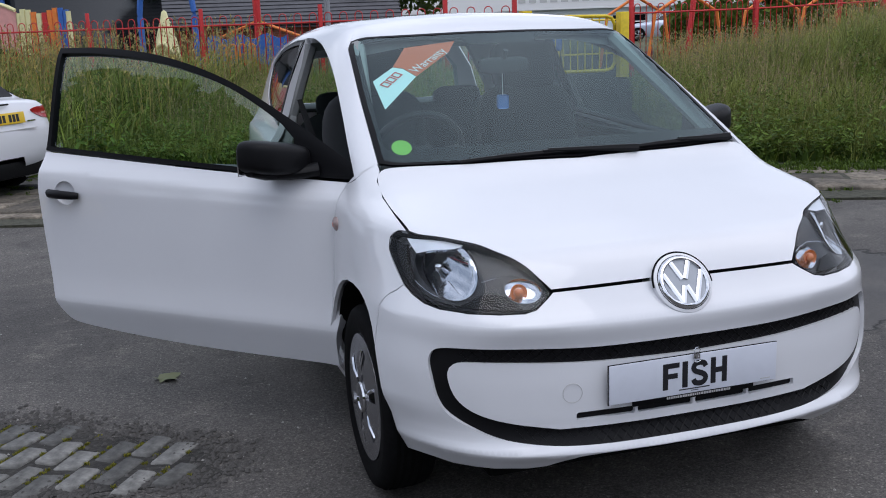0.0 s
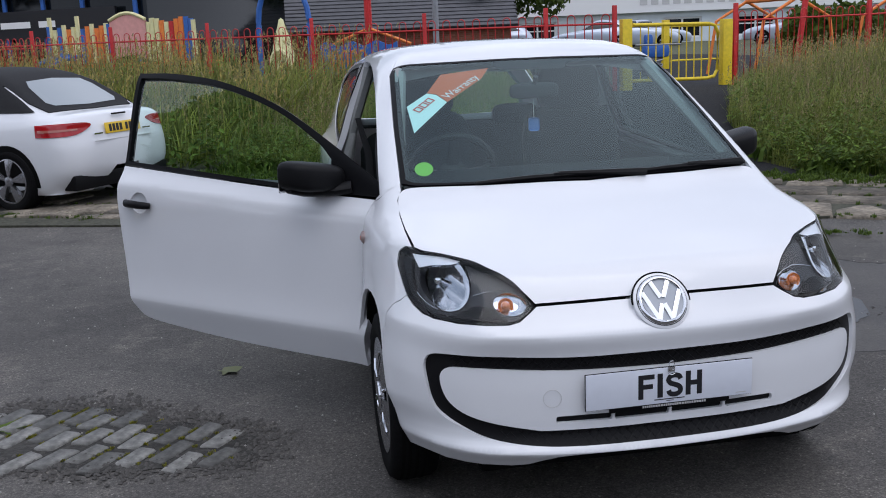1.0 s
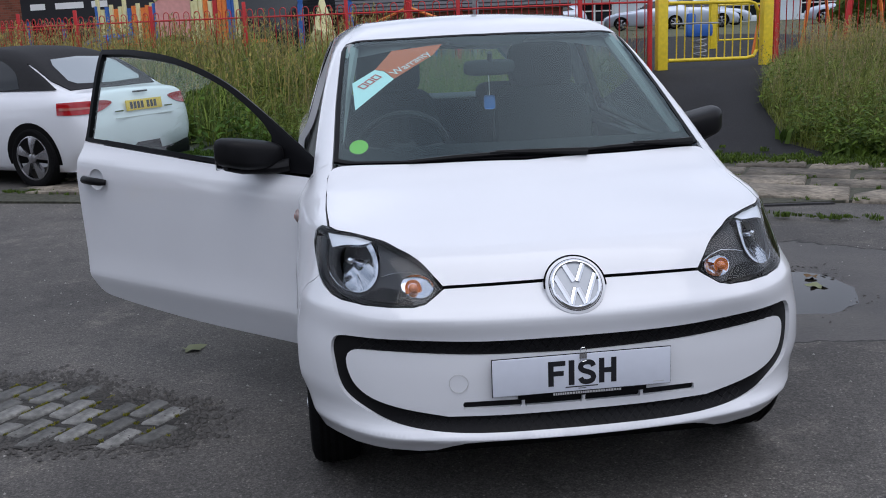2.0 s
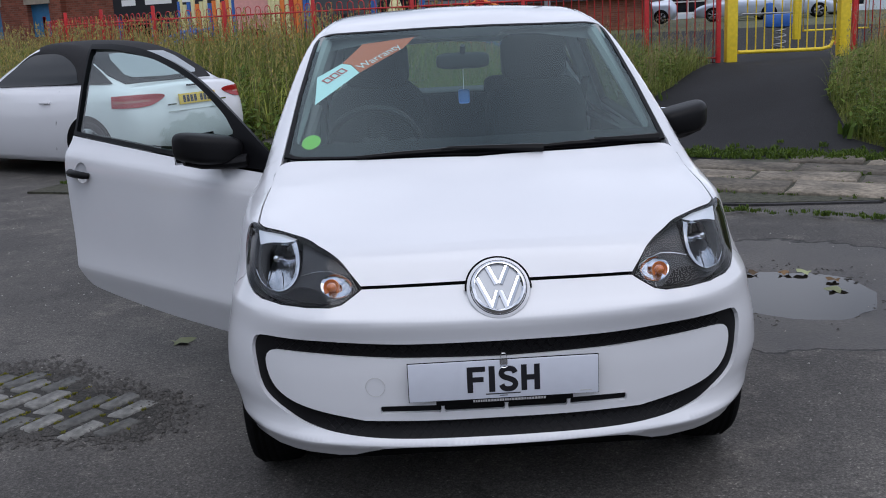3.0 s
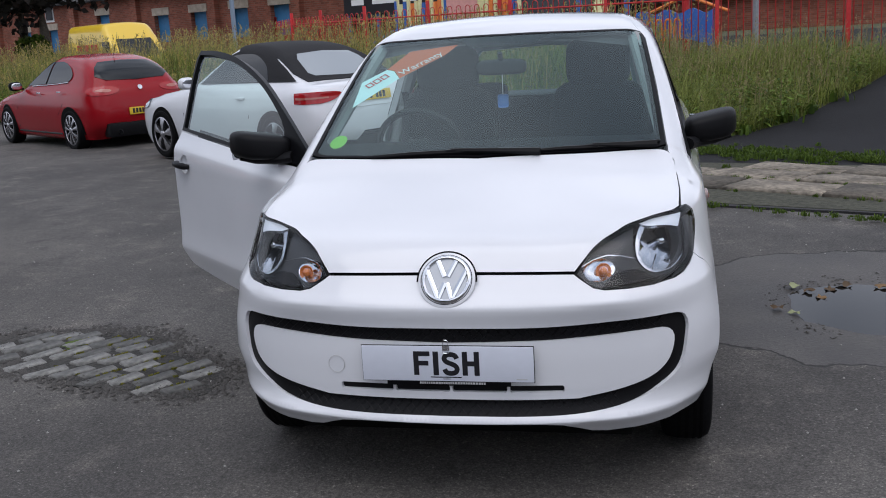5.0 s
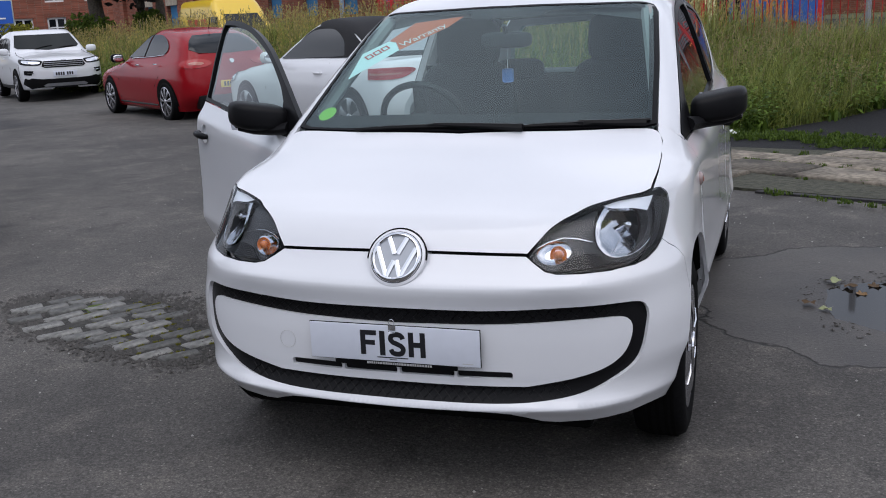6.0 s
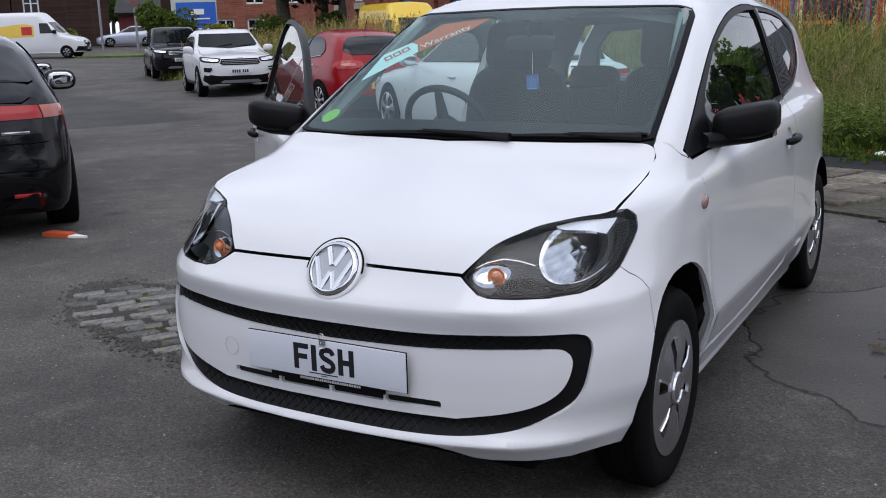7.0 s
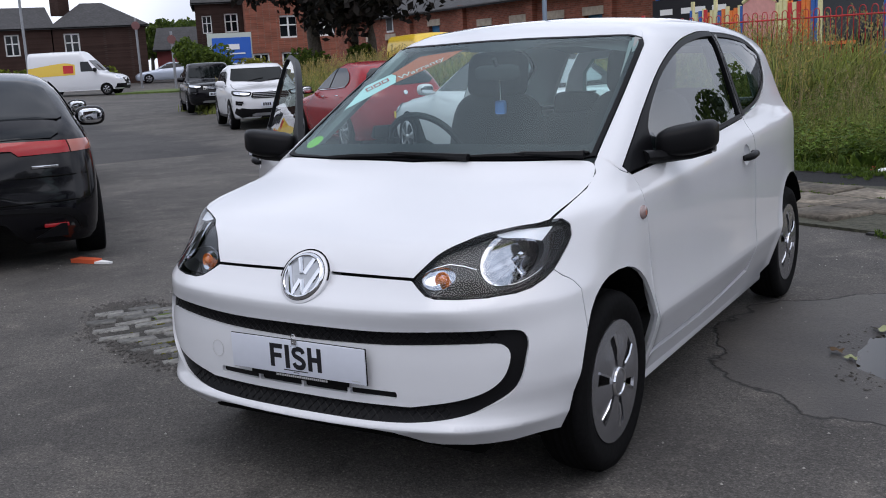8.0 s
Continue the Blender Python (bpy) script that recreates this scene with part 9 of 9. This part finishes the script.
for s0, s1, z0, z1, t in ((-0.45, 0.45, 2.75, 4.3, -0.02),):
    vs = [bm.verts.new(HP(20.1 - k_end + s, t, z)) for s, z in ((s0, z0), (s1, z0), (s1, z1), (s0, z1))]
    bm.faces.new(vs)
part("poster_frame", bm, M_WHITE_FRAME, poster, smooth=False)
bm = bmesh.new()
vs = [bm.verts.new(HP(20.1 - k_end + s, -0.05, z)) for s, z in ((-0.36, 2.85), (0.36, 2.85), (0.36, 4.2), (-0.36, 4.2))]
bm.faces.new(vs)
part("poster_sheet", bm, M_INK, poster, smooth=False)
# dark glazed entrance with a black name board
ent, EP = building("glazed_entrance", "dark glazed entrance hall with blue posts and gable", tuple(HP(-0.1, -1.5, 0).xy), (-ROAD.x, -ROAD.y), (ACROSS.x, ACROSS.y), 6.5, 8, -0.2, 3.4, 5.6, M_PANE, M_SLATE, [])
for s in (0.2, 1.6, 3.0, 4.4, 6.2):
    bm = bmesh.new()
    tube(bm, [EP(s, -0.12, -0.2), EP(s, -0.12, 3.5)], 0.07, 6)
    part("blue_post", bm, M_BLUE_METAL, ent)
board = base("name_board", "black name board with pale lettering bars", "sign")
bm = bmesh.new()
vs = [bm.verts.new(EP(s, t, z)) for s in (0.1, 5.6) for t in (-0.25, -0.15) for z in (1.95, 2.75)]
for f in ((0, 1, 3, 2), (4, 6, 7, 5), (0, 4, 5, 1), (2, 3, 7, 6), (0, 2, 6, 4), (1, 5, 7, 3)):
    bm.faces.new([vs[i] for i in f])
part("board", bm, M_INK, board, smooth=False)
for s0, s1 in ((0.5, 1.1), (1.5, 2.6), (2.9, 3.5)):
    bm = bmesh.new()
    vs = [bm.verts.new(EP(s, -0.27, z)) for s, z in ((s0, 2.26), (s1, 2.26), (s1, 2.44), (s0, 2.44))]
    bm.faces.new(vs)
    part("lettering_bar", bm, M_WHITE_INK, board, smooth=False)

# grey ribbed-roof building behind the playground, with roof lights
M_RIB = material("ribbed_grey_roof", (0.085, 0.085, 0.095), 0.7, grain=0.15, scale=3)
rb, RP = building("ribbed_roof_building", "low brick building with a dark ribbed roof and roof lights", (9.4, 36.5), (-0.98, 0.18), (0.18, 0.98), 22, 12, 0.3, 2.0, 6.0, M_BRICK, M_RIB, [])
for i in range(26):
    t = i / 26
    bm = bmesh.new()
    tube(bm, [RP(-0.3, -0.3 + 6.3 * t, 1.97 + 4.03 * t), RP(22.3, -0.3 + 6.3 * t, 1.97 + 4.03 * t)], 0.045, 4)
    part("roof_rib", bm, M_RIB, rb)
for s, t in ((3.2, 0.36), (8.5, 0.40)):
    bm = bmesh.new()
    vs = [bm.verts.new(RP(s + ds, -0.3 + 6.3 * (t + dt), 2.06 + 4.03 * (t + dt))) for ds, dt in ((0, 0), (1.0, 0), (1.0, 0.16), (0, 0.16))]
    bm.faces.new(vs)
    part("roof_light", bm, M_WHITE_FRAME, rb, smooth=False)

# pale showroom with a long white fascia
W2 = lambda s, z, w, h: (s, z, w, h, M_WHITE_FRAME, M_PANE)
show, SP = building("showroom", "pale clad showroom with dark glazing and white fascia", (46, 58), (-0.97, 0.24), (0.24, 0.97), 34, 14, 0.0, 6.4, 6.4, M_CLAD, M_CLAD,
                    [W2(s, 0.9, 2.6, 1.4) for s in (3, 8, 13, 18, 23, 28)] + [W2(s, 4.5, 2.6, 1.6) for s in (3, 8, 13, 18, 23, 28)])
bm = bmesh.new()
vs = [bm.verts.new(SP(s, t, z)) for s in (-0.5, 34.5) for t in (-0.5, -0.1) for z in (2.7, 4.2)]
for f in ((0, 1, 3, 2), (4, 6, 7, 5), (0, 4, 5, 1), (2, 3, 7, 6), (0, 2, 6, 4), (1, 5, 7, 3)):
    bm.faces.new([vs[i] for i in f])
fas = part("fascia", bm, M_WHITE_FRAME, show, "white fascia with grey lettering bars", smooth=False)
for s in np.arange(10, 21, 0.75):
    bm = bmesh.new()
    vs = [bm.verts.new(SP(s + ds, -0.53, z)) for ds, z in ((0, 3.2), (0.5, 3.2), (0.5, 3.7), (0, 3.7))]
    bm.faces.new(vs)
    part("lettering_bar", bm, M_INK_GREY, fas, smooth=False)
can = base("forecourt_canopy", "red and white forecourt canopy on a post", "canopy", Matrix.Translation((8.0, 58, 0)))
bm = boxes((-7, 5, -2, 6, 3.7, 4.6))
part("canopy_roof", bm, M_RED_METAL, can, smooth=False)
bm = boxes((-7.05, 5.05, -2.05, 6.05, 3.4, 3.7))
part("canopy_edge", bm, M_WHITE_FRAME, can, smooth=False)
for x in (-5, 3):
    bm = bmesh.new()
    tube(bm, [(x, 1, -0.2), (x, 1, 3.5)], 0.15, 8)
    part("canopy_post", bm, M_WHITE_FRAME, can)

# terrace and houses across the road
D = 80.0


def far(px, py, d=D):
    return Vector((1.9 + px * d, -2.8 + py * d))


a, b2 = far(-0.86, 0.51), far(-0.792, 0.611)
u = (b2 - a)
W3 = lambda s, z, w=1.0, h=1.55: (s, z, w, h, M_WHITE_FRAME, M_PANE)
n_out = Vector((u.y, -u.x)).normalized()
if n_out.dot(Vector((1, -1))) > 0:
    n_out = -n_out
terr, TP = building("terrace_house", "dark brick terrace with a slate roof", tuple(a), tuple(u), tuple(n_out), u.length, 8, -0.5, 4.9, 6.6, M_BRICK_DARK, M_SLATE, [W3(s, 2.9) for s in (1.5, 4.2, 7.0)] + [W3(s, 0.5, 1.0, 1.5) for s in (1.5, 4.2)] , category="house")
c1, c2 = far(-0.7915, 0.612), far(-0.738, 0.675)
u = (c2 - c1)
corner, CP = building("corner_house", "dark brick corner house with a hipped slate roof", tuple(c1), tuple(u), tuple(n_out), u.length, 8, -0.5, 4.9, 6.8, M_BRICK_DARK, M_SLATE, [W3(1.3, 2.8, 1.1, 1.6), W3(1.3, 0.7, 1.1, 1.4)], hip=2.5, category="house")
for q, h in ((TP(u.length * 0.5, 4, 6.2), 1.3), (CP(1.0, 4, 6.4), 1.5)):
    bm = boxes((q.x - 0.5, q.x + 0.5, q.y - 0.5, q.y + 0.5, q.z - 0.5, q.z + h))
    part("chimney", bm, M_BRICK_DARK, terr if h < 1.4 else corner, smooth=False)
c1, c2 = far(-0.705, 0.709, 78), far(-0.672, 0.741, 78)
u = (c2 - c1)
n2 = -Vector((u.y, -u.x)).normalized() if Vector((u.y, -u.x)).dot(Vector((1, -1))) > 0 else Vector((u.y, -u.x)).normalized()
tall, _ = building("gable_house", "tall brown brick house with a slate roof", tuple(c1), tuple(u), tuple(n2), u.length, 9, -0.5, 6.2, 8.6, M_BRICK_DARK, M_SLATE, [W3(0.8, 3.9, 0.7, 1.3), W3(2.6, 3.9, 1.0, 1.4)], category="house")
c1, c2 = far(-0.6715, 0.742, 74), far(-0.60, 0.80, 74)
u = (c2 - c1)
redh, _ = building("red_brick_house", "red-brick house row with white window frames", tuple(c1), tuple(u), tuple(n2), u.length, 9, -0.5, 6.5, 8.6, M_BRICK, M_SLATE, [W3(0.9, 0.6, 1.2, 1.6), W3(3.0, 0.6, 1.2, 1.6), W3(3.0, 3.2, 1.4, 1.6), W3(5.6, 3.2, 1.4, 1.6)], category="house")
c1, c2 = far(-0.732, 0.681, 88), far(-0.700, 0.714, 88)
u = (c2 - c1)
low_h, _ = building("low_red_house", "low red house with a dark roof", tuple(c1), tuple(u), tuple(n2), u.length, 7, -0.5, 3.1, 5.0, material("dull_red_plaster", (0.22, 0.05, 0.05), 0.8), M_SLATE, [W3(2.6, 1.2, 0.9, 1.3)], category="house")
sg = base("blue_sign", "large blue sign board with pale lettering bars", "sign")
s1, s2 = far(-0.6955, 0.7185, 70), far(-0.669, 0.744, 70)
for nm, z0, z1, mt, o, f0, f1 in (("sign_board", 1.9, 3.3, M_BLUE_SIGN, 0.0, 0, 1), ("lower_board", 1.3, 1.8, M_BLUE_SIGN, 0.0, 0.3, 0.95), ("back_board", 1.85, 3.62, material("pale_board", (0.5, 0.55, 0.5), 0.7), 0.12, -0.12, 1.03), ("lettering_bar", 2.50, 2.86, M_WHITE_INK, -0.04, 0.36, 0.70), ("lettering_bar", 2.18, 2.27, M_WHITE_INK, -0.04, 0.30, 0.84), ("lettering_bar", 1.50, 1.60, M_WHITE_INK, -0.04, 0.45, 0.80)):
    bm = bmesh.new()
    p, q = s1 + (s2 - s1) * f0 + n2 * o, s1 + (s2 - s1) * f1 + n2 * o
    vs = [bm.verts.new((w.x, w.y, z)) for w, z in ((p, z0), (q, z0), (q, z1), (p, z1))]
    vs2 = [bm.verts.new((w.x + n2.x * 0.03, w.y + n2.y * 0.03, z)) for w, z in ((p, z0), (q, z0), (q, z1), (p, z1))]
    bm.faces.new(vs)
    bm.faces.new(vs2[::-1])
    for i in range(4):
        bm.faces.new((vs[i], vs2[i], vs2[(i + 1) % 4], vs[(i + 1) % 4]))
    part(nm, bm, mt, sg, smooth=False)

for f in (0.1, 0.9):
    p = s1 + (s2 - s1) * f + n2 * 0.06
    bm = bmesh.new()
    tube(bm, [(p.x, p.y, on_ground(p.x, p.y) - 0.1), (p.x, p.y, 2.2)], 0.06, 6)
    part("sign_leg", bm, M_GREY_METAL, sg)
van(*far(-0.762, 0.649, 63), (0.86, 0.50))
van(-13.2, 22.7, (0.80, -0.60), M_YELLOW_PAINT, "yellow delivery van with red lettering bars behind the grass", 0.84)
sil = base("silver_hatchback", "silver hatchback passing in front of the houses", "car")
sk = make_skin(((0.15, 0.3, 0.5, 0.7, 0.9, 1.0, 1.2, 1.45), (0.82, 0.86, 0.88, 0.88, 0.84, 0.78, 0.68, 0.5)), ((-0.9, 0, 1.2, 2.4, 3.3), (0.86, 0.97, 1.0, 0.98, 0.88)), ((0.15, 0.4, 0.65, 0.8), (-0.8, -0.88, -0.82, -0.6)),
               ((0.2, 0.5, 0.9, 1.2, 1.5), (3.2, 3.36, 3.28, 3.0, 2.7)), ((-0.9, -0.4, 0.3, 0.8, 3.2), (0.66, 0.82, 0.93, 0.98, 1.0)), (0.60, 0.55), ((0.8, 1.3, 1.8, 2.5, 3.0), (1.28, 1.43, 1.47, 1.40, 1.28)))
shell("body", sk, -0.86, 3.34, 0.2, M_SILVER_PAINT, sil)
arches(sil, sk, (0.0, 2.6), 0.32)
for wy in (0.0, 2.6):
    for sd in (1, -1):
        wheel(sil, sd * 0.77, wy, sd, 0.32, 0.2, 0.22, 5, M_SILVER, True)
side_panels(sil, sk, [(0.75, 1.0), (1.2, 1.27), (1.6, 1.36), (2.3, 1.33), (2.75, 1.12), (1.6, 1.03)], M_PANE, "side_window", (0, 4))
p = far(-0.739, 0.673, 78)
on_car(sil, facing(p.x, p.y, (-0.60, -0.80)))
for i, (x, y, hd) in enumerate(((10.0, 47.5, (-0.95, 0.3)), (14.8, 46.0, (-0.95, 0.3)), (19.5, 44.8, (0.95, -0.3)), (24.2, 43.5, (-0.9, 0.4)), (29.0, 42.0, (-0.95, 0.3)), (17.5, 51.0, (-0.95, 0.3)), (22.5, 50.0, (0.95, -0.3)))):
    c = copy_thing(sil, facing(x, y, hd, 0.0))
    tagged(c, "pale hatchback parked beyond the playground", group="cars beyond the playground")

# posts and signs along the far road
for (px, py, d, h, nm, lb) in ((-0.806, 0.592, 66, 7.5, "lamp_post", "tall grey lamp post beside the road"), (-0.7435, 0.669, 70, 4.6, "sign_post", "grey post with a round sign at the junction"), (-0.722, 0.692, 66, 3.6, "sign_post", "grey signal post at the junction")):
    q = far(px, py, d)
    o = base(nm, lb, "post", Matrix.Translation((q.x, q.y, on_ground(q.x, q.y))))
    bm = bmesh.new()
    tube(bm, [(0, 0, 0), (0, 0, h)], 0.08, 8)
    part("pole", bm, M_GREY_METAL, o)
    if nm == "sign_post":
        bm = bmesh.new()
        lathe(bm, [(0.0, 0.03), (0.27, 0.02), (0.27, -0.02), (0.0, -0.03)], 20, Matrix.Translation((0.1, -0.1, h - 0.5)) @ pose(0, 0, 0, 90, 0, 40))
        part("sign_disc", bm, material("faded_sign_red", (0.16, 0.07, 0.07), 0.6), o)
q = Vector((-15.79, 35.25))
o = base("lamp_post", "slender blue-grey lamp post before the brick hall", "post", Matrix.Translation((-14.2, 31.2, 0)))
bm = bmesh.new()
tube(bm, [(0, 0, -0.3), (0, 0, 7)], 0.09, 8)
part("pole", bm, material("blue_grey_steel", (0.25, 0.32, 0.42), 0.5), o)


# ---- trees and bushes: tapered trunks, limbs, and crowns of many separate leaves ----
def foliage(name, centres, count, leaf_size, mat, parent, seed, flat=1.0):
    """Leaves scattered through a set of clumps (x, y, z, radius)."""
    r = np.random.default_rng(seed)
    C = np.array(centres)
    i = r.integers(0, len(C), count)
    d = r.normal(size=(count, 3))
    d /= np.linalg.norm(d, axis=1)[:, None]
    rad = C[i, 3] * r.uniform(0.55, 1.05, count) ** 0.7
    p = C[i, :3] + d * rad[:, None] * (1, 1, flat)
    a = r.normal(size=(count, 3))
    a /= np.linalg.norm(a, axis=1)[:, None]
    b = np.cross(a, r.normal(size=(count, 3)))
    b /= np.linalg.norm(b, axis=1)[:, None]
    s = leaf_size * r.uniform(0.6, 1.4, count)[:, None]
    V = np.stack([p - a * s, p + b * s * 0.55, p + a * s, p - b * s * 0.55], 1).reshape(-1, 3)
    me = bpy.data.meshes.new(name)
    me.from_pydata(V.tolist(), [], [(k, k + 1, k + 2, k + 3) for k in range(0, 4 * count, 4)])
    me.materials.append(mat)
    ob = new(name, me)
    ob.parent = parent
    return ob


def tree(label, x, y, height, spread, low, mat, seed, leaves=5000, leaf_size=0.16, stems=1, r0=0.28):
    r = random.Random(seed)
    t = base("tree", label, "tree")
    z0 = on_ground(x, y) - 0.1
    bm = bmesh.new()
    clumps = []
    for s in range(stems):
        ox = (s - (stems - 1) / 2) * 0.7
        pts = [Vector((x + ox * (1 + 0.5 * q), y + 0.1 * r.uniform(-1, 1), z0 + height * 0.75 * q)) + Vector((r.uniform(-0.15, 0.15), r.uniform(-0.15, 0.15), 0)) * q for q in (0, 0.15, 0.35, 0.6, 0.85, 1.0)]
        tube(bm, pts, [r0, r0 * 0.85, r0 * 0.72, r0 * 0.5, r0 * 0.3, r0 * 0.12], 9)
    trunk = part("trunk", bm, M_BARK, t)
    for i in range(16):
        h = r.uniform(low, height * 0.8)
        a = r.uniform(0, 2 * math.pi)
        reach = spread * r.uniform(0.5, 1.0) * (1 - 0.45 * max(0, (h - low) / (height - low)))
        s = Vector((x, y, z0 + h * 0.85))
        e = Vector((x + reach * math.cos(a), y + reach * math.sin(a), z0 + h + r.uniform(-0.3, 0.9)))
        bm = bmesh.new()
        tube(bm, [s, (s + e) / 2 + Vector((0, 0, 0.25)), e], [r0 * 0.35, r0 * 0.2, 0.03], 6)
        part("limb", bm, M_BARK, t)
        for q in (0.45, 0.75, 1.0):
            p = s + (e - s) * q
            clumps.append((p.x + r.uniform(-0.4, 0.4), p.y + r.uniform(-0.4, 0.4), p.z + r.uniform(-0.3, 0.5), spread * r.uniform(0.16, 0.30)))
    foliage("crown", clumps, leaves, leaf_size, mat, t, seed, 0.75)
    return t


tree("dark copper-leaved tree with a thick trunk", -22.2, 27.6, 9.5, 5.6, 3.4, M_CROWN_DARK, 5, 12000, 0.17, 1, 0.34)
tree("twin-stemmed dark tree beside the brick hall", -20.2, 28.0, 9.0, 4.6, 3.9, M_CROWN_DARK, 6, 9000, 0.16, 2, 0.22)
tree("dark purple-leaved tree behind the play castle", -4.2, 33.0, 6.5, 3.2, 1.6, M_CROWN_DARK, 7, 6000, 0.16)
tree("green tree beside the forecourt", 10.2, 40.0, 6.5, 3.0, 1.8, M_CROWN, 8, 6000, 0.16)
tree("dark green tree behind the swings", 19.0, 24.0, 3.6, 2.2, 1.0, M_CROWN, 9, 5000, 0.13)
tree("leafy green tree behind the play castle", -1.0, 35.0, 7.0, 2.6, 1.8, M_CROWN, 12, 5000, 0.16)


def bush(label, x, y, rx, h, mat, seed, count=2500, leaf_size=0.1):
    o = base("bush", label, "bush")
    r = random.Random(seed)
    z0 = on_ground(x, y)
    bm = bmesh.new()
    for i in range(6):
        a = r.uniform(0, 6.28)
        tube(bm, [(x, y, z0 - 0.1), (x + rx * 0.5 * math.cos(a), y + rx * 0.5 * math.sin(a), z0 + h * 0.7)], [0.05, 0.015], 5)
    part("stems", bm, M_BARK, o)
    cl = [(x + r.uniform(-0.6, 0.6) * rx, y + r.uniform(-0.6, 0.6) * rx, z0 + h * r.uniform(0.25, 0.75), min(rx, h) * r.uniform(0.3, 0.5)) for _ in range(18)]
    foliage("leaves", cl, count, leaf_size, mat, o, seed)
    return o


q = far(-0.700, 0.7145, 60)
bush("rounded green garden bush", q.x, q.y, 1.9, 3.3, M_HEDGE, 14, 5000, 0.12)
q = far(-0.668, 0.7455, 58)
bush("clipped yellow-green garden bush", q.x, q.y, 1.1, 1.9, leaf_material("yellow_leaves", (0.16, 0.17, 0.03)), 15, 2500, 0.09)
bush("dark shrub below the trees", -21.5, 26.0, 0.9, 1.7, M_HEDGE, 16, 2500, 0.09)
bush("dark shrub below the trees", -19.9, 27.4, 0.9, 2.6, M_HEDGE, 17, 3000, 0.09)
bush("dark hedge bush behind the fence", 16.0, 18.0, 2.0, 1.5, M_HEDGE, 18, 5000, 0.1)
bush("dark hedge bush behind the fence", 12.5, 18.5, 1.8, 1.3, M_HEDGE, 19, 4500, 0.1)
for i, (px, py, d) in enumerate(((-0.736, 0.678, 130), (-0.722, 0.692, 135), (-0.708, 0.706, 128), (-0.72, 0.694, 125))):
    q = far(px, py, d)
    tree("distant green tree behind the houses", q.x, q.y, 7.2, 4.5, 3.0, M_CROWN, 30 + i, 3000, 0.3)
hg = base("garden_hedge", "long clipped green garden hedge before the terrace", "hedge")
p, q = far(-0.835, 0.55, 74), far(-0.762, 0.648, 74)
cl = [(p.x + (q.x - p.x) * s, p.y + (q.y - p.y) * s, on_ground(p.x, p.y) + z, 0.7) for s in np.linspace(0, 1, 18) for z in (0.4, 0.8)]
foliage("leaves", cl, 5000, 0.14, leaf_material("hedge_green", (0.10, 0.14, 0.02)), hg, 41)
# grass island at the junction
q = far(-0.725, 0.689, 62)
drape("grass_island", [(q.x - 2.0, q.y - 2.6), (q.x + 2.6, q.y + 0.4), (q.x + 3.2, q.y + 3.4), (q.x - 2.2, q.y + 1.2)], material("mown_grass", (0.09, 0.13, 0.03), 0.95, grain=0.4, scale=3), 0.1, 1.5, label="mown grass island at the road junction", category="grass", kind="structure")


# ---- behind the walk: brick walls and trees that close the yard and show only in glass and paint ----
building("yard_wall_building", "long brown brick building closing the yard", (-34, -24), (1, 0), (0, -1), 52, 8, -0.3, 4.6, 6.2, M_BRICK_DARK, M_SLATE, [W3(s, 1.4, 1.3, 1.6) for s in (6, 14, 22, 30, 38, 46)])
building("side_building", "brown brick house beside the yard", (24, -20), (0.2, 0.98), (0.98, -0.2), 26, 8, -0.3, 3.6, 5.0, M_BRICK_DARK, M_SLATE, [W3(s, 1.2, 1.2, 1.4) for s in (5, 12, 19)])
for i, (x, y, h) in enumerate(((-16, -15, 6.5), (-4, -19, 7.0), (9, -17, 6.0), (19, -9, 6.0))):
    tree("dark green tree at the back of the yard", x, y, h, 3.4, 1.6, M_CROWN, 60 + i, 5000, 0.24)
for i, (x, y, h) in enumerate(((-17.5, -8.0, 10.6), (-17.0, -5.6, 11.2), (-17.8, -3.4, 10.4), (-17.2, -1.2, 11.4), (-18.0, 0.6, 10.8), (-18.6, 2.2, 11.2))):
    tree("dense dark green tree in a row beside the yard", x, y, h, 3.0, 3.0, M_CROWN, 70 + i, 9000, 0.30)
